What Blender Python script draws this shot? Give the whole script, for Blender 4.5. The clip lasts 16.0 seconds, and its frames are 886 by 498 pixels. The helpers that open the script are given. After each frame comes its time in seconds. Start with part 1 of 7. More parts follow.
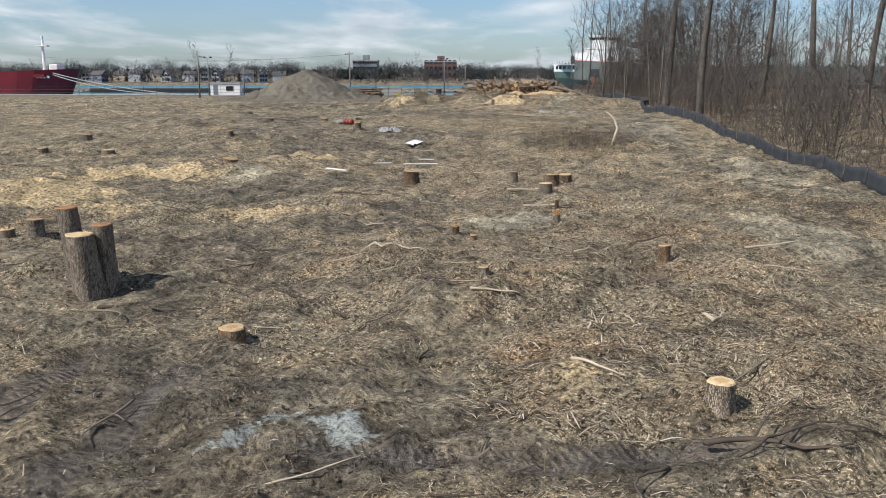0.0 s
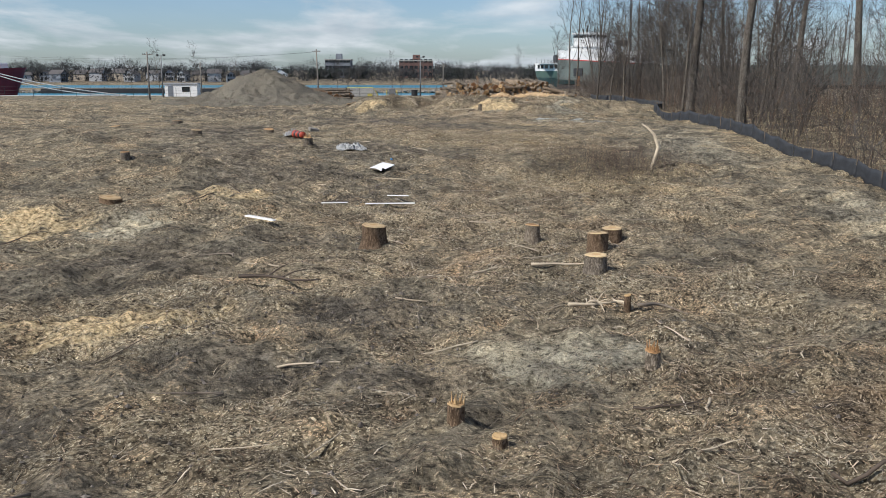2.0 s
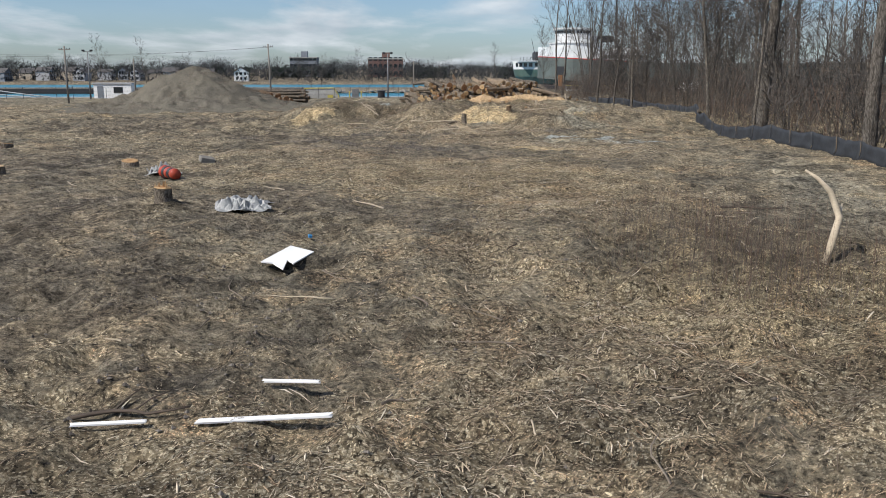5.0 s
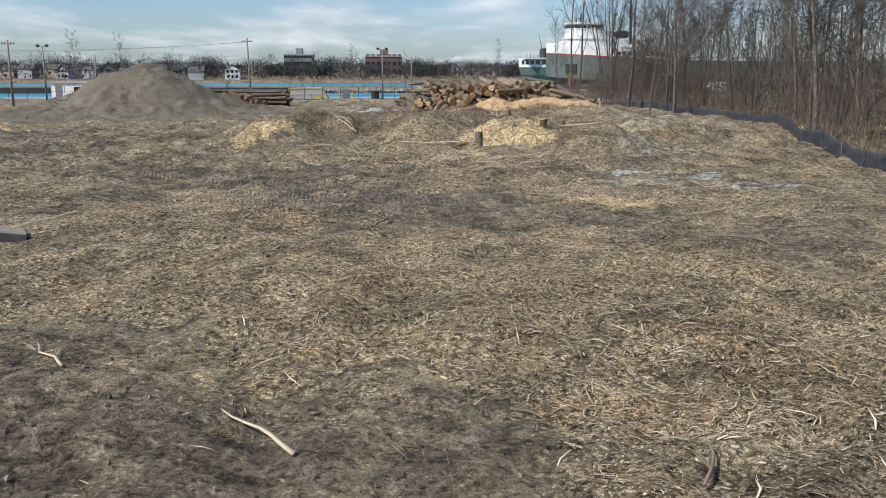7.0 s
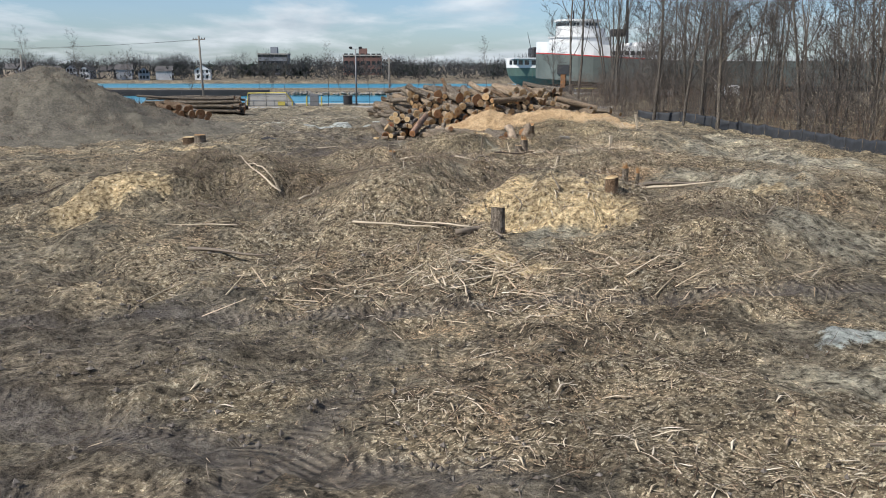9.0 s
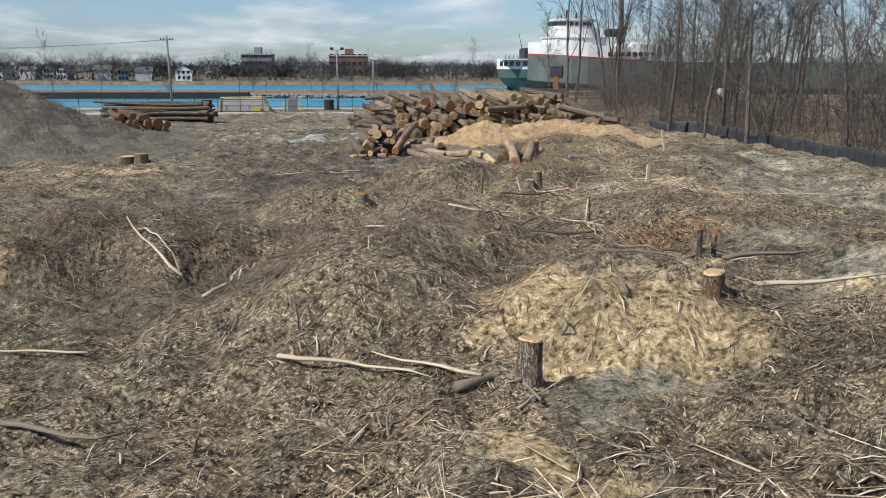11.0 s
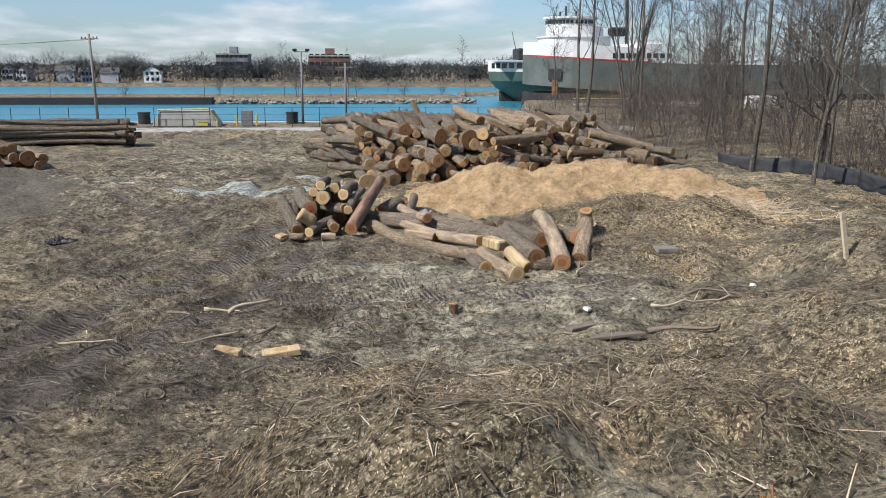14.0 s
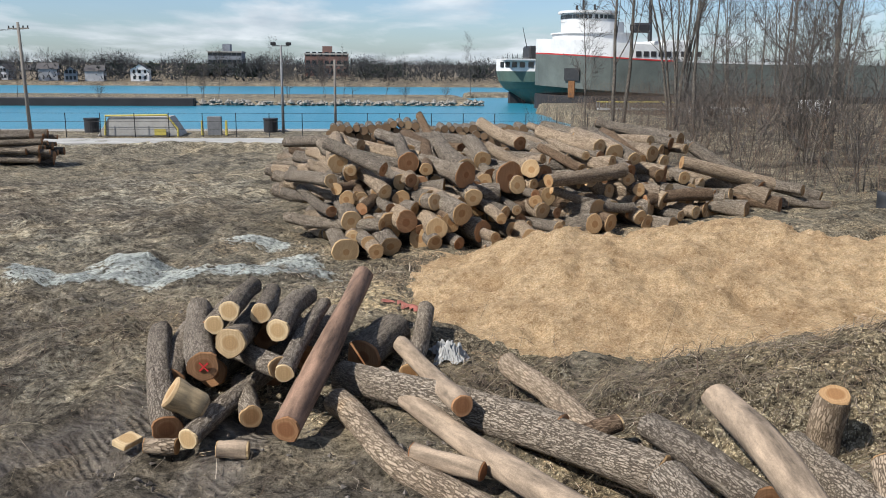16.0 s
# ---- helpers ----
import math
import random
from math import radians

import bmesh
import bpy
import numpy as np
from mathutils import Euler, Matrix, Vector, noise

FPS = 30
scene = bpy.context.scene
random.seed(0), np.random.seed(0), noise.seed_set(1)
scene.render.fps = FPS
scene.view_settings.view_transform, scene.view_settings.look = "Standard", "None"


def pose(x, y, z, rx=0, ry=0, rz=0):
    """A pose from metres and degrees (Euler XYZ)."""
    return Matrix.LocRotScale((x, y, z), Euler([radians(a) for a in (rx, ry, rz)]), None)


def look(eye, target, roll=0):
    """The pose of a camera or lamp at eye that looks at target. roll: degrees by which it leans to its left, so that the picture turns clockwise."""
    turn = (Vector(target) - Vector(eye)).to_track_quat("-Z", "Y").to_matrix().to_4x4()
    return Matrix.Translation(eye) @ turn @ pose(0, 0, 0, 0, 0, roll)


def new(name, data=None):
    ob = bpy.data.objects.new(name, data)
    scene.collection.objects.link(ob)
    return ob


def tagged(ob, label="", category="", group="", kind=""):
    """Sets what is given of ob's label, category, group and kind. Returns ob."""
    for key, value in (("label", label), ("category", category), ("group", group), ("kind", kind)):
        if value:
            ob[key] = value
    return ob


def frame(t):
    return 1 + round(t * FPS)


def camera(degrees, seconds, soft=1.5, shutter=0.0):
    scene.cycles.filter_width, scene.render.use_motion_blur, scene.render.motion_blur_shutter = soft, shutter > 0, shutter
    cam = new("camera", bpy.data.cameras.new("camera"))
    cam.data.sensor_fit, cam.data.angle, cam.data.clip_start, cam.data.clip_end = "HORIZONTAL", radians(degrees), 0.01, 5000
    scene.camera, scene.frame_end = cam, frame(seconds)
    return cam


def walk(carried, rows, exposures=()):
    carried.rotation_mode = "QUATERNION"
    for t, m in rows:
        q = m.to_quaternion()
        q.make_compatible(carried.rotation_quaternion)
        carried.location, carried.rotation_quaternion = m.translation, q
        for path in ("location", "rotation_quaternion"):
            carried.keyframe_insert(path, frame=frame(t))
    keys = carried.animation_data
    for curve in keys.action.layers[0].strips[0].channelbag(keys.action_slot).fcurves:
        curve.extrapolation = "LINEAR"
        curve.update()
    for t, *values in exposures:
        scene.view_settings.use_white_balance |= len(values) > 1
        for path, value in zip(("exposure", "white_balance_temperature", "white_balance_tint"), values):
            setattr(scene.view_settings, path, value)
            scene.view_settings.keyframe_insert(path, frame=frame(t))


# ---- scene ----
cam = camera(54.2, 16.0, soft=0.95)
METRES, EYE, TILT, LEAN, TURN = 107.0, 5.0, -11.6, 0.0, 0.0
ROWS = [
    (0.0, 0.0, 0.0, 0.0, -0.0, 0.0, 0.0),
    (0.5, -0.0001, 0.0294, 0.006, 0.05, -0.03, -0.07),
    (1.0, -0.0003, 0.0628, 0.0127, -0.04, -0.04, -0.06),
    (1.5, -0.0007, 0.0956, 0.0192, -0.5, -0.03, 0.03),
    (2.0, -0.0012, 0.1285, 0.0259, -1.57, -0.04, 0.3),
    (2.5, -0.0007, 0.1544, 0.0309, -2.43, -0.05, 0.5),
    (3.0, -0.0, 0.1733, 0.0347, -3.07, -0.05, 0.64),
    (3.5, 0.0009, 0.1991, 0.0399, -3.49, -0.06, 0.71),
    (4.0, 0.0021, 0.2366, 0.0474, -3.43, -0.08, 0.72),
    (6.5, 0.0104, 0.4132, 0.083, -3.4, -0.23, 0.62),
    (7.0, 0.0123, 0.4536, 0.0914, -3.4, -0.27, 0.63),
    (7.5, 0.0143, 0.4932, 0.1003, -3.49, -0.3, 0.64),
    (8.0, 0.0166, 0.532, 0.1091, -3.77, -0.31, 0.67),
    (8.5, 0.0186, 0.5698, 0.1179, -4.23, -0.34, 0.75),
    (11.0, 0.0262, 0.6711, 0.1421, -5.38, -0.36, 0.94),
    (11.5, 0.0278, 0.6903, 0.1468, -5.59, -0.37, 0.97),
    (12.0, 0.0295, 0.7093, 0.1514, -5.75, -0.37, 1.01),
    (12.5, 0.0312, 0.7282, 0.156, -5.92, -0.37, 1.05),
    (13.0, 0.0333, 0.7517, 0.1616, -6.12, -0.39, 1.1),
    (13.5, 0.0374, 0.7941, 0.1721, -6.31, -0.42, 1.07),
    (14.0, 0.0418, 0.8369, 0.1819, -6.3, -0.43, 1.08),
    (14.5, 0.0463, 0.8828, 0.1906, -6.28, -0.44, 0.99),
    (15.0, 0.05, 0.9297, 0.1998, -6.25, -0.45, 0.86),
    (15.5, 0.0508, 0.9544, 0.2046, -6.27, -0.45, 0.83),
    (16.0, 0.0507, 0.9759, 0.209, -6.32, -0.46, 0.84),
]
walk(cam, [(t, pose(0, 0, EYE, TILT, LEAN, TURN) @ pose(METRES * x, METRES * y, METRES * z, 90 + pitch, roll, yaw)) for t, x, y, z, yaw, pitch, roll in ROWS],
     exposures=[(0.0, 0.32), (2.0, 0.22), (4.0, 0.15), (6.5, 0.34), (8.5, 0.38), (11.0, 0.26), (12.5, 0.38), (16.0, 0.42)])

# ---- world and sun ----
SUN_AZ, SUN_EL = 243.0, 46.0      # compass degrees clockwise from +y, and height
sd = Vector((math.sin(radians(SUN_AZ)) * math.cos(radians(SUN_EL)), math.cos(radians(SUN_AZ)) * math.cos(radians(SUN_EL)), math.sin(radians(SUN_EL))))
world = bpy.data.worlds.new("sky")
scene.world = world
world.use_nodes = True
wn, wl = world.node_tree.nodes, world.node_tree.links
wn.clear()
sky = wn.new("ShaderNodeTexSky")
sky.sky_type, sky.sun_disc = "NISHITA", False
sky.sun_elevation, sky.sun_rotation = radians(SUN_EL), radians(SUN_AZ)
sky.air_density, sky.dust_density, sky.ozone_density = 1.0, 0.6, 1.5
co = wn.new("ShaderNodeTexCoord")
sep = wn.new("ShaderNodeSeparateXYZ")
wl.new(co.outputs["Generated"], sep.inputs[0])
lift = wn.new("ShaderNodeMath"); lift.operation = "MAXIMUM"; lift.inputs[1].default_value = 0.0
wl.new(sep.outputs["Z"], lift.inputs[0])
addz = wn.new("ShaderNodeMath"); addz.operation = "ADD"; addz.inputs[1].default_value = 0.10
wl.new(lift.outputs[0], addz.inputs[0])
px = wn.new("ShaderNodeMath"); px.operation = "DIVIDE"
py = wn.new("ShaderNodeMath"); py.operation = "DIVIDE"
for n, o in ((px, "X"), (py, "Y")):
    wl.new(sep.outputs[o], n.inputs[0]); wl.new(addz.outputs[0], n.inputs[1])
cmb = wn.new("ShaderNodeCombineXYZ")
wl.new(px.outputs[0], cmb.inputs[0]); wl.new(py.outputs[0], cmb.inputs[1])
mp = wn.new("ShaderNodeMapping"); mp.inputs["Scale"].default_value = (0.75, 0.42, 1); mp.inputs["Location"].default_value = (3.1, 0.4, 0)
wl.new(cmb.outputs[0], mp.inputs[0])
cn = wn.new("ShaderNodeTexNoise"); cn.inputs["Scale"].default_value = 1.3; cn.inputs["Detail"].default_value = 9; cn.inputs["Roughness"].default_value = 0.56; cn.inputs["Distortion"].default_value = 0.25
wl.new(mp.outputs[0], cn.inputs["Vector"])
cr = wn.new("ShaderNodeValToRGB")
cr.color_ramp.elements[0].position, cr.color_ramp.elements[0].color = 0.46, (0.06, 0.06, 0.06, 1)
cr.color_ramp.elements[1].position, cr.color_ramp.elements[1].color = 0.63, (0.82, 0.82, 0.82, 1)
wl.new(cn.outputs["Fac"], cr.inputs[0])
cn2 = wn.new("ShaderNodeTexNoise"); cn2.inputs["Scale"].default_value = 2.6; cn2.inputs["Detail"].default_value = 6
wl.new(mp.outputs[0], cn2.inputs["Vector"])
cc = wn.new("ShaderNodeValToRGB")
cc.color_ramp.elements[0].position, cc.color_ramp.elements[0].color = 0.35, (5.1, 5.75, 6.5, 1)
cc.color_ramp.elements[1].position, cc.color_ramp.elements[1].color = 0.7, (7.9, 8.45, 9.0, 1)
wl.new(cn2.outputs["Fac"], cc.inputs[0])
mx = wn.new("ShaderNodeMixRGB")
tint = wn.new("ShaderNodeMixRGB"); tint.blend_type = "MULTIPLY"; tint.inputs[0].default_value = 1.0; tint.inputs[2].default_value = (0.75, 0.92, 1.20, 1)
wl.new(sky.outputs[0], tint.inputs[1])
wl.new(cr.outputs[0], mx.inputs[0]); wl.new(tint.outputs[0], mx.inputs[1]); wl.new(cc.outputs[0], mx.inputs[2])
bg = wn.new("ShaderNodeBackground"); bg.inputs["Strength"].default_value = 0.082
wl.new(mx.outputs[0], bg.inputs[0])
wo = wn.new("ShaderNodeOutputWorld"); wl.new(bg.outputs[0], wo.inputs[0])
sun = new("sun", bpy.data.lights.new("sun", "SUN"))
sun.data.energy, sun.data.angle, sun.data.color = 5.0, radians(0.6), (1.0, 0.95, 0.885)
sun.matrix_world = look(sd * 200, (0, 0, 0))


# ---- materials ----
class Nodes:
    """A short way to write a node material."""
    def __init__(self, name, rough=0.9, metal=0.0, spec=0.3):
        self.mat = bpy.data.materials.new(name)
        self.mat.use_nodes = True
        self.n, self.l = self.mat.node_tree.nodes, self.mat.node_tree.links
        self.bsdf = self.n["Principled BSDF"]
        self.bsdf.inputs["Roughness"].default_value = rough
        self.bsdf.inputs["Metallic"].default_value = metal
        self.bsdf.inputs["Specular IOR Level"].default_value = spec
        self.coord = self.n.new("ShaderNodeTexCoord")

    def noise(self, scale, detail=6, rough=0.6, stretch=(1, 1, 1), space="Object", distort=0.0, turn=0.0):
        m = self.n.new("ShaderNodeMapping"); m.inputs["Scale"].default_value = stretch
        if turn:
            m.vector_type, m.inputs["Scale"].default_value, m.inputs["Rotation"].default_value = "TEXTURE", tuple(1 / v for v in stretch), (0, 0, turn)
        self.l.new(self.coord.outputs[space], m.inputs[0])
        t = self.n.new("ShaderNodeTexNoise")
        t.inputs["Scale"].default_value, t.inputs["Detail"].default_value, t.inputs["Roughness"].default_value, t.inputs["Distortion"].default_value = scale, detail, rough, distort
        self.l.new(m.outputs[0], t.inputs["Vector"])
        return t.outputs["Fac"]

    def voronoi(self, scale, feature="F1", stretch=(1, 1, 1), space="Object"):
        m = self.n.new("ShaderNodeMapping"); m.inputs["Scale"].default_value = stretch
        self.l.new(self.coord.outputs[space], m.inputs[0])
        t = self.n.new("ShaderNodeTexVoronoi"); t.feature = feature; t.inputs["Scale"].default_value = scale
        self.l.new(m.outputs[0], t.inputs["Vector"])
        return t.outputs["Distance"]

    def ramp(self, fac, *stops):
        r = self.n.new("ShaderNodeValToRGB")
        e = r.color_ramp.elements
        while len(e) < len(stops):
            e.new(0.5)
        for k, (p, c) in zip(e, stops):
            k.position, k.color = p, (*c, 1) if not isinstance(c, float) else (c, c, c, 1)
        self.l.new(fac, r.inputs[0])
        return r.outputs[0]

    def mix(self, fac, a, b, kind="MIX"):
        m = self.n.new("ShaderNodeMixRGB"); m.blend_type = kind
        for k, v in enumerate((fac, a, b)):
            if isinstance(v, (int, float)):
                m.inputs[k].default_value = v if k == 0 else (v, v, v, 1)
            elif isinstance(v, tuple):
                m.inputs[k].default_value = (*v, 1)
            else:
                self.l.new(v, m.inputs[k])
        return m.outputs[0]

    def attr(self, name):
        a = self.n.new("ShaderNodeAttribute"); a.attribute_name = name
        return a.outputs["Fac"]

    def math(self, op, a, b=0.0):
        m = self.n.new("ShaderNodeMath"); m.operation = op
        for k, v in enumerate((a, b)):
            if isinstance(v, (int, float)):
                m.inputs[k].default_value = v
            else:
                self.l.new(v, m.inputs[k])
        return m.outputs[0]

    def random(self):
        return self.n.new("ShaderNodeObjectInfo").outputs["Random"]

    def island(self):
        return self.n.new("ShaderNodeNewGeometry").outputs["Random Per Island"]

    def done(self, colour, bump=None, strength=0.5, dist=0.02, rough=None):
        if isinstance(colour, tuple):
            self.bsdf.inputs["Base Color"].default_value = (*colour, 1)
        else:
            self.l.new(colour, self.bsdf.inputs["Base Color"])
        if bump is not None:
            b = self.n.new("ShaderNodeBump"); b.inputs["Strength"].default_value, b.inputs["Distance"].default_value = strength, dist
            self.l.new(bump, b.inputs["Height"]); self.l.new(b.outputs[0], self.bsdf.inputs["Normal"])
        if rough is not None:
            self.l.new(rough, self.bsdf.inputs["Roughness"])
        return self.mat


def ground_material():
    """Bare crumbly soil, shredded wood litter and sawdust, laid out by the sheet's own attributes."""
    k = Nodes("cleared_soil", 0.95, spec=0.12)

    def shreds(size, share, way, thin=0.5, long=1.3):
        """Scattered slivers that all point roughly one way."""
        m = k.n.new("ShaderNodeMapping"); m.vector_type, m.inputs["Scale"].default_value, m.inputs["Rotation"].default_value = "TEXTURE", (thin, long, 1), (0, 0, way)
        k.l.new(warp, m.inputs[0])
        cell = k.n.new("ShaderNodeTexVoronoi"); cell.inputs["Scale"].default_value = size
        k.l.new(m.outputs[0], cell.inputs["Vector"])
        return k.mix(1.0, k.ramp(cell.outputs["Color"], (share, 0.0), (share + 0.04, 1.0)), k.ramp(cell.outputs["Distance"], (0.30, 1.0), (0.38, 0.0)), "MULTIPLY")

    bend = k.noise(3.5, 3, 0.5)
    w = k.n.new("ShaderNodeMixRGB"); w.blend_type = "ADD"; w.inputs[0].default_value = 0.03
    k.l.new(k.coord.outputs["Object"], w.inputs[1]); k.l.new(bend, w.inputs[2])
    warp = w.outputs[0]
    big = k.noise(0.28, 5, 0.6, distort=0.8)
    mid = k.noise(1.1, 8, 0.65, distort=0.6)
    lump = k.noise(3.4, 6, 0.65, distort=0.5)
    fine = k.noise(9.0, 8, 0.72)
    grit = k.noise(30.0, 5, 0.75)
    ragged = k.math("ADD", k.math("MULTIPLY", k.math("SUBTRACT", mid, 0.5), 1.7), k.math("ADD", k.math("MULTIPLY", k.math("SUBTRACT", fine, 0.5), 0.9), k.math("MULTIPLY", k.math("SUBTRACT", lump, 0.5), 0.9)))

    def cover(name, lo, hi, most=1.0):
        """Where a covering lies: its attribute with a torn edge."""
        return k.ramp(k.math("ADD", k.attr(name), ragged), (lo, 0.0), (hi, most))

    # bare soil, grey-brown and crumbly, darker where it was turned over, paler where it dried
    soil = k.ramp(lump, (0.32, (0.095, 0.081, 0.064)), (0.5, (0.185, 0.160, 0.128)), (0.68, (0.285, 0.252, 0.205)))
    soil = k.mix(cover("damp", 0.35, 0.85, 0.85), soil, k.ramp(lump, (0.32, (0.064, 0.053, 0.043)), (0.5, (0.143, 0.120, 0.098)), (0.68, (0.25, 0.215, 0.18))))
    soil = k.mix(cover("dry", 0.38, 0.72, 0.92), soil, k.ramp(lump, (0.34, (0.21, 0.19, 0.155)), (0.5, (0.33, 0.302, 0.25)), (0.66, (0.46, 0.425, 0.36))))
    soil = k.mix(0.9, soil, k.ramp(big, (0.36, (0.74, 0.74, 0.75)), (0.5, (1.0, 0.98, 0.95)), (0.64, (1.26, 1.19, 1.08))), "MULTIPLY")
    soil = k.mix(0.9, soil, k.ramp(fine, (0.34, 0.50), (0.48, 0.98), (0.66, 1.28)), "MULTIPLY")
    soil = k.mix(0.8, soil, k.ramp(grit, (0.34, 0.50), (0.5, 1.0), (0.66, 1.45)), "MULTIPLY")
    few = k.mix(1.0, shreds(9.0, 0.84, 0.6), shreds(15.0, 0.80, -0.9), "LIGHTEN")
    soil = k.mix(k.math("MULTIPLY", few, 0.75), soil, (0.38, 0.315, 0.225))
    # broad lows darker and highs paler in the colour; the bump uses this too
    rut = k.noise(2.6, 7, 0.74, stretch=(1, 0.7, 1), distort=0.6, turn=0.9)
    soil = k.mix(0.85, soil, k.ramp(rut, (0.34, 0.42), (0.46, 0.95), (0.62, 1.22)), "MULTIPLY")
    # shredded wood and twigs, the shade in gaps under crossing slivers painted dark
    hue = k.noise(0.45, 4, 0.6, distort=1.0)
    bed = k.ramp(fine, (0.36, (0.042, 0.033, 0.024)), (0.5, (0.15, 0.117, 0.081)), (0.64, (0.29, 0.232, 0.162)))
    pale = k.ramp(hue, (0.36, (0.52, 0.46, 0.375)), (0.5, (0.61, 0.515, 0.385)), (0.64, (0.64, 0.465, 0.31)))
    brown = k.ramp(hue, (0.36, (0.225, 0.188, 0.142)), (0.5, (0.24, 0.182, 0.122)), (0.64, (0.275, 0.163, 0.096)))
    mat = bed
    for size, share, way in ((7.0, 0.55, 0.4), (10.0, 0.5, -0.8), (13.0, 0.5, 1.5), (17.0, 0.45, 2.4)):
        mat = k.mix(k.math("MULTIPLY", shreds(size, share, way, 0.5, 1.25), 0.85), mat, k.mix(k.ramp(grit, (0.4, 0.0), (0.6, 1.0)), brown, pale))
    for size, share, way in ((6.0, 0.84, 0.9), (9.0, 0.80, -0.5), (14.0, 0.78, 1.9), (20.0, 0.74, 0.1)):
        mat = k.mix(k.math("MULTIPLY", shreds(size * 1.3, share, way, 0.5, 1.2), 0.95), mat, k.mix(k.ramp(lump, (0.42, 0.0), (0.60, 1.0)), pale, (0.70, 0.615, 0.475)))
    # near-black slivers painted in as shaded gaps of the mat
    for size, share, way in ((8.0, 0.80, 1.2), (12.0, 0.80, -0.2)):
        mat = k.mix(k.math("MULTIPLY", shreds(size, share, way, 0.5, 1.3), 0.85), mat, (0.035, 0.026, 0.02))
    mat = k.mix(k.math("MULTIPLY", k.attr("rusty"), 0.45), mat, k.mix(1.0, mat, (1.45, 0.98, 0.68), "MULTIPLY"))
    mat = k.mix(k.math("MULTIPLY", k.attr("grass"), 0.8), mat, k.mix(1.0, mat, (1.06, 1.05, 0.93), "MULTIPLY"))
    mat = k.mix(0.8, mat, k.ramp(big, (0.38, 0.82), (0.62, 1.18)), "MULTIPLY")
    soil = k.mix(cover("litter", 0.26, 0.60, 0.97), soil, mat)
    dust = k.ramp(fine, (0.36, (0.22, 0.15, 0.083)), (0.5, (0.47, 0.35, 0.212)), (0.64, (0.70, 0.57, 0.38)))
    dust = k.mix(k.math("MULTIPLY", shreds(12.0, 0.7, 0.7), 0.7), dust, (0.66, 0.56, 0.40))
    dust = k.mix(k.math("MULTIPLY", shreds(10.0, 0.84, -0.7), 0.8), dust, (0.12, 0.085, 0.05))
    soil = k.mix(cover("sawdust", 0.46, 0.78, 0.9), soil, dust)
    soil = k.mix(cover("powder", 0.48, 0.68, 0.94), soil, k.ramp(fine, (0.36, (0.25, 0.265, 0.262)), (0.62, (0.48, 0.50, 0.495))))
    patch = k.noise(0.75, 5, 0.62, distort=1.0)
    soil = k.mix(0.9, soil, k.ramp(patch, (0.37, (0.52, 0.51, 0.51)), (0.49, (0.98, 0.97, 0.95)), (0.62, (1.45, 1.40, 1.32))), "MULTIPLY")
    # shade of small gaps painted into the ground colour, high spots brightened
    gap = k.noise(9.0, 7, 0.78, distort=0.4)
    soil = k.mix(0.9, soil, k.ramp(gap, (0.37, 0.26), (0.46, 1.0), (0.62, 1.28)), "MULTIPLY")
    soil = k.mix(1.0, soil, (1.0, 1.04, 1.005), "MULTIPLY")
    # prints of tracked machines, pressed mud with the relief's shading painted in
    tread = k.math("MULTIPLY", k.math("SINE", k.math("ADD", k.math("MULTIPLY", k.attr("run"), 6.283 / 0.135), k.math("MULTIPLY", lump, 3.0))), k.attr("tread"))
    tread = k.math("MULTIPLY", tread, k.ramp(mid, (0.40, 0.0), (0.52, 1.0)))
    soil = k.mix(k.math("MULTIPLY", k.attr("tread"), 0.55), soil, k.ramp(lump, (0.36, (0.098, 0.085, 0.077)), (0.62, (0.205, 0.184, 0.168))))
    # tread ridges lightened and grooves darkened in the colour, like light on relief
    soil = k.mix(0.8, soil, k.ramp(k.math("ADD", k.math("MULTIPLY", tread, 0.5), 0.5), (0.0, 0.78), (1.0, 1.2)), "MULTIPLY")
    bump = k.math("ADD", k.math("ADD", k.math("MULTIPLY", tread, 0.3), k.math("ADD", k.math("MULTIPLY", lump, 1.0), k.math("ADD", k.math("MULTIPLY", rut, 1.1), k.math("MULTIPLY", gap, 0.8)))), k.math("ADD", k.math("MULTIPLY", fine, 0.75), k.math("MULTIPLY", grit, 0.25)))
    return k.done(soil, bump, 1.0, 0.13)


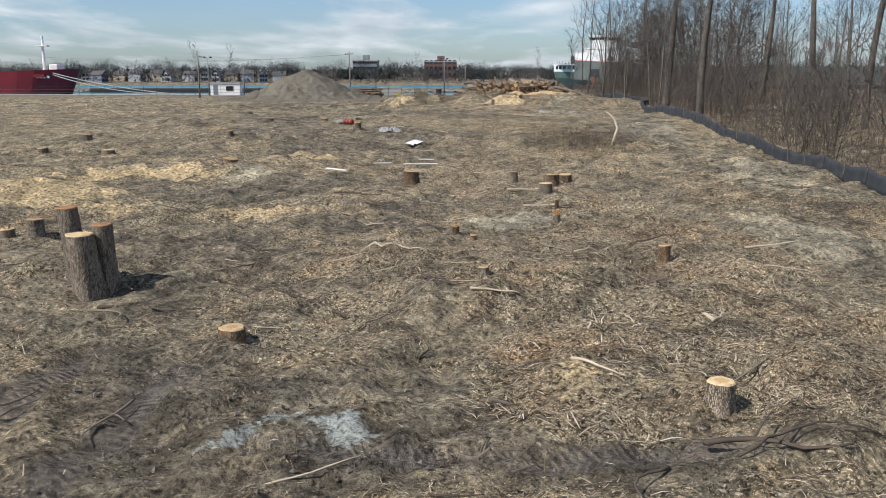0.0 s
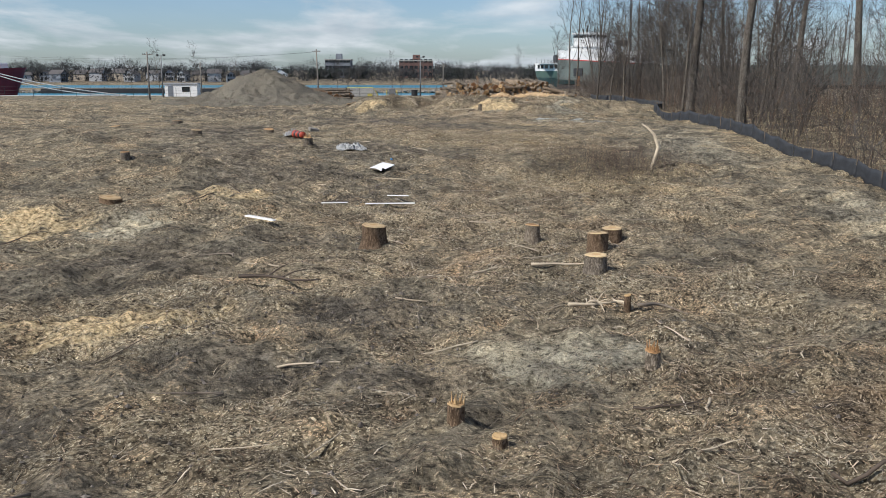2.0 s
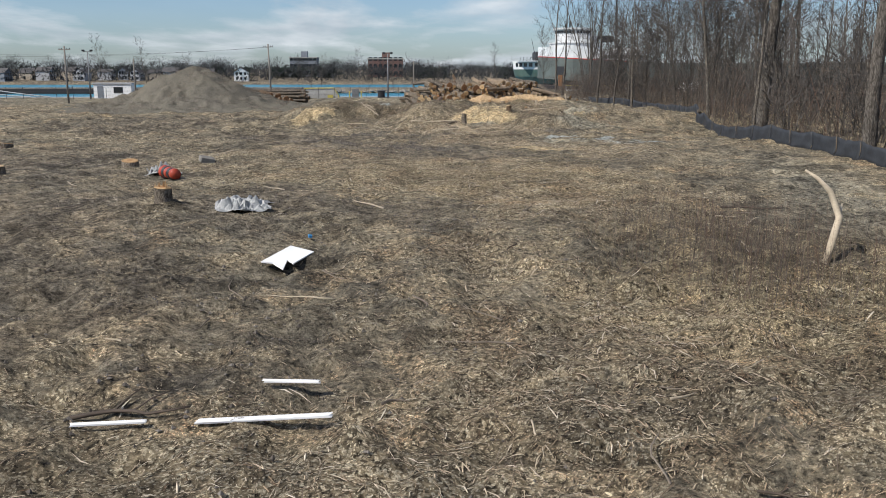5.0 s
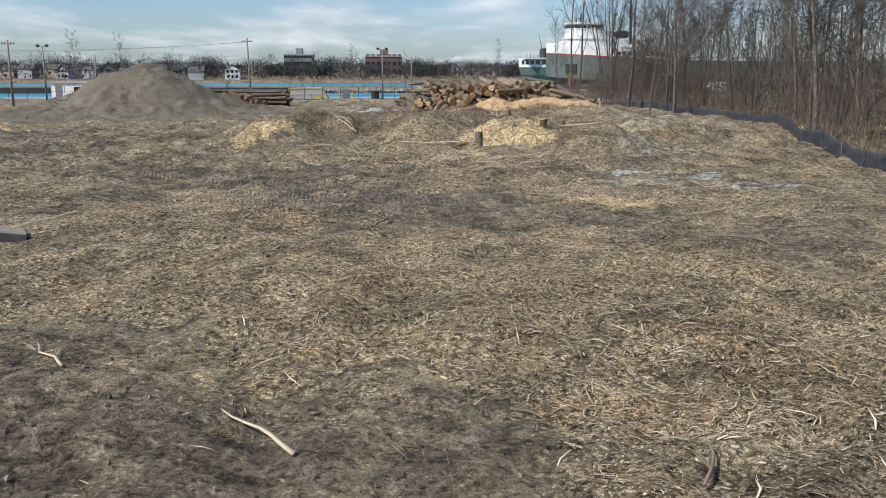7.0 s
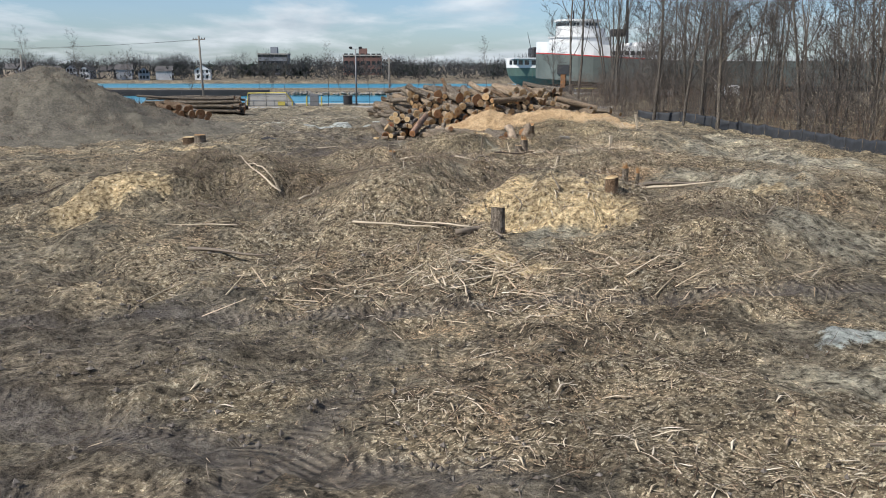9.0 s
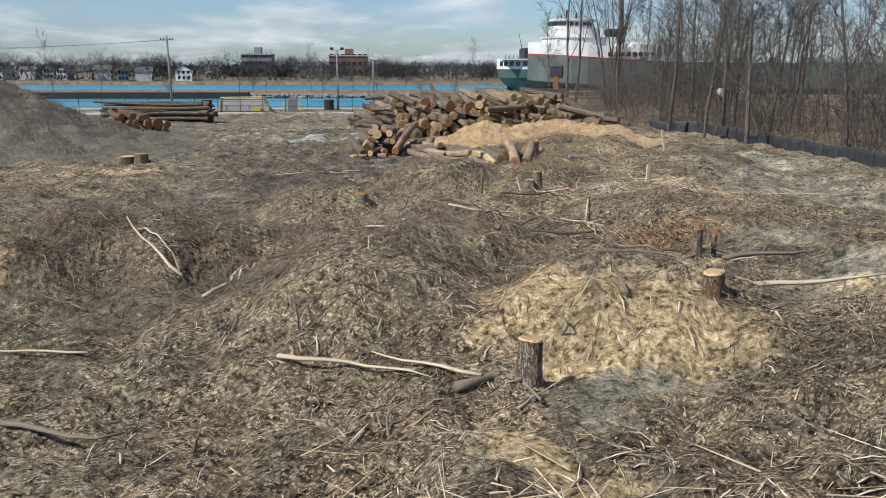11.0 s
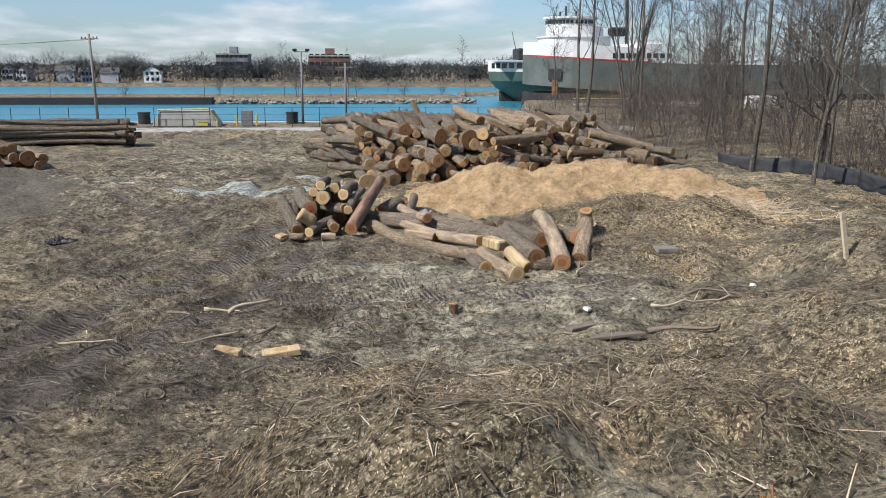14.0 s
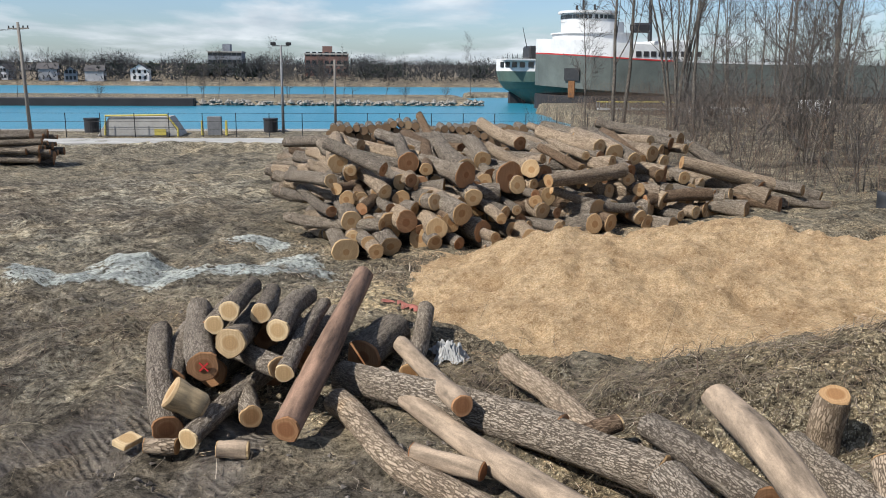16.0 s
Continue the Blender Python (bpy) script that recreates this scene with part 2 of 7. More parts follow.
def bark_material(name, dark, light, scale=1.0, axis=(1, 1, 0.16)):
    k = Nodes(name, 0.92, spec=0.15)
    wobble = k.noise(7.0 * scale, 3, 0.5)
    warp = k.n.new("ShaderNodeMixRGB"); warp.blend_type = "ADD"; warp.inputs[0].default_value = 0.16
    k.l.new(k.coord.outputs["Object"], warp.inputs[1]); k.l.new(wobble, warp.inputs[2])
    squash = k.n.new("ShaderNodeMapping"); squash.inputs["Scale"].default_value = axis
    k.l.new(warp.outputs[0], squash.inputs[0])
    crack = k.n.new("ShaderNodeTexVoronoi"); crack.feature = "DISTANCE_TO_EDGE"; crack.inputs["Scale"].default_value = 34.0 * scale
    k.l.new(squash.outputs[0], crack.inputs["Vector"])
    plate = k.math("ADD", crack.outputs["Distance"], k.math("MULTIPLY", k.math("SUBTRACT", k.noise(22.0 * scale, 4, 0.6, stretch=axis), 0.5), 0.55))
    ridge = k.math("ADD", k.math("MULTIPLY", plate, 1.9), 0.34)
    fine = k.noise(48.0 * scale, 5, 0.65, stretch=(1, 1, 0.3))
    big = k.noise(1.6, 4)
    c = k.ramp(ridge, (0.30, tuple(v * 0.6 for v in dark)), (0.46, dark), (0.80, light))
    c = k.mix(k.ramp(fine, (0.3, 0.55), (0.7, 0.0)), c, dark)
    tint = k.ramp(big, (0.35, (0.75, 0.72, 0.68)), (0.6, (1.0, 0.98, 0.94)), (0.78, (1.18, 1.02, 0.82)))
    c = k.mix(0.85, c, tint, "MULTIPLY")
    c = k.mix(0.55, c, k.ramp(k.random(), (0.0, (0.62, 0.58, 0.54)), (0.5, (1.0, 0.95, 0.9)), (1.0, (1.26, 1.16, 1.02))), "MULTIPLY")
    h = k.math("ADD", k.ramp(ridge, (0.38, 0.0), (0.58, 1.0)), k.math("MULTIPLY", fine, 0.4))
    return k.done(c, h, 1.0, 0.035)


def cut_material(name, heart, sap, rings=30.0):
    """Sawn end grain, the rings round the local z axis."""
    k = Nodes(name, 0.85, spec=0.2)
    sp = k.n.new("ShaderNodeSeparateXYZ"); k.l.new(k.coord.outputs["Object"], sp.inputs[0])
    r = k.math("SQRT", k.math("ADD", k.math("POWER", sp.outputs[0], 2.0), k.math("POWER", sp.outputs[1], 2.0)))
    wob = k.noise(3.0, 4, 0.6)
    rr = k.math("ADD", r, k.math("MULTIPLY", wob, 0.05))
    ring = k.math("SINE", k.math("MULTIPLY", rr, rings * 6.28))
    c = k.ramp(rr, (0.05, heart), (0.125, heart), (0.15, sap), (0.33, tuple(v * 0.85 for v in sap)))
    c = k.mix(k.math("MULTIPLY", k.math("ADD", ring, 1.0), 0.10), c, tuple(v * 0.55 for v in heart))
    saw = k.noise(40.0, 4, 0.7, stretch=(1, 0.08, 1))
    c = k.mix(k.ramp(saw, (0.4, 0.4), (0.65, 0.0)), c, tuple(v * 0.6 for v in heart))
    c = k.mix(0.7, c, k.ramp(k.random(), (0.0, (0.72, 0.62, 0.52)), (0.5, (1.0, 0.96, 0.9)), (1.0, (1.2, 1.15, 1.05))), "MULTIPLY")
    return k.done(c, saw, 0.3, 0.01)


def plain(name, colour, rough=0.6, metal=0.0, spread=0.25, scale=3.0, bump=0.0, spec=0.4, stretch=(1, 1, 1)):
    """Paint, cloth, concrete and the like: stains at a large scale and grain at a small one."""
    k = Nodes(name, rough, metal, spec)
    a, b = k.noise(scale, 6, 0.65, stretch=stretch), k.noise(scale * 14, 5, 0.7)
    dim = tuple(v * (1 - spread) for v in colour)
    lit = tuple(min(1.0, v * (1 + spread * 0.5)) for v in colour)
    c = k.ramp(a, (0.3, dim), (0.7, lit))
    c = k.mix(spread, c, k.ramp(b, (0.3, 0.6), (0.65, 1.0)), "MULTIPLY")
    return k.done(c, b, bump, 0.01) if bump else k.done(c)


def scraps(name, *colours, rough=0.9):
    """Loose pieces that differ from one to the next."""
    k = Nodes(name, rough, spec=0.15)
    n = len(colours)
    c = k.ramp(k.island(), *[(i / max(1, n - 1), v) for i, v in enumerate(colours)])
    c = k.mix(0.5, c, k.ramp(k.noise(25.0, 4), (0.3, 0.6), (0.7, 1.0)), "MULTIPLY")
    return k.done(c)


def water_material():
    k = Nodes("river_water", 0.28, spec=0.3)
    w = k.noise(0.9, 4, 0.55, stretch=(0.35, 1, 1))
    w2 = k.noise(4.5, 3, 0.6, stretch=(0.5, 1, 1))
    big = k.noise(0.03, 4)
    c = k.ramp(big, (0.3, (0.014, 0.150, 0.225)), (0.7, (0.022, 0.195, 0.285)))
    return k.done(c, k.math("ADD", w, k.math("MULTIPLY", w2, 0.4)), 0.55, 0.25)


M = {}
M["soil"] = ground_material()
M["bark"] = bark_material("furrowed_bark", (0.16, 0.139, 0.117), (0.36, 0.325, 0.28))
M["bark_brown"] = bark_material("brown_bark", (0.15, 0.105, 0.072), (0.28, 0.21, 0.15), 1.0)
M["bark_pale"] = bark_material("pale_smooth_bark", (0.28, 0.225, 0.17), (0.46, 0.385, 0.30), 0.8)
M["cut"] = cut_material("sawn_end", (0.33, 0.19, 0.09), (0.50, 0.345, 0.19))
M["cut_dark"] = cut_material("weathered_sawn_end", (0.25, 0.12, 0.058), (0.36, 0.205, 0.11))
M["cut_tan"] = cut_material("pale_sawn_end", (0.42, 0.255, 0.125), (0.56, 0.41, 0.24))
M["cut_bright"] = cut_material("fresh_sawn_end", (0.43, 0.30, 0.16), (0.58, 0.46, 0.29))
M["tree_bark"] = bark_material("grey_tree_bark", (0.11, 0.102, 0.094), (0.24, 0.226, 0.208), 0.6)
M["twig"] = plain("bare_twigs", (0.098, 0.089, 0.083), 0.95, scale=0.4, spread=0.3, spec=0.1)
M["brush"] = scraps("thicket_stems", (0.050, 0.043, 0.038), (0.088, 0.075, 0.064), (0.14, 0.118, 0.10), (0.145, 0.088, 0.062), (0.25, 0.21, 0.16))
M["chip"] = scraps("wood_chips", (0.30, 0.22, 0.14), (0.52, 0.41, 0.28), (0.68, 0.57, 0.41), (0.44, 0.32, 0.21), (0.80, 0.72, 0.58))
M["twiglitter"] = scraps("broken_twigs", (0.050, 0.038, 0.030), (0.10, 0.076, 0.058), (0.20, 0.16, 0.125), (0.34, 0.285, 0.22), (0.13, 0.085, 0.06))
M["straw"] = scraps("dead_grass", (0.11, 0.09, 0.058), (0.22, 0.18, 0.115), (0.34, 0.285, 0.19))
M["water"] = water_material()
M["concrete"] = plain("concrete", (0.36, 0.355, 0.335), 0.9, scale=0.8, bump=0.3)
M["silt"] = plain("black_silt_fabric", (0.028, 0.031, 0.036), 0.7, scale=2.0, spread=0.45, bump=0.3)
M["stake"] = plain("weathered_stake", (0.16, 0.125, 0.09), 0.9, scale=5, bump=0.3, stretch=(1, 1, 0.1))
M["pole"] = plain("weathered_pole", (0.20, 0.185, 0.165), 0.9, scale=4, bump=0.3, stretch=(1, 1, 0.08))
M["steel"] = plain("galvanised_steel", (0.19, 0.195, 0.20), 0.6, 0.3)
M["dark_metal"] = plain("dark_metal", (0.035, 0.035, 0.037), 0.5, 0.3)
M["ship_white"] = plain("weathered_ship_paint", (0.62, 0.63, 0.63), 0.6, spread=0.22, scale=0.35)
M["white"] = plain("white_paint", (0.78, 0.78, 0.77), 0.5, spread=0.12, scale=0.7)
M["glass"] = plain("dark_window_glass", (0.015, 0.02, 0.025), 0.08, spread=0.1, spec=0.6)
M["hull_green"] = plain("grey_green_hull", (0.105, 0.122, 0.112), 0.55, spread=0.3, scale=0.25)
M["hull_black"] = plain("black_hull", (0.026, 0.024, 0.025), 0.6, spread=0.4, scale=0.3)
M["hull_red"] = plain("dark_red_hull", (0.20, 0.012, 0.02), 0.45, spread=0.25, scale=0.3)
M["stern_green"] = plain("green_hull", (0.085, 0.135, 0.115), 0.5, spread=0.25, scale=0.3)
M["red_line"] = plain("red_paint", (0.45, 0.03, 0.03), 0.5)
M["rust"] = plain("rust", (0.20, 0.09, 0.035), 0.9, spread=0.5, scale=1.0)
M["yellow"] = plain("yellow_paint", (0.50, 0.42, 0.10), 0.5)
M["blue_cloth"] = plain("blue_plastic", (0.05, 0.25, 0.50), 0.5)
M["rock"] = plain("bank_stones", (0.25, 0.235, 0.21), 0.95, scale=1.5, spread=0.45, bump=0.6)
M["plastic_sheet"] = plain("grey_plastic_sheet", (0.30, 0.305, 0.30), 0.45, spread=0.35, scale=4, bump=0.4)
M["orange"] = plain("orange_plastic", (0.36, 0.05, 0.025), 0.5)
M["brick"] = plain("far_brick", (0.17, 0.10, 0.085), 0.9, scale=0.2)
M["siding"] = plain("pale_siding", (0.38, 0.39, 0.41), 0.8, scale=0.3)
M["siding_grey"] = plain("grey_siding", (0.20, 0.22, 0.25), 0.8, scale=0.3)
M["siding_tan"] = plain("tan_siding", (0.36, 0.31, 0.25), 0.8, scale=0.3)
M["shingle"] = plain("roof_shingle", (0.085, 0.08, 0.08), 0.9, scale=0.5)
# far trees: the haze of distance is mixed into both sets of colours
M["far_wood"] = scraps("far_woods", (0.036, 0.039, 0.043), (0.055, 0.057, 0.060), (0.08, 0.079, 0.08), (0.044, 0.05, 0.05))
M["evergreen"] = scraps("evergreen_needles", (0.024, 0.034, 0.028), (0.035, 0.05, 0.038), (0.05, 0.066, 0.05))


# ---- mesh helpers ----
def mesh_of(name, verts, faces, material, smooth=False):
    me = bpy.data.meshes.new(name)
    me.from_pydata([tuple(v) for v in verts], [], faces)
    me.materials.append(material)
    if smooth:
        me.polygons.foreach_set("use_smooth", [True] * len(me.polygons))
    me.update()
    return me


def under(name, me, parent=None, label="", m=None):
    ob = new(name, me)
    if parent is not None:
        ob.parent = parent
    if m is not None:
        ob.matrix_basis = m
    return tagged(ob, label)


def part(name, bm, material, parent=None, label="", smooth=False):
    me = bpy.data.meshes.new(name)
    bm.to_mesh(me); bm.free()
    me.materials.append(material)
    if smooth:
        me.polygons.foreach_set("use_smooth", [True] * len(me.polygons))
    return under(name, me, parent, label)


def thing(name, m, label, category, group="", kind=""):
    ob = new(name)
    ob.empty_display_size = 0.2
    ob.matrix_basis = m
    return tagged(ob, label, category, group, kind)


def box(bm, x0, x1, y0, y1, z0, z1, bevel=0.0):
    r = bmesh.ops.create_cube(bm, size=1, matrix=Matrix.Translation(((x0 + x1) / 2, (y0 + y1) / 2, (z0 + z1) / 2)) @ Matrix.Diagonal((x1 - x0, y1 - y0, z1 - z0, 1)))
    if bevel:
        es = list({e for v in r["verts"] for e in v.link_edges})
        bmesh.ops.bevel(bm, geom=es, offset=bevel, segments=1, affect="EDGES")
    return bm


def boxed(*a, bevel=0.0):
    return box(bmesh.new(), *a, bevel=bevel)


def tube(path, radii, sides, verts, faces, cap=True):
    """Adds a tapered tube along a path of points."""
    start = len(verts)
    n = len(path)
    side = Vector((0.31, 0.95, 0.07))
    for i, p in enumerate(path):
        d = (path[min(i + 1, n - 1)] - path[max(i - 1, 0)]).normalized()
        u = (side - d * side.dot(d))
        if u.length < 0.05:
            u = Vector((1, 0, 0)) - d * d.x
        u.normalize()
        w = d.cross(u)
        for s in range(sides):
            a = 2 * math.pi * s / sides
            verts.append(p + (u * math.cos(a) + w * math.sin(a)) * radii[i])
    for i in range(n - 1):
        for s in range(sides):
            a, b = start + i * sides + s, start + i * sides + (s + 1) % sides
            faces.append((a, b, b + sides, a + sides))
    if cap:
        faces.append(tuple(start + s for s in reversed(range(sides))))
        faces.append(tuple(start + (n - 1) * sides + s for s in range(sides)))


def lattice(ix, iy, seed):
    h = np.sin(ix * 127.1 + iy * 311.7 + seed * 74.7) * 43758.5453
    return h - np.floor(h)


def vnoise(x, y, seed=0):
    x, y = np.asarray(x, float), np.asarray(y, float)
    ix, iy = np.floor(x), np.floor(y)
    fx, fy = x - ix, y - iy
    fx, fy = fx * fx * (3 - 2 * fx), fy * fy * (3 - 2 * fy)
    a, b = lattice(ix, iy, seed), lattice(ix + 1, iy, seed)
    c, d = lattice(ix, iy + 1, seed), lattice(ix + 1, iy + 1, seed)
    return (a * (1 - fx) + b * fx) * (1 - fy) + (c * (1 - fx) + d * fx) * fy


def fbm(x, y, seed=0, octaves=4):
    z, amp, tot = 0.0, 1.0, 0.0
    for k in range(octaves):
        z = z + amp * vnoise(np.asarray(x) * 2 ** k, np.asarray(y) * 2 ** k, seed + k)
        tot, amp = tot + amp, amp * 0.5
    return z / tot


# ---- the ground ----
WATER = -1.2
PROFILE_Y = [-60, 0, 12, 28, 40, 48, 56, 62, 70, 80, 100, 106, 113, 120, 128, 136, 142, 160, 184]
PROFILE_Z = [0.1, 0.1, 0.18, 0.22, 0.25, 0.5, 0.95, 1.3, 1.5, 1.5, 1.5, 1.2, 1.0, 0.85, 1.05, 0.95, 0.7, 0.2, 0.2]
SHORE_Y = [184, 185, 259, 263, 264, 294, 297, 392, 396, 430, 520, 3000]
SHORE_Z = [0.2, -3.0, -3.0, -1.0, -0.5, -0.3, -3.0, -3.0, -0.3, 1.2, 2.2, 6.0]
# mounds: x, y, height, half-widths
MOUNDS = [(0.9, 19.5, 0.45, 3.0, 2.8), (-16.5, 33, 0.75, 3.4, 3.0), (-14, 42, 0.45, 4.5, 1.6), (-7.0, 44.5, 0.5, 2.2, 1.8), (-12.2, 51, 0.85, 3.5, 3.0), (-7.8, 32.5, -0.3, 2.5, 2.0), (6.0, 21.0, 0.25, 1.6, 1.6),
          (7.0, 30.5, -0.3, 2.0, 2.0), (-6.0, 56.0, 0.3, 2.6, 2.6), (-3.1, 22.3, 0.25, 2.0, 1.6), (-18, 62, 0.6, 5, 3),
          (8.0, 91.5, 0.55, 11.0, 10.0), (-4.0, 88.6, 0.95, 2.0, 1.9), (-0.9, 89.9, 0.85, 1.8, 1.9), (2.7, 86.6, 0.85, 2.1, 2.2), (4.6, 89.6, 0.45, 1.6, 1.6), (6.5, 84.8, 0.75, 2.0, 1.6), (9.4, 82.4, 0.75, 2.0, 2.1),
          (9.8, 78.1, 0.3, 2.0, 1.5), (13, 86.8, 0.6, 2.0, 2.0), (16.2, 86.0, 0.6, 1.8, 2.2), (9.5, 90.2, -0.3, 1.2, 1.0), (10.4, 93.7, 0.45, 2.0, 1.6), (6.2, 97.8, -0.25, 1.2, 1.0), (5.4, 100.5, 0.65, 2.0, 1.4), (9.1, 101, 0.55, 1.6, 1.4), (2.0, 95.5, 0.4, 2.0, 1.4),
          (14.6, 104.5, 1.05, 3.2, 4.2), (12.6, 113.6, 0.35, 2.2, 1.6), (0.9, 87.6, -0.3, 1.0, 1.5), (4.7, 86.2, -0.3, 0.8, 1.3), (17.8, 112, 0.85, 2.4, 3.6), (20.5, 103, 0.5, 2.2, 3.0), (15.2, 118.6, 0.85, 2.6, 1.8), (11.4, 118.6, 0.6, 2.0, 1.5), (2.0, 122.0, 0.35, 2.0, 1.4),
          (-3.0, 167.5, 0.5, 9.0, 1.2)]


def ground(x, y, fine=True):
    x, y = np.asarray(x, float), np.asarray(y, float)
    ys = y - np.clip((x - 31) / 4, 0, 1) * np.clip((y - 150) / 30, 0, 1) * np.clip((330 - y) / 40, 0, 1) * 58
    spit = (y > 255) & (y < 300)
    z = np.where(ys < 184, np.interp(ys, PROFILE_Y, PROFILE_Z), np.interp(ys, SHORE_Y, SHORE_Z))
    z = np.where(spit, np.minimum(z, -3.0 + 3.2 * np.clip((33 - x) / 5, 0, 1)), z)
    for mx_, my_, h, rx, ry in MOUNDS:
        q = ((x - mx_) / rx) ** 2 + ((y - my_) / ry) ** 2
        z = z + h * np.exp(-q ** (1.9 if my_ > 80 else 1.1))
    if fine:
        land = np.clip((180 - y) / 20, 0, 1) * np.clip((y + 5) / 10, 0, 1)
        land = land * (1 - 0.5 * np.exp(-((y - 66) / 11) ** 4))
        z = z + land * (0.55 * (fbm(x / 4.6, y / 4.6, 3, 3) - 0.5) + 0.42 * (fbm(x / 1.25, y / 1.25, 11, 3) - 0.5) + 0.34 * (fbm(x / 0.45, y / 0.45, 23, 2) - 0.5) - 0.24 * np.abs(fbm(x / 0.8, y / 0.8, 37, 2) - 0.5))
    return z


def unit(dx, dy):
    d = math.hypot(dx, dy)
    return dx / d, dy / d


# prints of tracks and tyres: start, direction, length, width
TRACKS = [(-6.6, 8.6, *unit(0.10, 1), 6.5, 0.7), (-4.9, 8.6, *unit(0.10, 1), 5.5, 0.7), (-3.0, 11.2, *unit(1, -0.10), 8.0, 0.6), (-3.6, 75.7, *unit(1, -0.42), 8.0, 0.75), (-4.0, 74.0, *unit(1, -0.40), 8.0, 0.75), (-4.6, 72.4, *unit(1, -0.36), 7.0, 0.6), (-9.5, 78.3, *unit(1, -0.3), 7.5, 0.6),
          (0.4, 71.2, *unit(0.45, 1), 4.5, 0.5), (-4, 78.6, *unit(1, -0.04), 15.0, 0.5), (-3.2, 100, *unit(0.30, 1), 22, 0.75), (-1.2, 100, *unit(0.30, 1), 20, 0.75), (-5.4, 104, *unit(0.5, 1), 18, 0.7), (0.6, 119.0, *unit(-0.7, 1), 14, 0.7), (1.4, 112.2, *unit(1, -0.15), 10, 0.7), (2.6, 110.4, *unit(1, -0.12), 9, 0.7)]


def blot(x, y, spots):
    z = np.zeros(np.shape(x))
    for sx, sy, rx, ry, k in spots:
        z = np.maximum(z, k * np.exp(-(((x - sx) / rx) ** 2 + ((y - sy) / ry) ** 2) ** 1.5))
    return z


# coverings of the ground: x, y, half-widths, strength
SAWDUST = [(-15.0, 31.8, 3.8, 2.8, 1), (-14.2, 40, 4.5, 1.4, 0.95), (-6.1, 30.4, 2.6, 1.5, 0.72), (-6.6, 43.9, 1.5, 1.0, 1), (-5.4, 41.2, 1.1, 1.0, 0.85), (7.3, 71.3, 1.6, 1.3, 0.8), (-3.8, 86.9, 1.5, 1.4, 1.1), (6.2, 83.9, 1.7, 1.1, 1.15), (4.5, 81.3, 0.9, 1.1, 1),
           (12.4, 99.7, 1.2, 0.9, 0.8), (5.4, 85, 1.2, 0.8, 0.9), (-7, 111.8, 4.5, 0.8, 0.95), (12.1, 95.7, 1.6, 1.2, 0.8), (10.5, 85.8, 1.5, 1.4, 0.95), (9.2, 88.6, 0.8, 0.8, 0.7), (19.5, 120, 2.2, 1.6, 0.9), (3.2, 13, 1.6, 1.3, 0.55), (6.2, 125.0, 1.5, 1.2, 0.7), (-19, 100, 2, 1.2, 0.9)]
LITTER = [(4.6, 14.5, 2.8, 2.6, 1), (2.3, 12.8, 1.6, 1.4, 1), (-5.9, 30.3, 2.6, 1.8, 1), (-3.3, 24.7, 2.0, 1.6, 0.9), (-4.7, 31.6, 2, 2, 1), (-1.6, 36, 2.4, 1.3, 1), (0.5, 33.8, 2.2, 1.2, 0.9), (6.4, 32.5, 2.5, 2, 0.8), (2, 21, 4, 3, 0.75), (7, 24, 4, 4, 0.7),
          (-2.2, 69.9, 4, 2.4, 1), (-3.3, 67.4, 2.5, 2.4, 1), (1.4, 63.5, 5, 3.0, 1), (4.5, 64.8, 4, 3.0, 1), (5.8, 59.1, 3, 3.4, 1), (-4.8, 65.4, 2, 1.8, 0.9), (5.4, 61.2, 3, 2.5, 1), (4.6, 73.9, 2.6, 1.2, 0.9), (4.5, 78.8, 4.5, 1.6, 1), (6.3, 72.9, 2, 1.6, 0.9), (-1, 69.8, 2.5, 1.6, 0.9),
          (2, 81.4, 4.5, 1.8, 1), (3.7, 82, 3, 1.8, 1), (9, 84, 3, 3, 0.8), (6, 96, 5, 3, 0.75), (3, 97, 3, 2, 0.8), (10, 93, 4, 4, 0.8), (2, 90, 5, 4, 0.7), (8, 104, 5, 3, 0.5), (1, 42, 6, 5, 0.55), (14, 116, 4, 3, 0.8), (2.0, 122.5, 1.8, 1.3, 0.8), (7, 46, 4, 4, 0.6)]
DAMP = [(3, 109, 8, 4.5, 0.9), (-9, 56, 5, 7, 1), (-7, 36, 3, 3, 0.9), (-2.5, 46.5, 3.5, 3.5, 0.7), (-4.7, 12.8, 3, 3, 0.9), (-0.6, 10.6, 5, 0.9, 1), (-6.8, 23.7, 3.5, 2.6, 1), (-5.3, 22.7, 2.4, 3, 1), (-1.8, 27.4, 3.4, 1.2, 0.9), (-1.7, 30.8, 3, 1.6, 0.9), (-5.6, 49.7, 4, 5, 0.9), (-3.7, 38.5, 2.2, 1.8, 0.9), (0.8, 57.2, 2.6, 2.4, 0.85), (-3.2, 58, 2.4, 4, 1),
        (-6.2, 79.5, 6, 3, 1), (4.1, 69.2, 4, 1.1, 0.85), (8.8, 66.3, 3, 2.6, 0.8), (0.5, 72.1, 3.2, 2.4, 1), (-2.7, 77.0, 5, 3, 1), (2.5, 71.2, 2.5, 1.8, 1), (1.3, 76.6, 2, 1, 0.7), (-0.6, 88.6, 2, 2, 0.6), (-0.4, 104.3, 4, 4, 1), (-2, 97, 3.5, 3, 0.9), (0.2, 114, 5, 6, 1), (4.7, 115.8, 3.5, 3, 1),
        (8.3, 113, 3, 2, 0.8), (10.7, 110.6, 3, 2, 0.7), (-3, 122, 6, 6, 0.9), (-4, 140, 10, 14, 0.9), (-12, 66, 6, 8, 0.9), (-15, 90, 8, 14, 0.9)]
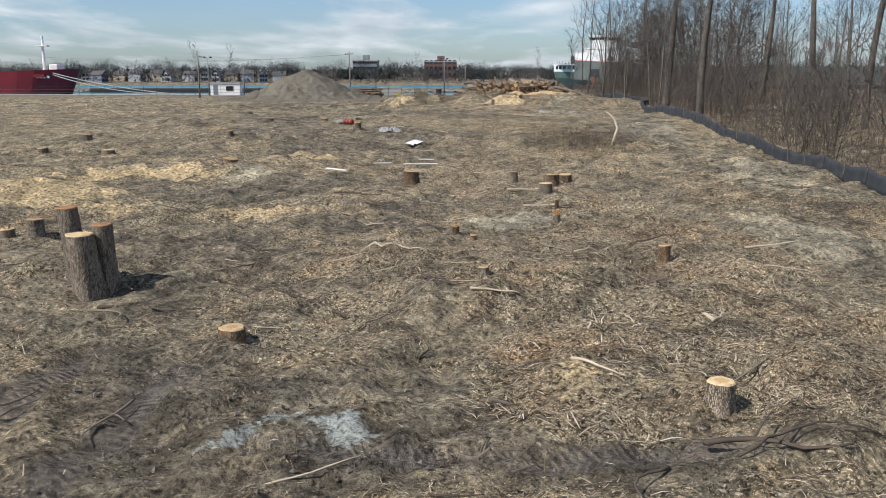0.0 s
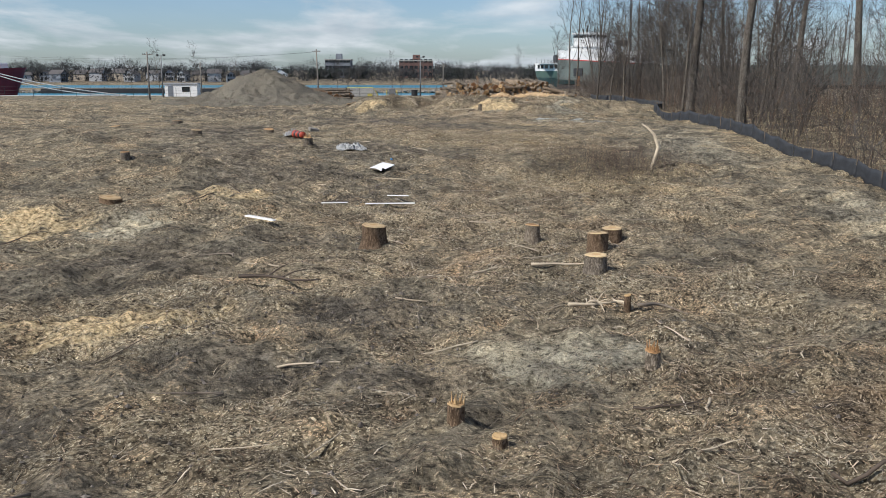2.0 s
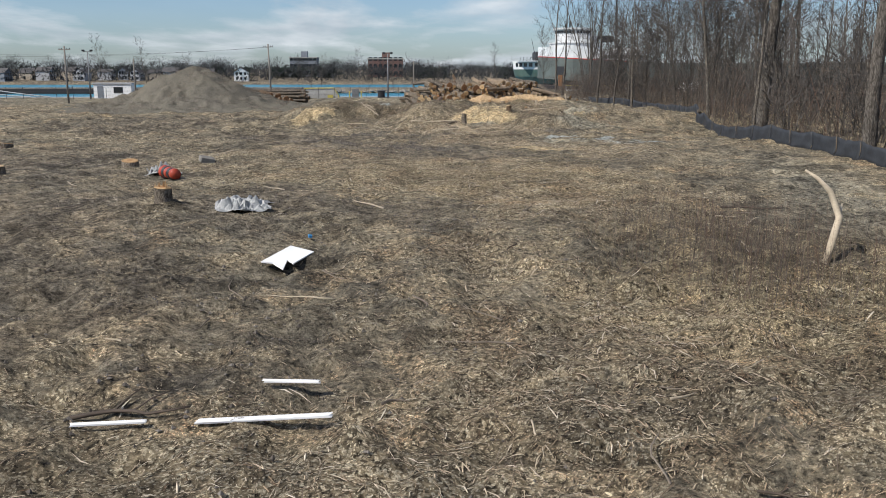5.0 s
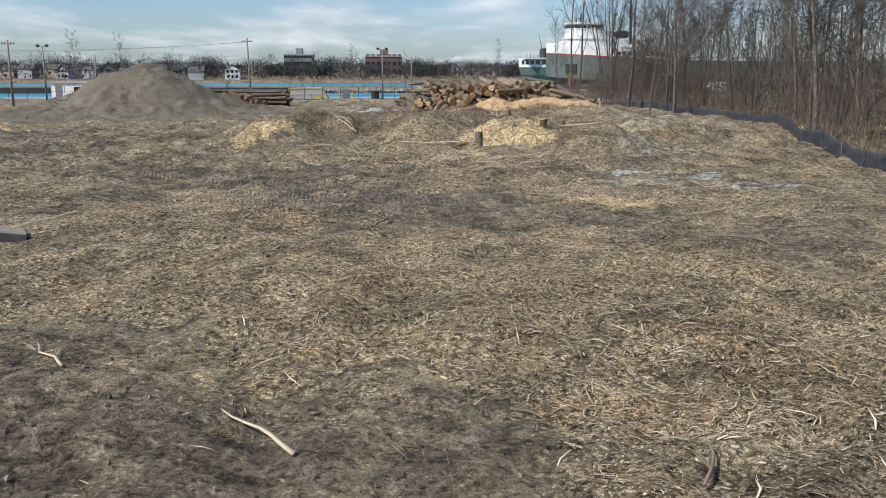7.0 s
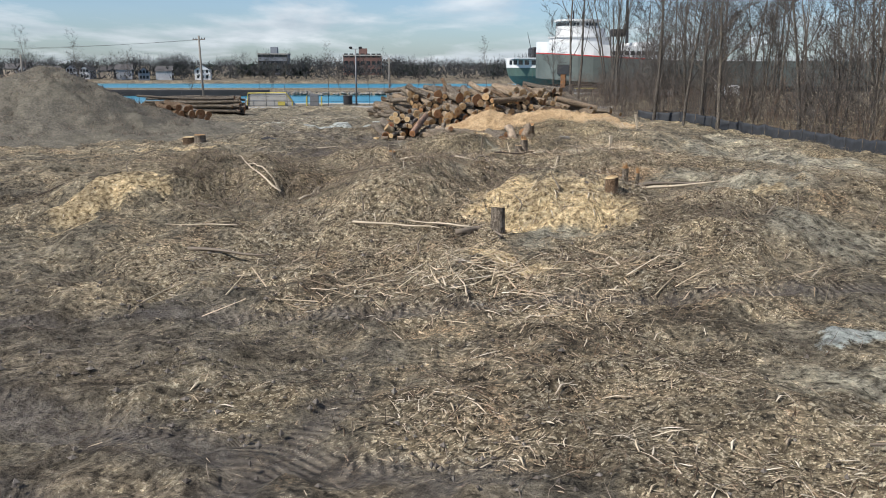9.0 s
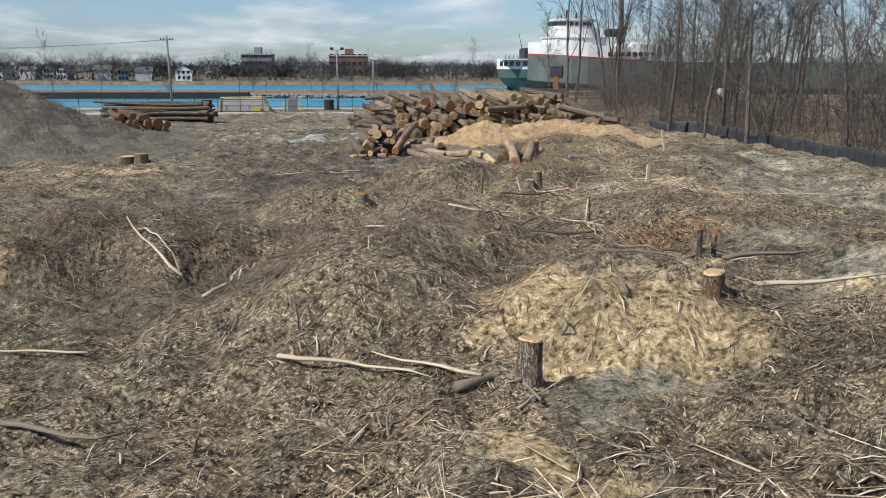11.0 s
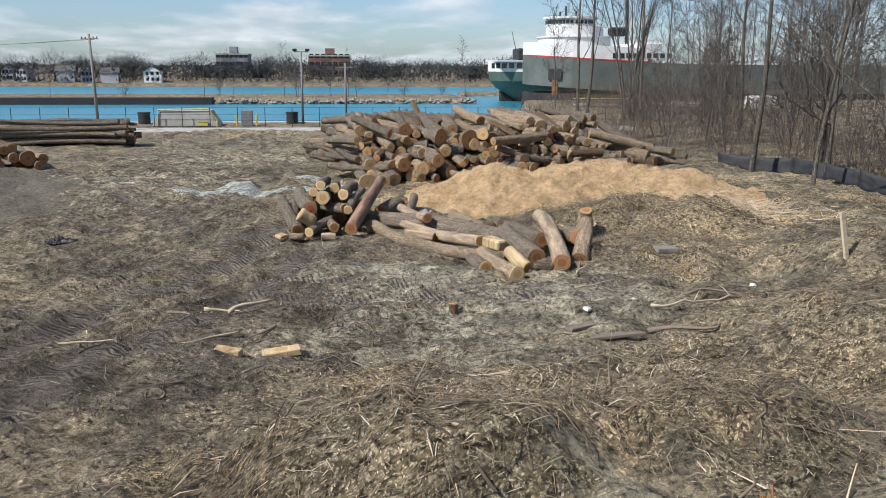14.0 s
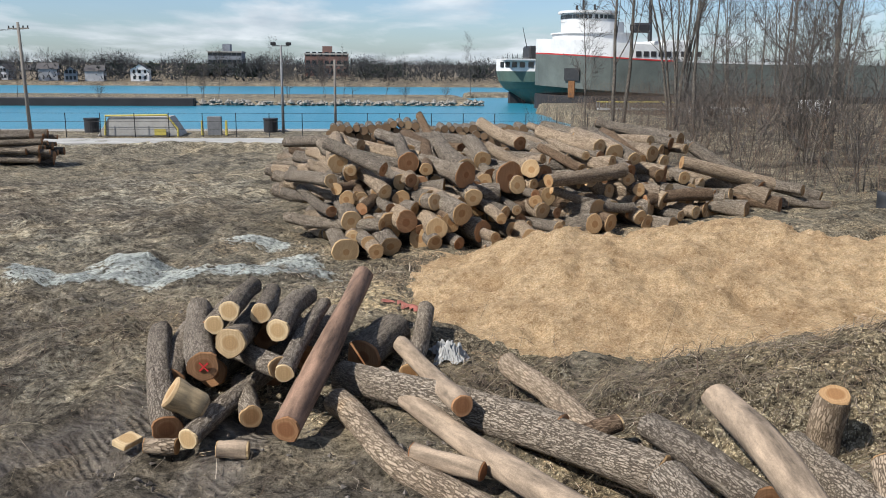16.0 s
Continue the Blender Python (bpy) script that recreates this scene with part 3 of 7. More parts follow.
DRY = [(2.2, 28.2, 1.5, 1.3, 1), (-8.8, 40, 1.6, 1.4, 0.9), (10.3, 24.3, 2.4, 5, 0.75), (2, 87.9, 1.0, 0.9, 0.8), (4.2, 87.7, 0.9, 0.9, 0.9), (11.4, 86.5, 2, 1.6, 1), (11.5, 81.9, 1.8, 1.8, 0.9), (8.5, 74.2, 2.4, 0.9, 0.9), (6.8, 98.8, 1.2, 0.8, 0.8), (11.7, 90.3, 1.6, 1.6, 1), (6.2, 82.6, 1.3, 0.8, 0.9),
       (10.4, 98.3, 1.5, 1.2, 0.9), (17, 97, 4, 8, 0.95), (15, 40, 3, 10, 0.6), (14.5, 60, 3, 12, 0.6), (2, 170, 30, 3, 0.9), (6, 107, 4, 1.6, 0.6), (10, 112, 2.5, 1.2, 0.6), (22, 112, 3, 7, 0.9), (-2, 145, 9, 10, 0.45), (0.5, 120.5, 3, 2, 0.45), (7, 110, 4, 1.5, 0.8), (6.5, 107, 3.5, 3, 0.7), (9, 109, 4, 3, 0.75), (6, 112.5, 3, 2, 0.8), (-5, 130, 8, 8, 0.5)]
GRASS = [(8, 51, 4, 5, 0.8), (3, 63, 7, 5, 0.5), (40, 90, 18, 90, 0.8), (10, 100, 5, 4, 0.4), (12, 118, 5, 4, 0.6)]
RUSTY = [(9.3, 91, 1.4, 1.2, 1), (8.2, 98.0, 0.9, 0.7, 1), (2.4, 96.6, 1.6, 0.8, 0.8), (5.7, 40.8, 1.2, 0.8, 0.5), (6.8, 25.7, 1.5, 1, 0.5), (5.6, 19.5, 1.5, 1, 0.5), (2.0, 15.0, 1.2, 0.7, 0.6), (1.0, 36.0, 1.4, 0.7, 0.4)]
BARE = DAMP + DRY


POWDER = [(-0.6, 127.3, 1.9, 0.9, 1), (1.0, 128.0, 1.6, 0.9, 1), (3.4, 127.6, 1.5, 0.9, 1), (2.6, 130.8, 1.2, 0.8, 0.9), (4.0, 129.0, 0.9, 1.0, 0.8), (-2.6, 11.5, 0.7, 0.35, 0.95), (-1.6, 11.15, 0.7, 0.35, 0.95),
          (8.6, 76.3, 1.4, 0.4, 0.9), (10.4, 75.0, 1.8, 0.7, 0.75), (-5.0, 129, 1.3, 0.5, 0.7), (12, 73.5, 2, 1.2, 0.6)]


def matted(x, y):
    """How thickly shredded wood covers the ground, 0 to 1."""
    wob = fbm(x / 2.1, y / 2.1, 41, 4) - 0.5
    wx, wy = x + 2.4 * (fbm(x / 1.7, y / 1.7, 51, 3) - 0.5), y + 2.4 * (fbm(x / 1.7, y / 1.7, 61, 3) - 0.5)
    return np.clip((0.50 + 0.55 * blot(wx, wy, LITTER) + 0.9 * wob) * (1 - (0.72 + 0.2 * np.clip((y - 100) / 4, 0, 1)) * blot(wx, wy, BARE)) * np.clip((160 - y) / 30, 0.15, 1), 0, 1)


def ground_sheet():
    xs = np.concatenate([-28 - np.geomspace(1, 2600, 46)[::-1], np.arange(-28, -10, 0.32), np.arange(-10, 14, 0.18), np.arange(14, 28.01, 0.32), 28 + np.geomspace(1, 2600, 46)])
    ys = np.concatenate([-60 + np.arange(0, 60, 4), np.arange(0, 6, 0.5), np.arange(6, 126, 0.23), np.arange(126, 136, 0.3), np.arange(136, 192, 1.0), np.arange(192, 440, 2.0), 440 + np.geomspace(1, 2400, 30)])
    X, Y = np.meshgrid(xs, ys)
    Z = ground(X, Y)
    mask, run = np.zeros(X.shape), np.zeros(X.shape)
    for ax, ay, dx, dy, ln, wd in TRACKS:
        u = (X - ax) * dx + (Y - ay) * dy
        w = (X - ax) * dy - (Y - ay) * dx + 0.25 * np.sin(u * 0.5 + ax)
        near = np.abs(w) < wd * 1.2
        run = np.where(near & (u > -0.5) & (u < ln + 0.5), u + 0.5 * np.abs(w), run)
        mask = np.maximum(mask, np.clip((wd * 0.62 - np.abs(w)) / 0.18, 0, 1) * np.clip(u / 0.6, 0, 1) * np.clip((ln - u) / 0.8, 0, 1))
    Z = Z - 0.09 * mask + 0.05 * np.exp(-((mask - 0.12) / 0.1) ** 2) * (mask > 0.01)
    nx, ny = len(xs), len(ys)
    verts = np.stack([X.ravel(), Y.ravel(), Z.ravel()], 1)
    i = np.arange(nx * ny).reshape(ny, nx)
    quads = np.stack([i[:-1, :-1], i[:-1, 1:], i[1:, 1:], i[1:, :-1]], -1).reshape(-1, 4)
    me = bpy.data.meshes.new("ground")
    me.vertices.add(len(verts)); me.vertices.foreach_set("co", verts.ravel().astype(np.float32))
    me.loops.add(quads.size); me.loops.foreach_set("vertex_index", quads.ravel().astype(np.int32))
    me.polygons.add(len(quads)); me.polygons.foreach_set("loop_start", np.arange(0, quads.size, 4, dtype=np.int32))
    me.update(calc_edges=True)
    me.polygons.foreach_set("use_smooth", np.ones(len(quads), bool))
    wob = fbm(X / 2.1, Y / 2.1, 41, 4) - 0.5
    wx, wy = X + 2.4 * (fbm(X / 1.7, Y / 1.7, 51, 3) - 0.5), Y + 2.4 * (fbm(X / 1.7, Y / 1.7, 61, 3) - 0.5)
    far = np.clip((Y - 186) / 20, 0, 1)
    for name, spots in (("sawdust", SAWDUST), ("powder", POWDER), ("damp", DAMP), ("dry", DRY), ("grass", GRASS), ("rusty", RUSTY)):
        v = blot(wx, wy, spots)
        if name == "damp":
            v = np.maximum(v, np.clip((Y - 385) / 10, 0, 0.85))
        if name == "grass":
            v = np.maximum(v, far * 0.12)
        v = np.clip(v + wob * 0.5 * (v > 0.02), 0, 1)
        me.attributes.new(name, "FLOAT", "POINT").data.foreach_set("value", v.ravel().astype(np.float32))
    me.attributes.new("litter", "FLOAT", "POINT").data.foreach_set("value", matted(X, Y).ravel().astype(np.float32))
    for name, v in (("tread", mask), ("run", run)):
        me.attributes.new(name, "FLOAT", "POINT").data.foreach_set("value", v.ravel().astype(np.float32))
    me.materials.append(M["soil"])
    return tagged(new("ground", me), "cleared brown soil with woody debris and mounds", "ground", kind="structure")


ground_sheet()
bm = bmesh.new()
bmesh.ops.create_grid(bm, x_segments=2, y_segments=2, size=1, matrix=Matrix.Translation((0, 1385, WATER)) @ Matrix.Diagonal((2600, 1200, 1, 1)))
tagged(part("water", bm, M["water"]), "rippled blue river water", "water", kind="structure")


def top(x, y):
    return float(ground(x, y))


# ---- silt fence ----
FENCE = [(18.2, 14), (17.9, 30), (17.9, 45), (18.2, 56), (18.7, 68), (18.5, 80), (19.6, 87), (22.7, 95), (25.4, 105), (27.0, 117), (27.2, 125), (25.8, 131), (23.6, 134.5)]


def along(points, step):
    out = []
    for (ax, ay), (bx, by) in zip(points, points[1:]):
        n = max(1, round(math.hypot(bx - ax, by - ay) / step))
        out += [(ax + (bx - ax) * i / n, ay + (by - ay) * i / n) for i in range(n)]
    return out + [points[-1]]


def silt_fence():
    rng = random.Random(5)
    posts = along(FENCE, 2.1)
    fence = thing("silt_fence", pose(0, 0, 0), "sagging black fabric silt fence on wooden stakes beside the woods", "fence")
    stake = boxed(-0.022, 0.022, -0.022, 0.022, -0.25, 0.86, bevel=0.004)
    me = bpy.data.meshes.new("stake"); stake.to_mesh(me); stake.free(); me.materials.append(M["stake"])
    tops = []
    for x, y in posts:
        z, lean = top(x, y), rng.uniform(-5, 5)
        under("stake", me, fence, m=pose(x + 0.03, y, z, rng.uniform(-4, 4), lean, 0))
        tops.append(z + rng.uniform(0.62, 0.78))
    for i in range(len(posts) - 1):
        (ax, ay), (bx, by) = posts[i], posts[i + 1]
        verts, faces, n = [], [], 8
        nx_, ny_ = unit(-(by - ay), bx - ax)
        for k in range(n + 1):
            s = k / n
            x, y = ax + (bx - ax) * s, ay + (by - ay) * s
            zt = tops[i] * (1 - s) + tops[i + 1] * s - 0.10 * math.sin(math.pi * s) * rng.uniform(0.5, 1.1)
            z0 = top(x, y) - 0.05
            for j in range(5):
                f = j / 4
                out = 0.06 * math.sin(math.pi * s) * math.sin(math.pi * f) + 0.02 * math.sin(9 * s + 5 * f + i) + (0.10 if j == 0 else 0)
                verts.append((x + nx_ * out, y + ny_ * out, z0 + (zt - z0) * f))
        for k in range(n):
            for j in range(4):
                a = k * 5 + j
                faces.append((a, a + 5, a + 6, a + 1))
        me2 = mesh_of("fabric", verts, faces, M["silt"], True)
        ob = under("fabric", me2, fence)
        so = ob.modifiers.new("thick", "SOLIDIFY"); so.thickness = 0.006


silt_fence()


# ---- logs ----
def log_meshes(seed, bend=0.06, flare=0.0, knots=2, bark="bark", sides=16, rough=0.035, L=3.0, R=0.30, rings=11):
    """Bark and two sawn ends of a log of length L and radius R, along z from 0."""
    rng = random.Random(seed)
    ph = [rng.uniform(0, 6.28) for _ in range(6)]
    bumps = [(rng.uniform(0.4, L - 0.4), rng.uniform(0, 6.28), rng.uniform(0.05, 0.10)) for _ in range(knots)]

    def at(s, a):
        z = L * s
        cx = bend * L * 0.5 * math.sin(math.pi * s + ph[0] * 0.2) * math.cos(ph[1])
        cy = bend * L * 0.5 * math.sin(math.pi * s) * math.sin(ph[1]) + bend * 0.4 * math.sin(5 * s + ph[2])
        r = R * (1.06 - 0.16 * s + flare * max(0, 0.25 - s) * 4)
        r *= 1 + rough * math.sin(3 * a + ph[3] + s * 2) + rough * 0.7 * math.sin(5 * a + ph[4]) + rough * 0.6 * math.sin(7 * a + 9 * s + ph[5])
        for bz, ba, bh in bumps:
            d = (z - bz) ** 2 / 0.03 + (math.atan2(math.sin(a - ba), math.cos(a - ba)) * r) ** 2 / 0.02
            r += bh * math.exp(-d)
        return Vector((cx + r * math.cos(a), cy + r * math.sin(a), z))
    verts, faces = [], []
    for i in range(rings):
        for s in range(sides):
            verts.append(at(i / (rings - 1), 2 * math.pi * s / sides))
    for i in range(rings - 1):
        for s in range(sides):
            a, b = i * sides + s, i * sides + (s + 1) % sides
            faces.append((a, b, b + sides, a + sides))
    me = mesh_of("log", verts, faces, M[bark], True)
    ends = []
    for s, tilt in ((0.0, rng.uniform(-0.05, 0.05)), (1.0, rng.uniform(-0.05, 0.05))):
        ring = [at(s, 2 * math.pi * k / sides) for k in range(sides)]
        c = sum(ring, Vector()) / sides
        out = -1 if s == 0 else 1
        v = [p + Vector((0, 0, out * 0.004)) for p in ring] + [c + (p - c) * 0.93 + Vector((0, 0, out * (0.018 + tilt * (p - c).x))) for p in ring] + [c + Vector((0, 0, out * 0.02))]
        f = []
        for k in range(sides):
            a, b = k, (k + 1) % sides
            f += [(a, b, b + sides, a + sides), (a + sides, b + sides, 2 * sides)]
        if out < 0:
            f = [tuple(reversed(q)) for q in f]
        ends.append((v, f, c))
    return me, ends


def log_set(seed, L, R, bends, rings):
    out = []
    for k in range(10):
        style = ("bark", "bark", "bark_brown", "bark", "bark_pale")[k % 5]
        body, ends = log_meshes(seed + k, bend=bends[k % 5], flare=0.5 if k in (3, 7) else 0.0, knots=k % 4, bark=style, L=L, R=R, rings=rings)
        out.append((body, {cut: [mesh_of("cut_face", v, f, M[cut]) for v, f, c in ends] for cut in ("cut", "cut_dark", "cut_bright", "cut_tan")}))
    return out


LOGS = {"log": (log_set(100, 3.0, 0.30, (0.03, 0.05, 0.10, 0.02, 0.07), 11), 3.0, 0.30), "stem": (log_set(140, 5.5, 0.20, (0.06, 0.10, 0.15, 0.05, 0.12), 17), 5.5, 0.20), "short": (log_set(180, 1.2, 0.25, (0.0, 0.02, 0.04, 0.0, 0.03), 6), 1.2, 0.25)}


def aim(p, q, roll=0.0):
    """The pose that lays local z from p to q."""
    d = Vector(q) - Vector(p)
    return Matrix.Translation(p) @ d.to_track_quat("Z", "Y").to_matrix().to_4x4() @ Matrix.Rotation(roll, 4, "Z"), d.length


def log(p, q, radius, style, cut, label, group, roll=0.0, name="log"):
    """A log whose sawn foot is at p and whose thinner end is at q."""
    m, length = aim(p, q, roll)
    slim = length / radius
    lot, L, R = LOGS["stem" if slim > 17 else "short" if slim < 6.5 else "log"]
    body, ends = lot[style]
    ob = new(name, body)
    ob.matrix_basis = m @ Matrix.Diagonal((radius / R, radius / R, length / L, 1))
    tagged(ob, label, "log", group)
    for me in ends[cut]:
        under("cut_face", me, ob)
    return ob


def heap(front, rows, spacing, rise, back, dirs, seed, group, rad, length, taper=(1.0, 1.0), draw=0.0, bed=0.0):
    """Logs thrown into a heap whose near face follows a line, the sawn feet to the front, row upon row."""
    rng = random.Random(seed)
    pts = along(front, 0.1)
    for k in range(rows):
        n = int(len(pts) * 0.1 / spacing)
        for i in range(n):
            s = (i + rng.uniform(0.05, 0.95)) / n
            if k > rows * (taper[0] * (1 - s) + taper[1] * s) * rng.uniform(0.85, 1.1):
                continue
            j = min(int(s * (len(pts) - 1)), len(pts) - 2)
            (ax, ay), (bx, by) = pts[j], pts[j + 1]
            tx, ty = unit(bx - ax, by - ay)
            r = rad[0] + (rad[1] - rad[0]) * rng.random() ** 1.3
            set_back = back * k + rng.gauss(0, 0.32)
            x, y = ax - ty * set_back, ay + tx * set_back
            z = top(x, y) + bed + r * 0.9 + rise * k + rng.uniform(-0.06, 0.10)
            yaw = dirs(s) + rng.gauss(0, 13) + (rng.choice((-55, 40)) if k > 1 and rng.random() < 0.10 else 0)
            ln = rng.uniform(*length)
            pitch = rng.gauss(3, 7)
            dx, dy = math.sin(radians(yaw)), math.cos(radians(yaw))
            x, y = x - dx * draw, y - dy * draw
            q = (x + dx * ln * math.cos(radians(pitch)), y + dy * ln * math.cos(radians(pitch)), max(z + ln * math.sin(radians(pitch)), top(x + dx * ln, y + dy * ln) + 0.2))
            cut = rng.choice(("cut", "cut_dark", "cut", "cut_tan", "cut_tan"))
            style = rng.choice((0, 1, 2, 3, 4, 5, 6, 8, 9, 4, 9))
            tone = ("furrowed grey bark", "furrowed grey bark", "reddish brown bark", "furrowed grey bark", "pale stripped bark")[style % 5]
            end = {"cut": "tan sawn ends", "cut_dark": "brown sawn ends", "cut_tan": "pale tan sawn ends"}[cut]
            log((x, y, z), q, r, style, cut, "felled log, %s, %s, heaped" % (tone, end), group, rng.uniform(0, 6.28))


# the big heap: its near face, then the flank that runs back to the water and the tail towards the woods
BIG = "logs of the big heap"
heap([(5.2, 129.2), (8.0, 129.7), (11.5, 130.8), (14.5, 132.0), (17.6, 133.8)], 8, 0.60, 0.275, 0.33, lambda s: -12 - 26 * s, 12, BIG, (0.14, 0.31), (1.8, 3.6), (1.0, 0.85))
heap([(3.6, 147), (4.0, 142), (4.5, 136.5), (5.3, 130.6)], 6, 1.05, 0.34, 0.30, lambda s: -50 + 24 * s, 11, BIG, (0.15, 0.27), (1.5, 2.3), (0.75, 0.9))
heap([(6.0, 134.8), (10, 135.6), (14, 136.5), (18.5, 138.0)], 2, 0.72, 0.3, 0.6, lambda s: -34, 13, BIG, (0.15, 0.28), (2.0, 3.6), (1.0, 1.0), 0.0, 1.7)
heap([(17.4, 134.0), (20.0, 135.4), (23.0, 136.2)], 4, 0.85, 0.26, 0.45, lambda s: -56, 15, BIG, (0.16, 0.30), (2.4, 4.0), (1.0, 0.25))


def stack(x0, x1, y, rows, rad, length, seed, label):
    """A tidy stack of many logs, the sawn ends to the front."""
    rng = random.Random(seed)
    v, f, cv, cf = [], [], [], []
    for k in range(rows):
        x = x0 + k * rad * 0.7 + rng.uniform(0, 0.2)
        while x < x1 - k * rad * 0.5:
            r = rad * rng.uniform(0.75, 1.25)
            z = top(x, y) + rad * (0.95 + 1.72 * k) + rng.uniform(-0.05, 0.05)
            yy = y + rng.uniform(-0.25, 0.25)
            p, q = Vector((x, yy, z)), Vector((x + rng.uniform(-0.2, 0.2), yy + length, z + rng.uniform(-0.1, 0.1)))
            tube([p, p.lerp(q, 0.5), q], [r, r * 0.96, r * 0.9], 12, v, f, cap=False)
            tube([p + Vector((0, -0.006, 0)), p + Vector((0, 0.02, 0))], [r * 0.95, r * 0.97], 12, cv, cf)
            x += rad * 1.8
    tagged(new("log_stack", mesh_of("log_stack", v, f, M["bark"], True)), label, "logs", kind="stuff")
    tagged(new("log_stack_ends", mesh_of("log_stack_ends", cv, cf, M["stack_ends"])), "brown sawn ends of the tidy log stack", "logs", kind="stuff")


# brown end grain, taken darker to hold the stack's shade in the colours
M["stack_ends"] = scraps("stacked_sawn_ends", (0.12, 0.078, 0.047), (0.22, 0.145, 0.086), (0.16, 0.105, 0.064), (0.30, 0.215, 0.13))
stack(3.9, 17.0, 160, 5, 0.25, 2.6, 21, "tidy stack of cut logs by the water")


def pole_stack():
    """Long thin stems lying side by side, seen from the side."""
    rng = random.Random(31)
    for k in range(5):
        for j in range(6 - k // 2):
            y = 156.2 + j * 0.5 + k * 0.15 + rng.uniform(-0.1, 0.1)
            z = top(-15, y) + 0.2 + k * 0.36 + rng.uniform(-0.06, 0.08)
            x0, x1 = -20.3 + rng.uniform(-1.2, 0.9), -11.2 + rng.uniform(-1.0, 0.5)
            if k == 4 and j == 0:
                x0 -= 2.0
            log((x1, y, z), (x0, y + rng.uniform(-0.5, 0.5), z + rng.uniform(-0.08, 0.2)), rng.uniform(0.11, 0.21), rng.choice((0, 1, 3, 5, 6, 8)), "cut_dark", "long thin stem lying in a low stack near the quay", "stems of the low stack", rng.uniform(0, 6))
    for j in range(16):
        x, y = -14.2 + (j % 6) * 0.62 + rng.uniform(-0.2, 0.2), 138.2 + rng.uniform(-0.5, 0.5)
        z = top(x, y) + 0.22 + (j // 6) * 0.36
        log((x, y, z), (x - 1.6 + rng.uniform(-0.5, 0.5), y + 2.6, z + rng.uniform(0, 0.35)), rng.uniform(0.17, 0.27), rng.randrange(10), "cut_dark", "short dark log in a small pile beside the dirt mound", "logs of the small pile", rng.uniform(0, 6))


pole_stack()


M["stripped"] = plain("stripped_tan_wood", (0.36, 0.275, 0.195), 0.9, scale=3.0, spread=0.75, bump=0.8, stretch=(2, 2, 0.35))
M["stripped_red"] = plain("stripped_reddish_wood", (0.25, 0.155, 0.105), 0.85, scale=3.0, spread=0.85, bump=0.8, stretch=(2, 2, 0.3))
M["scar"] = plain("fresh_pale_wood", (0.50, 0.375, 0.215), 0.8, scale=6, spread=0.7, bump=0.3, stretch=(1, 1, 0.15))


def stem(points, radius, bark, cut, label, group, taper=0.12, sides=18):
    """A log laid through the given places, with sawn ends."""
    pts = [Vector(p) for p in points]
    rng = random.Random(int(points[0][0] * 977 + points[-1][1] * 131))
    radius = radius * 1.08
    m, length = aim(pts[0], pts[-1])
    inv = m.inverted()
    loc = [inv @ p for p in pts]
    n = max(7, int(length / 0.22))
    zs = [p.z for p in loc]
    bow, ph = rng.uniform(0.01, 0.035) * length, [rng.uniform(0, 6.28) for _ in range(5)]
    verts, faces, mid = [], [], []
    for i in range(n):
        t = i / (n - 1)
        z = length * t
        k = max(j for j in range(len(zs) - 1) if j == 0 or zs[j] <= z)
        f_ = min(1.0, (z - zs[k]) / max(1e-6, zs[k + 1] - zs[k]))
        f_ = f_ * f_ * (3 - 2 * f_) if len(zs) > 2 else f_
        c = loc[k].lerp(loc[k + 1], f_) + Vector((math.cos(ph[0]), math.sin(ph[0]), 0)) * bow * math.sin(math.pi * t)
        mid.append(Vector((c.x, c.y, z)))
        for q in range(sides):
            a_ = 2 * math.pi * q / sides
            r = radius * (1 + taper * (0.5 - t)) * (1 + 0.045 * math.sin(3 * a_ + ph[1] + 2.5 * t) + 0.03 * math.sin(5 * a_ + ph[2]) + 0.04 * math.sin(9 * t + ph[3]) + 0.025 * math.sin(7 * a_ + 14 * t + ph[4]))
            verts.append((c.x + r * math.cos(a_), c.y + r * math.sin(a_), z))
    for i in range(n - 1):
        for q in range(sides):
            a_, b_ = i * sides + q, i * sides + (q + 1) % sides
            faces.append((a_, b_, b_ + sides, a_ + sides))
    ob = new("log", mesh_of("log", verts, faces, M[bark], True))
    ob.matrix_basis = m
    tagged(ob, label, "log", group)
    for i, out in ((0, -1), (n - 1, 1)):
        ring = [Vector(verts[i * sides + q]) - mid[i] for q in range(sides)]
        tilt = rng.uniform(-0.12, 0.12)
        v = [p + Vector((0, 0, out * 0.004)) for p in ring] + [p * 0.92 + Vector((0, 0, out * (0.02 + tilt * p.x))) for p in ring] + [Vector((0, 0, out * 0.022))]
        f = []
        for q in range(sides):
            f += [(q, (q + 1) % sides, (q + 1) % sides + sides, q + sides), (q + sides, (q + 1) % sides + sides, 2 * sides)]
        face = under("cut_face", mesh_of("cut_face", v, [tuple(reversed(g_)) for g_ in f] if out < 0 else f, M[cut]), ob)
        face.matrix_basis = Matrix.Translation(mid[i])
    return ob


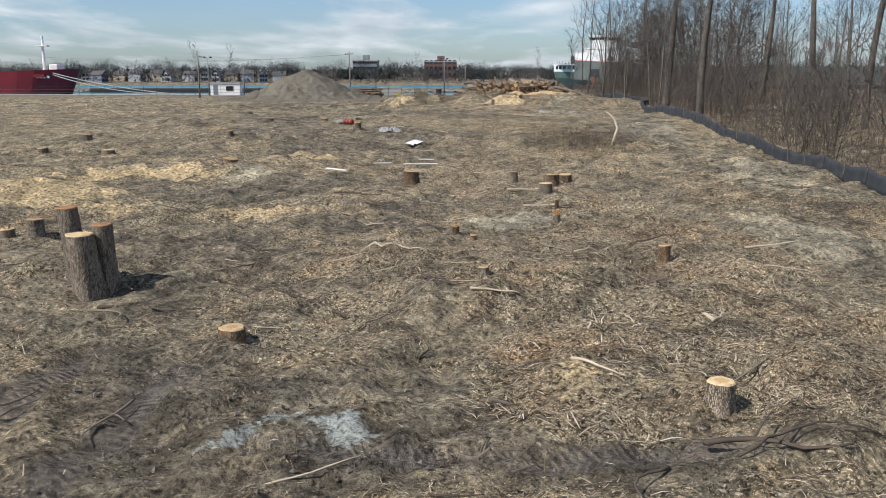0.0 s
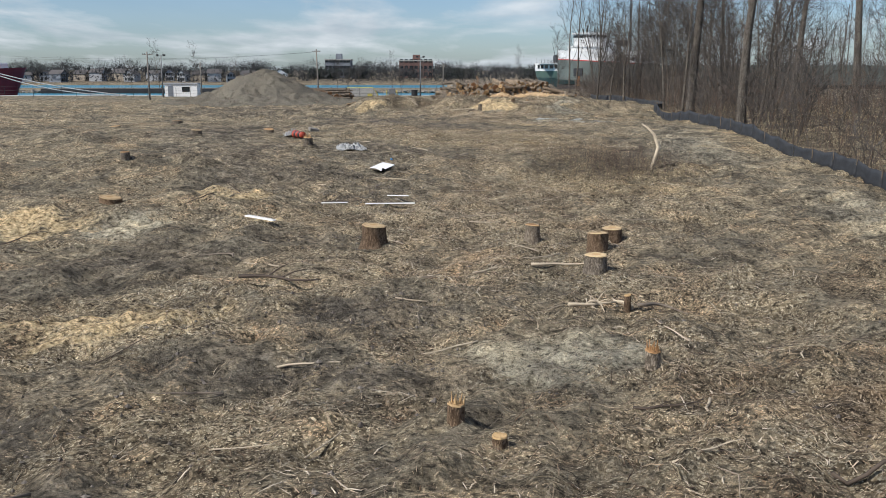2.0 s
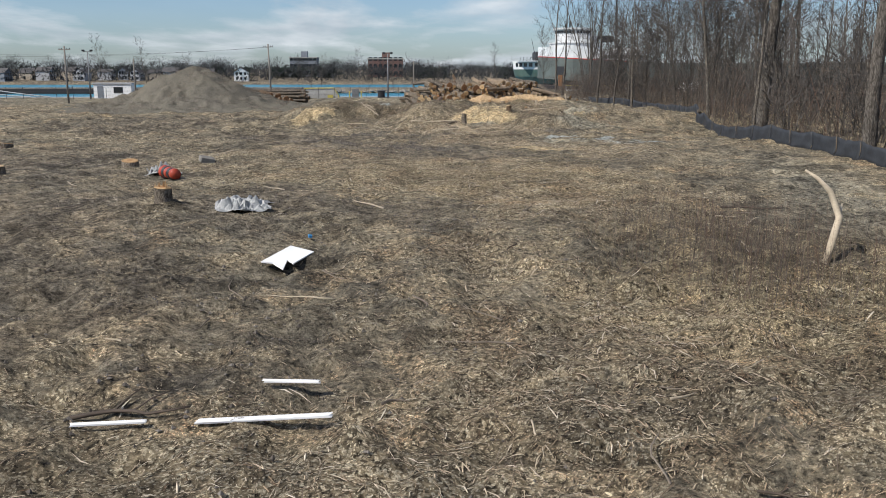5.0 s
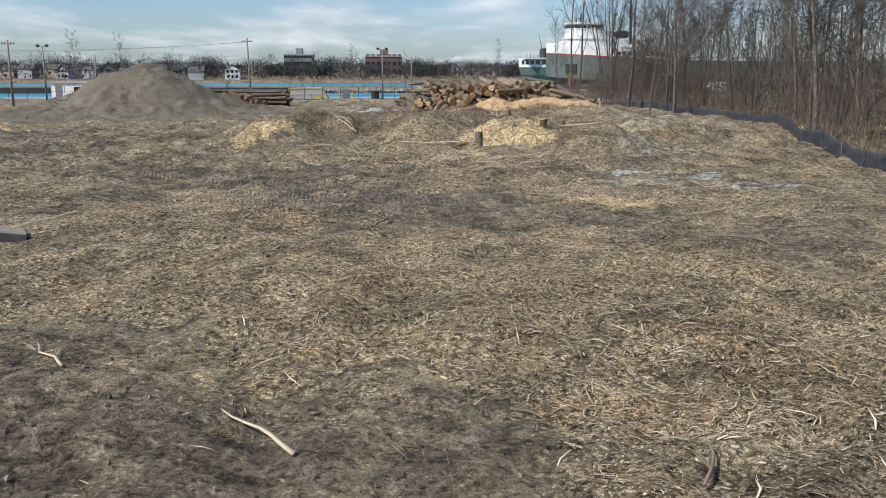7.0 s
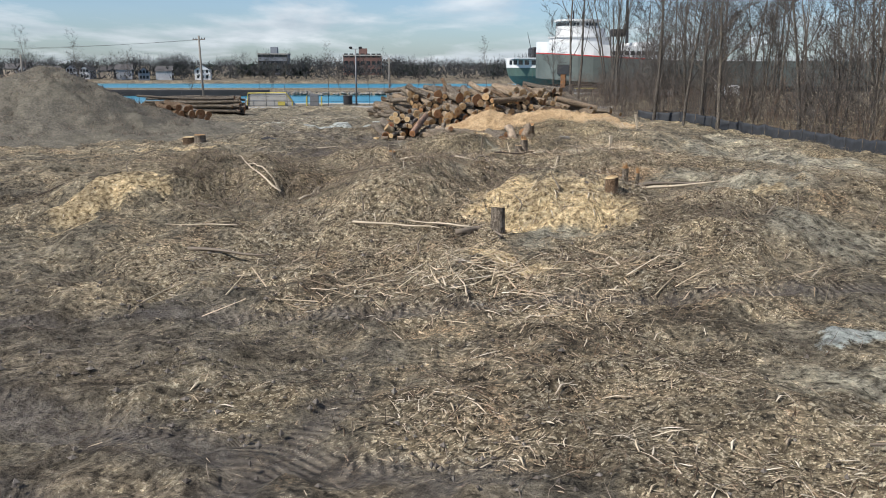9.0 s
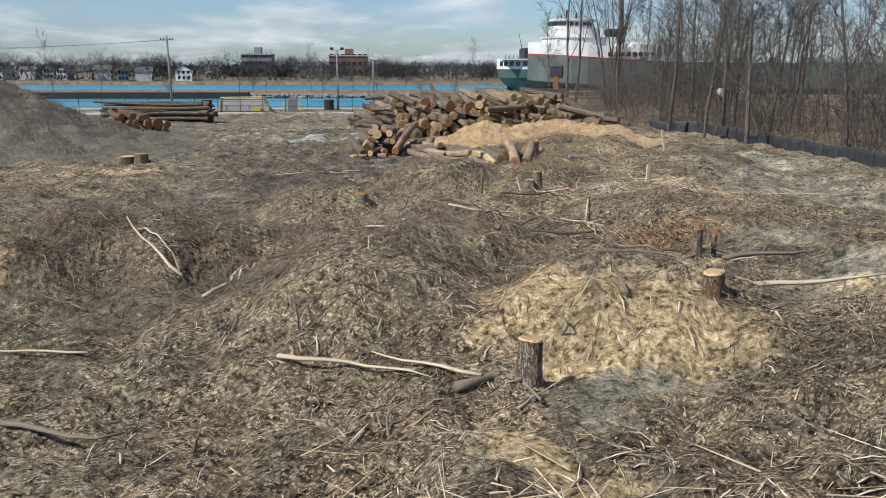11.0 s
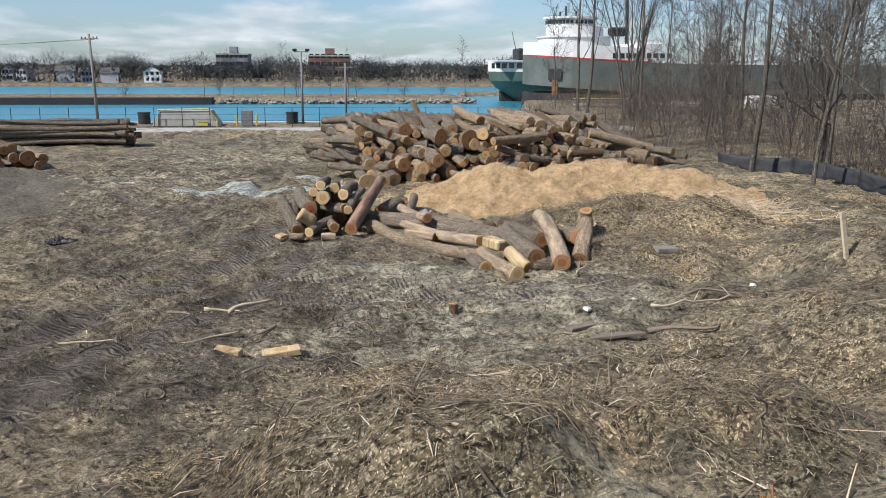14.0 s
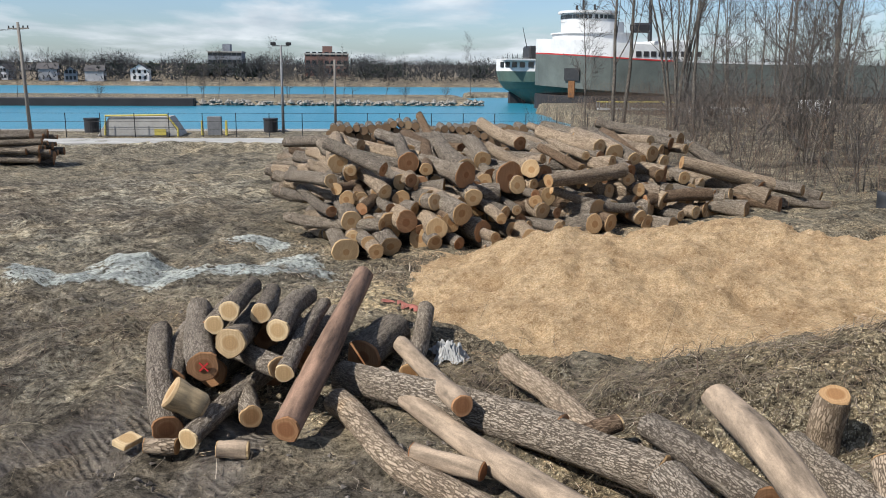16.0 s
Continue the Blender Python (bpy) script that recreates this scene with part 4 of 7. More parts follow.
def near_logs():
    g = "logs of the near pile"
    fb = "thick log with furrowed grey bark and ringed tan end"
    stem([(3.33, 119.0, 1.62), (2.90, 121.4, 1.80)], 0.21, "bark", "cut_dark", "thick log with weathered end and a red cross mark", g)
    for s_ in (-1, 1):
        b = boxed(-0.012, 0.012, -0.004, 0.004, -0.09, 0.09)
        tagged(part("paint_mark", b, M["red_line"]), "red painted stroke on a weathered log end", "paint mark").matrix_basis = pose(3.34, 118.96, 1.62, 0, 45 * s_, -10)
    stem([(3.73, 119.0, 1.96), (3.88, 121.0, 1.84)], 0.19, "bark", "cut_bright", fb, g)
    stem([(3.65, 119.6, 2.27), (3.82, 121.4, 2.2)], 0.145, "bark", "cut_bright", fb, g)
    stem([(3.42, 119.6, 2.06), (3.43, 121.2, 1.96)], 0.125, "bark", "cut_bright", fb, g)
    stem([(4.09, 119.8, 2.16), (4.12, 121.6, 2.04)], 0.145, "bark", "cut_bright", fb, g)
    stem([(4.37, 119.5, 1.98), (4.74, 121.6, 1.97)], 0.16, "bark", "cut_bright", fb, g)
    stem([(4.51, 118.6, 1.62), (5.02, 121.4, 1.85)], 0.12, "bark", "cut_bright", "long log with furrowed grey bark leaning on the pile", g)
    stem([(4.41, 118.8, 1.64), (3.74, 119.9, 1.55)], 0.15, "bark", "cut", fb, g)
    stem([(4.60, 117.5, 1.25), (5.1, 119.8, 1.62), (5.72, 122.8, 2.0)], 0.175, "stripped_red", "cut_dark", "long smooth reddish brown log with bark stripped off", g)
    stem([(3.33, 117.6, 1.12), (4.17, 119.8, 1.22)], 0.13, "bark", "cut_bright", "dark-barked log lying slanted at the pile's foot", g)
    stem([(3.07, 118.0, 1.62), (3.42, 118.1, 1.36)], 0.19, "scar", "cut_bright", "short thick round with bare pale split side", g)
    stem([(2.98, 118.0, 1.10), (2.33, 121.0, 1.55)], 0.18, "bark", "cut_dark", fb, g)
    stem([(4.07, 118.2, 1.15), (3.73, 119.8, 1.05)], 0.14, "bark", "cut", fb, g)
    stem([(3.15, 117.7, 0.98), (2.75, 117.75, 0.98)], 0.10, "bark_pale", "cut", "short offcut with ribbed grey bark", g)
    stem([(4.1, 117.45, 1.0), (3.72, 117.5, 1.0)], 0.11, "stripped", "cut_bright", "split half round with pale fresh face", g)
    for x, y, z, x1, y1, z1, r in ((2.75, 119.4, 1.25, 2.7, 121.8, 1.35, 0.2), (3.3, 119.9, 1.2, 3.6, 122.2, 1.25, 0.22), (4.2, 119.9, 1.2, 4.5, 122.2, 1.2, 0.22), (4.75, 120.3, 1.25, 5.2, 122.6, 1.3, 0.2), (4.1, 120.4, 1.62, 4.5, 122.6, 1.6, 0.2), (3.2, 120.3, 1.72, 3.3, 122.3, 1.6, 0.17)):
        stem([(x, y, z), (x1, y1, z1)], r, "bark", "cut_dark", fb, g)
    # the long stems and butts lying in front of the chips
    g = "long stems lying by the chip pile"
    lg = "long weathered log with pale furrowed bark lying on the ground"
    stem([(9.12, 115.95, 1.12), (5.31, 119.76, 1.12)], 0.24, "bark", "cut", lg, g)
    stem([(8.02, 114.19, 1.44), (6.9, 116.9, 1.3), (5.91, 119.41, 1.22)], 0.155, "stripped", "cut", "long stripped tan log with pale scars", g)
    stem([(8.19, 113.88, 1.08), (6.86, 115.62, 1.08), (6.06, 116.62, 1.12), (5.24, 118.81, 1.08)], 0.17, "bark_pale", "cut_bright", "crooked mossy log lying on the mud", g, taper=-0.25)
    stem([(6.98, 116.2, 1.18), (6.20, 116.71, 1.24)], 0.11, "stripped", "cut_dark", "grey weathered log with a knot", g)
    stem([(6.89, 117.35, 1.55), (6.30, 120.56, 1.35)], 0.135, "stripped", "cut_dark", "short smooth tan log", g)
    stem([(6.40, 120.13, 1.02), (6.87, 122.35, 1.45)], 0.15, "bark", "cut", lg, g)
    stem([(6.24, 121.8, 1.2), (5.67, 120.7, 1.1)], 0.30, "bark", "cut_dark", "broad furrowed butt of a log", g)
    stem([(8.15, 117.05, 1.28), (6.97, 118.04, 1.28)], 0.21, "bark", "cut_dark", "thick log with deeply furrowed bark and brown end", g)
    stem([(8.62, 117.0, 1.2), (8.42, 118.6, 1.25), (7.97, 119.84, 1.22)], 0.17, "bark_pale", "cut_dark", "crooked log with pale grain", g)
    stem([(8.29, 116.92, 1.22), (8.91, 117.04, 1.36)], 0.12, "bark_brown", "cut_bright", "short reddish log with split end", g)
    # the tangle of butts at the end of the stems
    g = "butts in the tangle"
    bt = "leaning butt with furrowed brown bark and torn end"
    stem([(9.87, 114.9, 1.3), (9.31, 117.0, 1.32)], 0.19, "bark", "cut_dark", bt, g)
    stem([(9.33, 113.08, 1.22), (8.86, 115.2, 1.5)], 0.22, "bark", "cut_dark", bt, g)
    stem([(9.87, 112.56, 1.18), (10.0, 115.2, 1.62), (10.3, 117.2, 1.6)], 0.20, "stripped", "cut_dark", "leaning stripped butt with a bright scar", g)
    stem([(10.66, 113.93, 1.55), (11.01, 116.4, 1.22)], 0.21, "bark", "cut_dark", "thick furrowed log with brown sawn end", g)
    stem([(11.66, 116.9, 0.95), (11.60, 116.6, 1.82)], 0.20, "bark_pale", "cut", "upright furrowed butt with orange torn top", g)
    stem([(10.5, 113.18, 1.12), (11.05, 114.6, 1.85)], 0.20, "bark_pale", "cut", bt, g)
    stem([(8.55, 111.73, 1.12), (8.02, 113.77, 1.22)], 0.185, "bark_pale", "cut_bright", "short tan log pointing at the mud", g)
    stem([(7.87, 112.31, 1.15), (7.67, 113.48, 1.15)], 0.15, "bark", "cut", bt, g)
    stem([(8.94, 112.41, 1.10), (8.59, 113.1, 1.4)], 0.16, "scar", "cut", "split log with bright yellow face", g)
    stem([(9.75, 113.06, 1.02), (9.29, 113.26, 1.02)], 0.19, "bark", "cut_dark", bt, g)
    stem([(10.38, 112.76, 1.0), (9.8, 113.02, 0.98)], 0.15, "bark", "cut_bright", "low log with broken splintered end", g)
    b = bmesh.new()
    box(b, -0.34, 0.34, -0.17, 0.17, -0.14, 0.14, bevel=0.04)
    for v_ in b.verts:
        v_.co.z += 0.03 * math.sin(7 * v_.co.x + 3 * v_.co.y)
    tagged(part("split_block", b, M["scar"]), "split wood block with bright yellow faces on the stems", "wood block").matrix_basis = pose(8.38, 114.0, 1.42, 4, 8, -58)


near_logs()


# ---- stumps ----
def stump(x, y, r, h, seed, bark="bark", cut="cut_bright", label="", tilt=0.0, lean=0.0, torn=False):
    rng = random.Random(seed)
    sides, ph = 18, [rng.uniform(0, 6.28) for _ in range(5)]
    verts, faces, rings = [], [], 6
    z0 = -0.25
    for i in range(rings):
        s = i / (rings - 1)
        for k in range(sides):
            a = 2 * math.pi * k / sides
            flare = 1 + 0.32 * (1 - s) ** 3 * (1 + 0.7 * math.sin(4 * a + ph[0]))
            rr = r * flare * (1 + 0.05 * math.sin(3 * a + ph[1]) + 0.035 * math.sin(7 * a + ph[2]))
            z = z0 + (h - z0) * s + (tilt * r * math.cos(a + ph[3]) * s)
            verts.append(Vector((rr * math.cos(a) + lean * s * h, rr * math.sin(a), z)))
    for i in range(rings - 1):
        for k in range(sides):
            a, b = i * sides + k, i * sides + (k + 1) % sides
            faces.append((a, b, b + sides, a + sides))
    ob = new("stump", mesh_of("stump", verts, faces, M[bark], True))
    ob.matrix_basis = pose(x, y, top(x, y), 0, 0, rng.uniform(-20, 20))
    tagged(ob, label or "low tree stump with furrowed bark and fresh pale cut", "stump", "stumps")
    ring = verts[-sides:]
    c = sum(ring, Vector()) / sides
    v = [p + Vector((0, 0, 0.004)) for p in ring] + [c + (p - c) * 0.92 + Vector((0, 0, 0.02 + rng.uniform(0, 0.015))) for p in ring] + [c + Vector((0, 0, 0.03))]
    f = []
    for k in range(sides):
        f += [(k, (k + 1) % sides, (k + 1) % sides + sides, k + sides), (k + sides, (k + 1) % sides + sides, 2 * sides)]
    under("cut_face", mesh_of("cut_face", v, f, M[cut]), ob)
    if torn:
        vs, fs = [], []
        for k in range(14):
            a, d = rng.uniform(0, 6.28), r * rng.uniform(0.2, 0.9)
            p = Vector((c.x + d * math.cos(a), c.y + d * math.sin(a), c.z - 0.02))
            tube([p, p + Vector((rng.uniform(-0.03, 0.03), rng.uniform(-0.03, 0.03), rng.uniform(0.06, 0.22)))], [r * 0.13, 0.006], 4, vs, fs)
        under("splinter", mesh_of("splinter", vs, fs, M[cut]), ob, "torn pale fibres")
    return ob


tall = "tall furrowed trunk stub, one of three grown from one root"
stump(-7.75, 18.5, 0.30, 1.36, 1, cut="cut_bright", label=tall, lean=-0.12)
stump(-7.55, 18.95, 0.22, 1.48, 2, cut="cut_dark", label=tall, lean=-0.02)
stump(-8.15, 19.05, 0.23, 1.72, 3, cut="cut_dark", label=tall, lean=-0.16)
SP = "low tree stump with furrowed bark and fresh pale cut"
ST = "stump with a torn splintered top and pale fibres"
for row in [(-3.85, 15.2, 0.24, 0.24), (4.05, 11.95, 0.2, 0.27), (5.42, 20.75, 0.15, 0.44), (0.89, 18.4, 0.12, 0.16), (0.36, 25.0, 0.12, 0.2), (0.87, 24.2, 0.10, 0.12), (3.61, 27.2, 0.12, 0.24),
            (-1.40, 37.9, 0.34, 0.5), (3.10, 38.2, 0.21, 0.40), (4.66, 36.7, 0.28, 0.55), (5.45, 38.5, 0.28, 0.45), (4.06, 33.95, 0.26, 0.42), (4.1, 30.95, 0.07, 0.30), (-12.24, 25.6, 0.24, 0.45), (-13.26, 25.9, 0.22, 0.27), (-10.8, 44.0, 0.38, 0.16),
            (-18.6, 48.2, 0.36, 0.32), (-22.2, 54.0, 0.42, 0.3), (-22.6, 49.0, 0.28, 0.28), (-12.3, 50.3, 0.19, 0.3), (4.71, 82.7, 0.14, 0.48), (7.42, 84.1, 0.14, 0.36), (9.2, 89.1, 0.09, 0.62), (9.62, 89.3, 0.05, 0.42), (9.75, 88.7, 0.09, 0.16),
            (7.86, 97.75, 0.13, 0.52), (7.62, 97.5, 0.13, 0.30), (2.85, 94.5, 0.12, 0.10), (-8.07, 115.4, 0.34, 0.42), (-7.45, 115.3, 0.32, 0.46), (-12.5, 63, 0.3, 0.3), (-16, 72, 0.35, 0.3), (-18, 66, 0.3, 0.25), (-9, 66, 0.3, 0.25), (-5.6, 57.2, 0.22, 0.4), (6.63, 108.8, 0.09, 0.18)]:
    row = (*row[:3], row[3] * (0.86 if row[2] > 0.15 else 0.95))
    i = int(row[0] * 100) % 97
    torn = row[2] < 0.23 and i % 2 == 0
    stump(*row, i, bark=("bark", "bark_brown")[i % 3 == 0], cut=("cut_bright", "cut", "cut_bright")[i % 3], label=ST if torn else SP, tilt=(i % 7 - 3) * 0.05, torn=torn)


# ---- chip pile and dirt mound ----
def chip_height(x, y):
    h = 1.2 * np.exp(-((x - 10.2) / 2.3) ** 2 - ((y - 125.6) / 3.0) ** 2) + 1.1 * np.exp(-((x - 14.6) / 2.7) ** 2 - ((y - 127.2) / 2.8) ** 2) + 0.85 * np.exp(-((x - 18.0) / 2.5) ** 2 - ((y - 125.2) / 2.6) ** 2)
    h = h + 0.35 * np.exp(-((x - 13.4) / 2.6) ** 2 - ((y - 123.8) / 1.8) ** 2)
    rill = 0.34 * (fbm((x - 0.7 * y) / 0.8, (y + 0.7 * x) / 7.0, 71, 3) - 0.5) + 0.26 * (fbm(x / 0.7, y / 0.7, 72, 4) - 0.5) + 0.12 * (fbm(x / 0.22, y / 0.22, 73, 2) - 0.5)
    return h - 0.14 + rill * np.clip(h * 1.3 - 0.15, 0, 1)


def heightfield(name, fn, x0, x1, y0, y1, step, material, cut=-0.05):
    xs, ys = np.arange(x0, x1, step), np.arange(y0, y1, step)
    X, Y = np.meshgrid(xs, ys)
    H = fn(X, Y)
    Z = ground(X, Y) + np.maximum(H, cut - 0.1)
    keep = H > cut
    nx = len(xs)
    idx, verts, faces = {}, [], []
    for j in range(len(ys) - 1):
        for i in range(nx - 1):
            if keep[j, i] and keep[j, i + 1] and keep[j + 1, i] and keep[j + 1, i + 1]:
                q = []
                for jj, ii in ((j, i), (j, i + 1), (j + 1, i + 1), (j + 1, i)):
                    key = jj * nx + ii
                    if key not in idx:
                        idx[key] = len(verts)
                        verts.append((X[jj, ii], Y[jj, ii], Z[jj, ii]))
                    q.append(idx[key])
                faces.append(tuple(q))
    return new(name, mesh_of(name, verts, faces, material, True))


def chips_material():
    k = Nodes("sawdust_and_chips", 0.95, spec=0.1)
    a, b, c3 = k.noise(0.7, 6, 0.6), k.noise(28.0, 6, 0.75), k.voronoi(60.0)
    c = k.ramp(b, (0.38, (0.50, 0.335, 0.18)), (0.5, (0.78, 0.565, 0.335)), (0.62, (0.95, 0.78, 0.54)))
    c = k.mix(k.ramp(a, (0.48, 0.0), (0.66, 0.5)), c, k.ramp(b, (0.36, (0.26, 0.15, 0.07)), (0.64, (0.52, 0.335, 0.17))))
    streak = k.noise(1.5, 5, 0.6, stretch=(1, 0.18, 1), turn=-0.62)
    c = k.mix(k.ramp(streak, (0.54, 0.0), (0.66, 0.5)), c, k.ramp(b, (0.36, (0.34, 0.20, 0.095)), (0.64, (0.72, 0.50, 0.29))))
    c = k.mix(0.7, c, k.ramp(c3, (0.0, 1.05), (0.6, 0.72)), "MULTIPLY")
    clot = k.noise(5.0, 6, 0.75)
    c = k.mix(0.9, c, k.ramp(clot, (0.36, (0.58, 0.52, 0.46)), (0.5, (0.92, 0.90, 0.87)), (0.64, (1.10, 1.08, 1.04))), "MULTIPLY")
    return k.done(c, k.math("ADD", k.math("ADD", b, clot), k.math("MULTIPLY", c3, 0.5)), 1.0, 0.08)


M["chips"] = chips_material()
tagged(heightfield("chip_pile", chip_height, 4, 27, 116, 136, 0.11, M["chips"]), "large pile of golden tan sawdust and wood chips", "wood chips", kind="stuff")


def mound_height(x, y):
    d = np.hypot((x + 19.5) / 11.5, (y - 126) / 12.5)
    h = 4.0 * np.exp(-(d / 0.55) ** 1.8)
    return h - 0.1 + (0.9 * (fbm(x / 2.5, y / 2.5, 81, 4) - 0.5) + 0.4 * (fbm(x / 0.6, y / 0.6, 83, 2) - 0.5)) * np.clip(h, 0, 1)


def mound_material():
    k = Nodes("mound_soil", 0.95, spec=0.12)
    a, b, s = k.noise(0.35, 6, 0.6), k.noise(7.0, 7, 0.7), k.noise(9.0, 5, 0.7, stretch=(1, 1, 0.25), distort=2)
    c = k.ramp(b, (0.3, (0.062, 0.056, 0.045)), (0.5, (0.138, 0.125, 0.102)), (0.72, (0.26, 0.24, 0.20)))
    c = k.mix(k.ramp(s, (0.55, 0.0), (0.65, 0.7)), c, (0.33, 0.285, 0.20))
    c = k.mix(k.ramp(a, (0.4, 0.0), (0.7, 0.5)), c, (0.19, 0.175, 0.135))
    return k.done(c, k.math("ADD", b, s), 0.9, 0.12)


tagged(heightfield("dirt_mound", mound_height, -35, -5, 109, 144, 0.25, mound_material()), "tall grey-brown mound of soil with dead grass", "mound")


# ---- bare trees ----
def grow(rng, p, d, length, radius, level, stems, twigs, plan):
    segs = (7, 4, 3, 1)[min(level, 3)]
    path, radii, cur, dr = [p.copy()], [radius], p.copy(), d.normalized()
    wig = (0.045, 0.20, 0.26, 0.28)[min(level, 3)]
    for i in range(segs):
        dr = (dr + Vector((rng.gauss(0, wig), rng.gauss(0, wig), rng.gauss(0.10 if level else 0.06, wig * 0.6)))).normalized()
        cur = cur + dr * length / segs
        path.append(cur.copy())
        radii.append(max(radius * (1 - (0.78 if level == 0 else 0.85) * (i + 1) / segs), 0.008))
    v, f = stems if level <= 1 else twigs
    tube(path, radii, (9, 5, 3, 3)[min(level, 3)], v, f, cap=False)
    if level >= len(plan):
        return
    n, lo, spread, rel = plan[level]
    for k in range(n):
        s = lo + (1 - lo) * (k + rng.random()) / n
        j = min(int(s * segs), segs - 1)
        fr = s * segs - j
        base = path[j].lerp(path[j + 1], fr)
        rad = (radii[j] * (1 - fr) + radii[j + 1] * fr)
        ax = (path[j + 1] - path[j]).normalized()
        side = Vector((rng.gauss(0, 1), rng.gauss(0, 1), rng.gauss(0, 0.4)))
        side = (side - ax * side.dot(ax)).normalized()
        ang = radians(rng.uniform(*spread))
        dd = ax * math.cos(ang) + side * math.sin(ang)
        grow(rng, base, dd, length * rel * rng.uniform(0.6, 1.15) * (1.15 - 0.55 * s), max(rad * rng.uniform(0.32, 0.55), 0.015), level + 1, stems, twigs, plan)


def tree_meshes(seed, height, radius, plan, trunks=1, splay=0.0):
    rng = random.Random(seed)
    stems, twigs = ([], []), ([], [])
    for k in range(trunks):
        a = rng.uniform(0, 6.28)
        d = Vector((splay * math.cos(a), splay * math.sin(a), 1))
        grow(rng, Vector((0.25 * math.cos(a), 0.25 * math.sin(a), -0.4)) if trunks > 1 else Vector((0, 0, -0.4)), d, height * rng.uniform(0.85, 1.0), radius * (1 if trunks == 1 else 0.75), 0, stems, twigs, plan)
    return mesh_of("trunk", *stems, M["tree_bark"], True), mesh_of("crown", *twigs, M["twig"])


TALL = ((9, 0.45, (25, 55), 0.42), (6, 0.25, (25, 60), 0.5), (6, 0.2, (25, 60), 0.55))
SLIM = ((14, 0.22, (18, 48), 0.36), (8, 0.15, (25, 55), 0.5), (5, 0.12, (25, 60), 0.65))
SCRUB = ((9, 0.12, (25, 65), 0.5), (7, 0.15, (30, 65), 0.55), (4, 0.12, (30, 65), 0.6))
CHEAP = ((10, 0.25, (22, 52), 0.42), (6, 0.15, (25, 55), 0.5), (2, 0.12, (25, 60), 0.7))
LANKY = ((8, 0.30, (12, 32), 0.42), (5, 0.2, (18, 42), 0.5), (4, 0.15, (20, 50), 0.5))
WIDE = ((8, 0.14, (30, 62), 0.62), (7, 0.15, (25, 60), 0.52), (5, 0.12, (25, 60), 0.5))
SAPLING = ((7, 0.10, (15, 45), 0.45), (6, 0.12, (20, 55), 0.5), (2, 0.2, (20, 60), 0.6))
TREES = [tree_meshes(1, 23, 0.34, TALL), tree_meshes(2, 22, 0.30, TALL), tree_meshes(3, 16, 0.11, SLIM), tree_meshes(4, 15, 0.085, SLIM), tree_meshes(5, 13, 0.10, SLIM, 2, 0.14),
         tree_meshes(6, 15, 0.11, SLIM, 3, 0.16), tree_meshes(7, 10, 0.13, SCRUB, 2, 0.25), tree_meshes(8, 8, 0.12, SCRUB, 3, 0.35), tree_meshes(9, 17, 0.13, SLIM), tree_meshes(10, 12, 0.15, SCRUB, 1),
         tree_meshes(11, 16, 0.10, CHEAP), tree_meshes(12, 14, 0.09, CHEAP, 2, 0.12), tree_meshes(13, 18, 0.12, CHEAP),
         tree_meshes(14, 19, 0.17, LANKY), tree_meshes(15, 18, 0.16, LANKY, 4, 0.10), tree_meshes(16, 13, 0.17, WIDE, 2, 0.35), tree_meshes(17, 14, 0.17, WIDE), tree_meshes(18, 6.5, 0.05, SAPLING, 4, 0.22), tree_meshes(19, 5.0, 0.04, SAPLING, 5, 0.35)]
TREE_WORDS = ["tall bare tree with a thick straight grey trunk", "tall bare tree with a thick forked trunk", "slender bare tree with upright branches", "slender bare young tree", "bare twin-stemmed young tree",
              "bare tree of several slim stems", "bare crooked scrub tree with wide limbs", "low bare many-stemmed scrub tree", "bare tree with grey bark and fine twigs", "bare crooked tree with spreading limbs", "slender bare tree deep in the wood", "bare twin-stemmed tree deep in the wood", "tall bare tree deep in the wood", "tall lanky bare tree with few upright branches", "clump of tall lanky bare stems", "bare crooked tree with twin trunks and wide tangled limbs", "bare spreading tree with long curved limbs", "clump of thin bare saplings", "low clump of thin bare saplings and shoots"]


def tree(kind, x, y, size, turn, group="trees of the wood", z=None):
    t = thing("tree", pose(x, y, top(x, y) if z is None else z, 0, 0, turn) @ Matrix.Diagonal((size, size, size, 1)), TREE_WORDS[kind], "tree", group)
    under("trunk", TREES[kind][0], t)
    under("crown", TREES[kind][1], t)


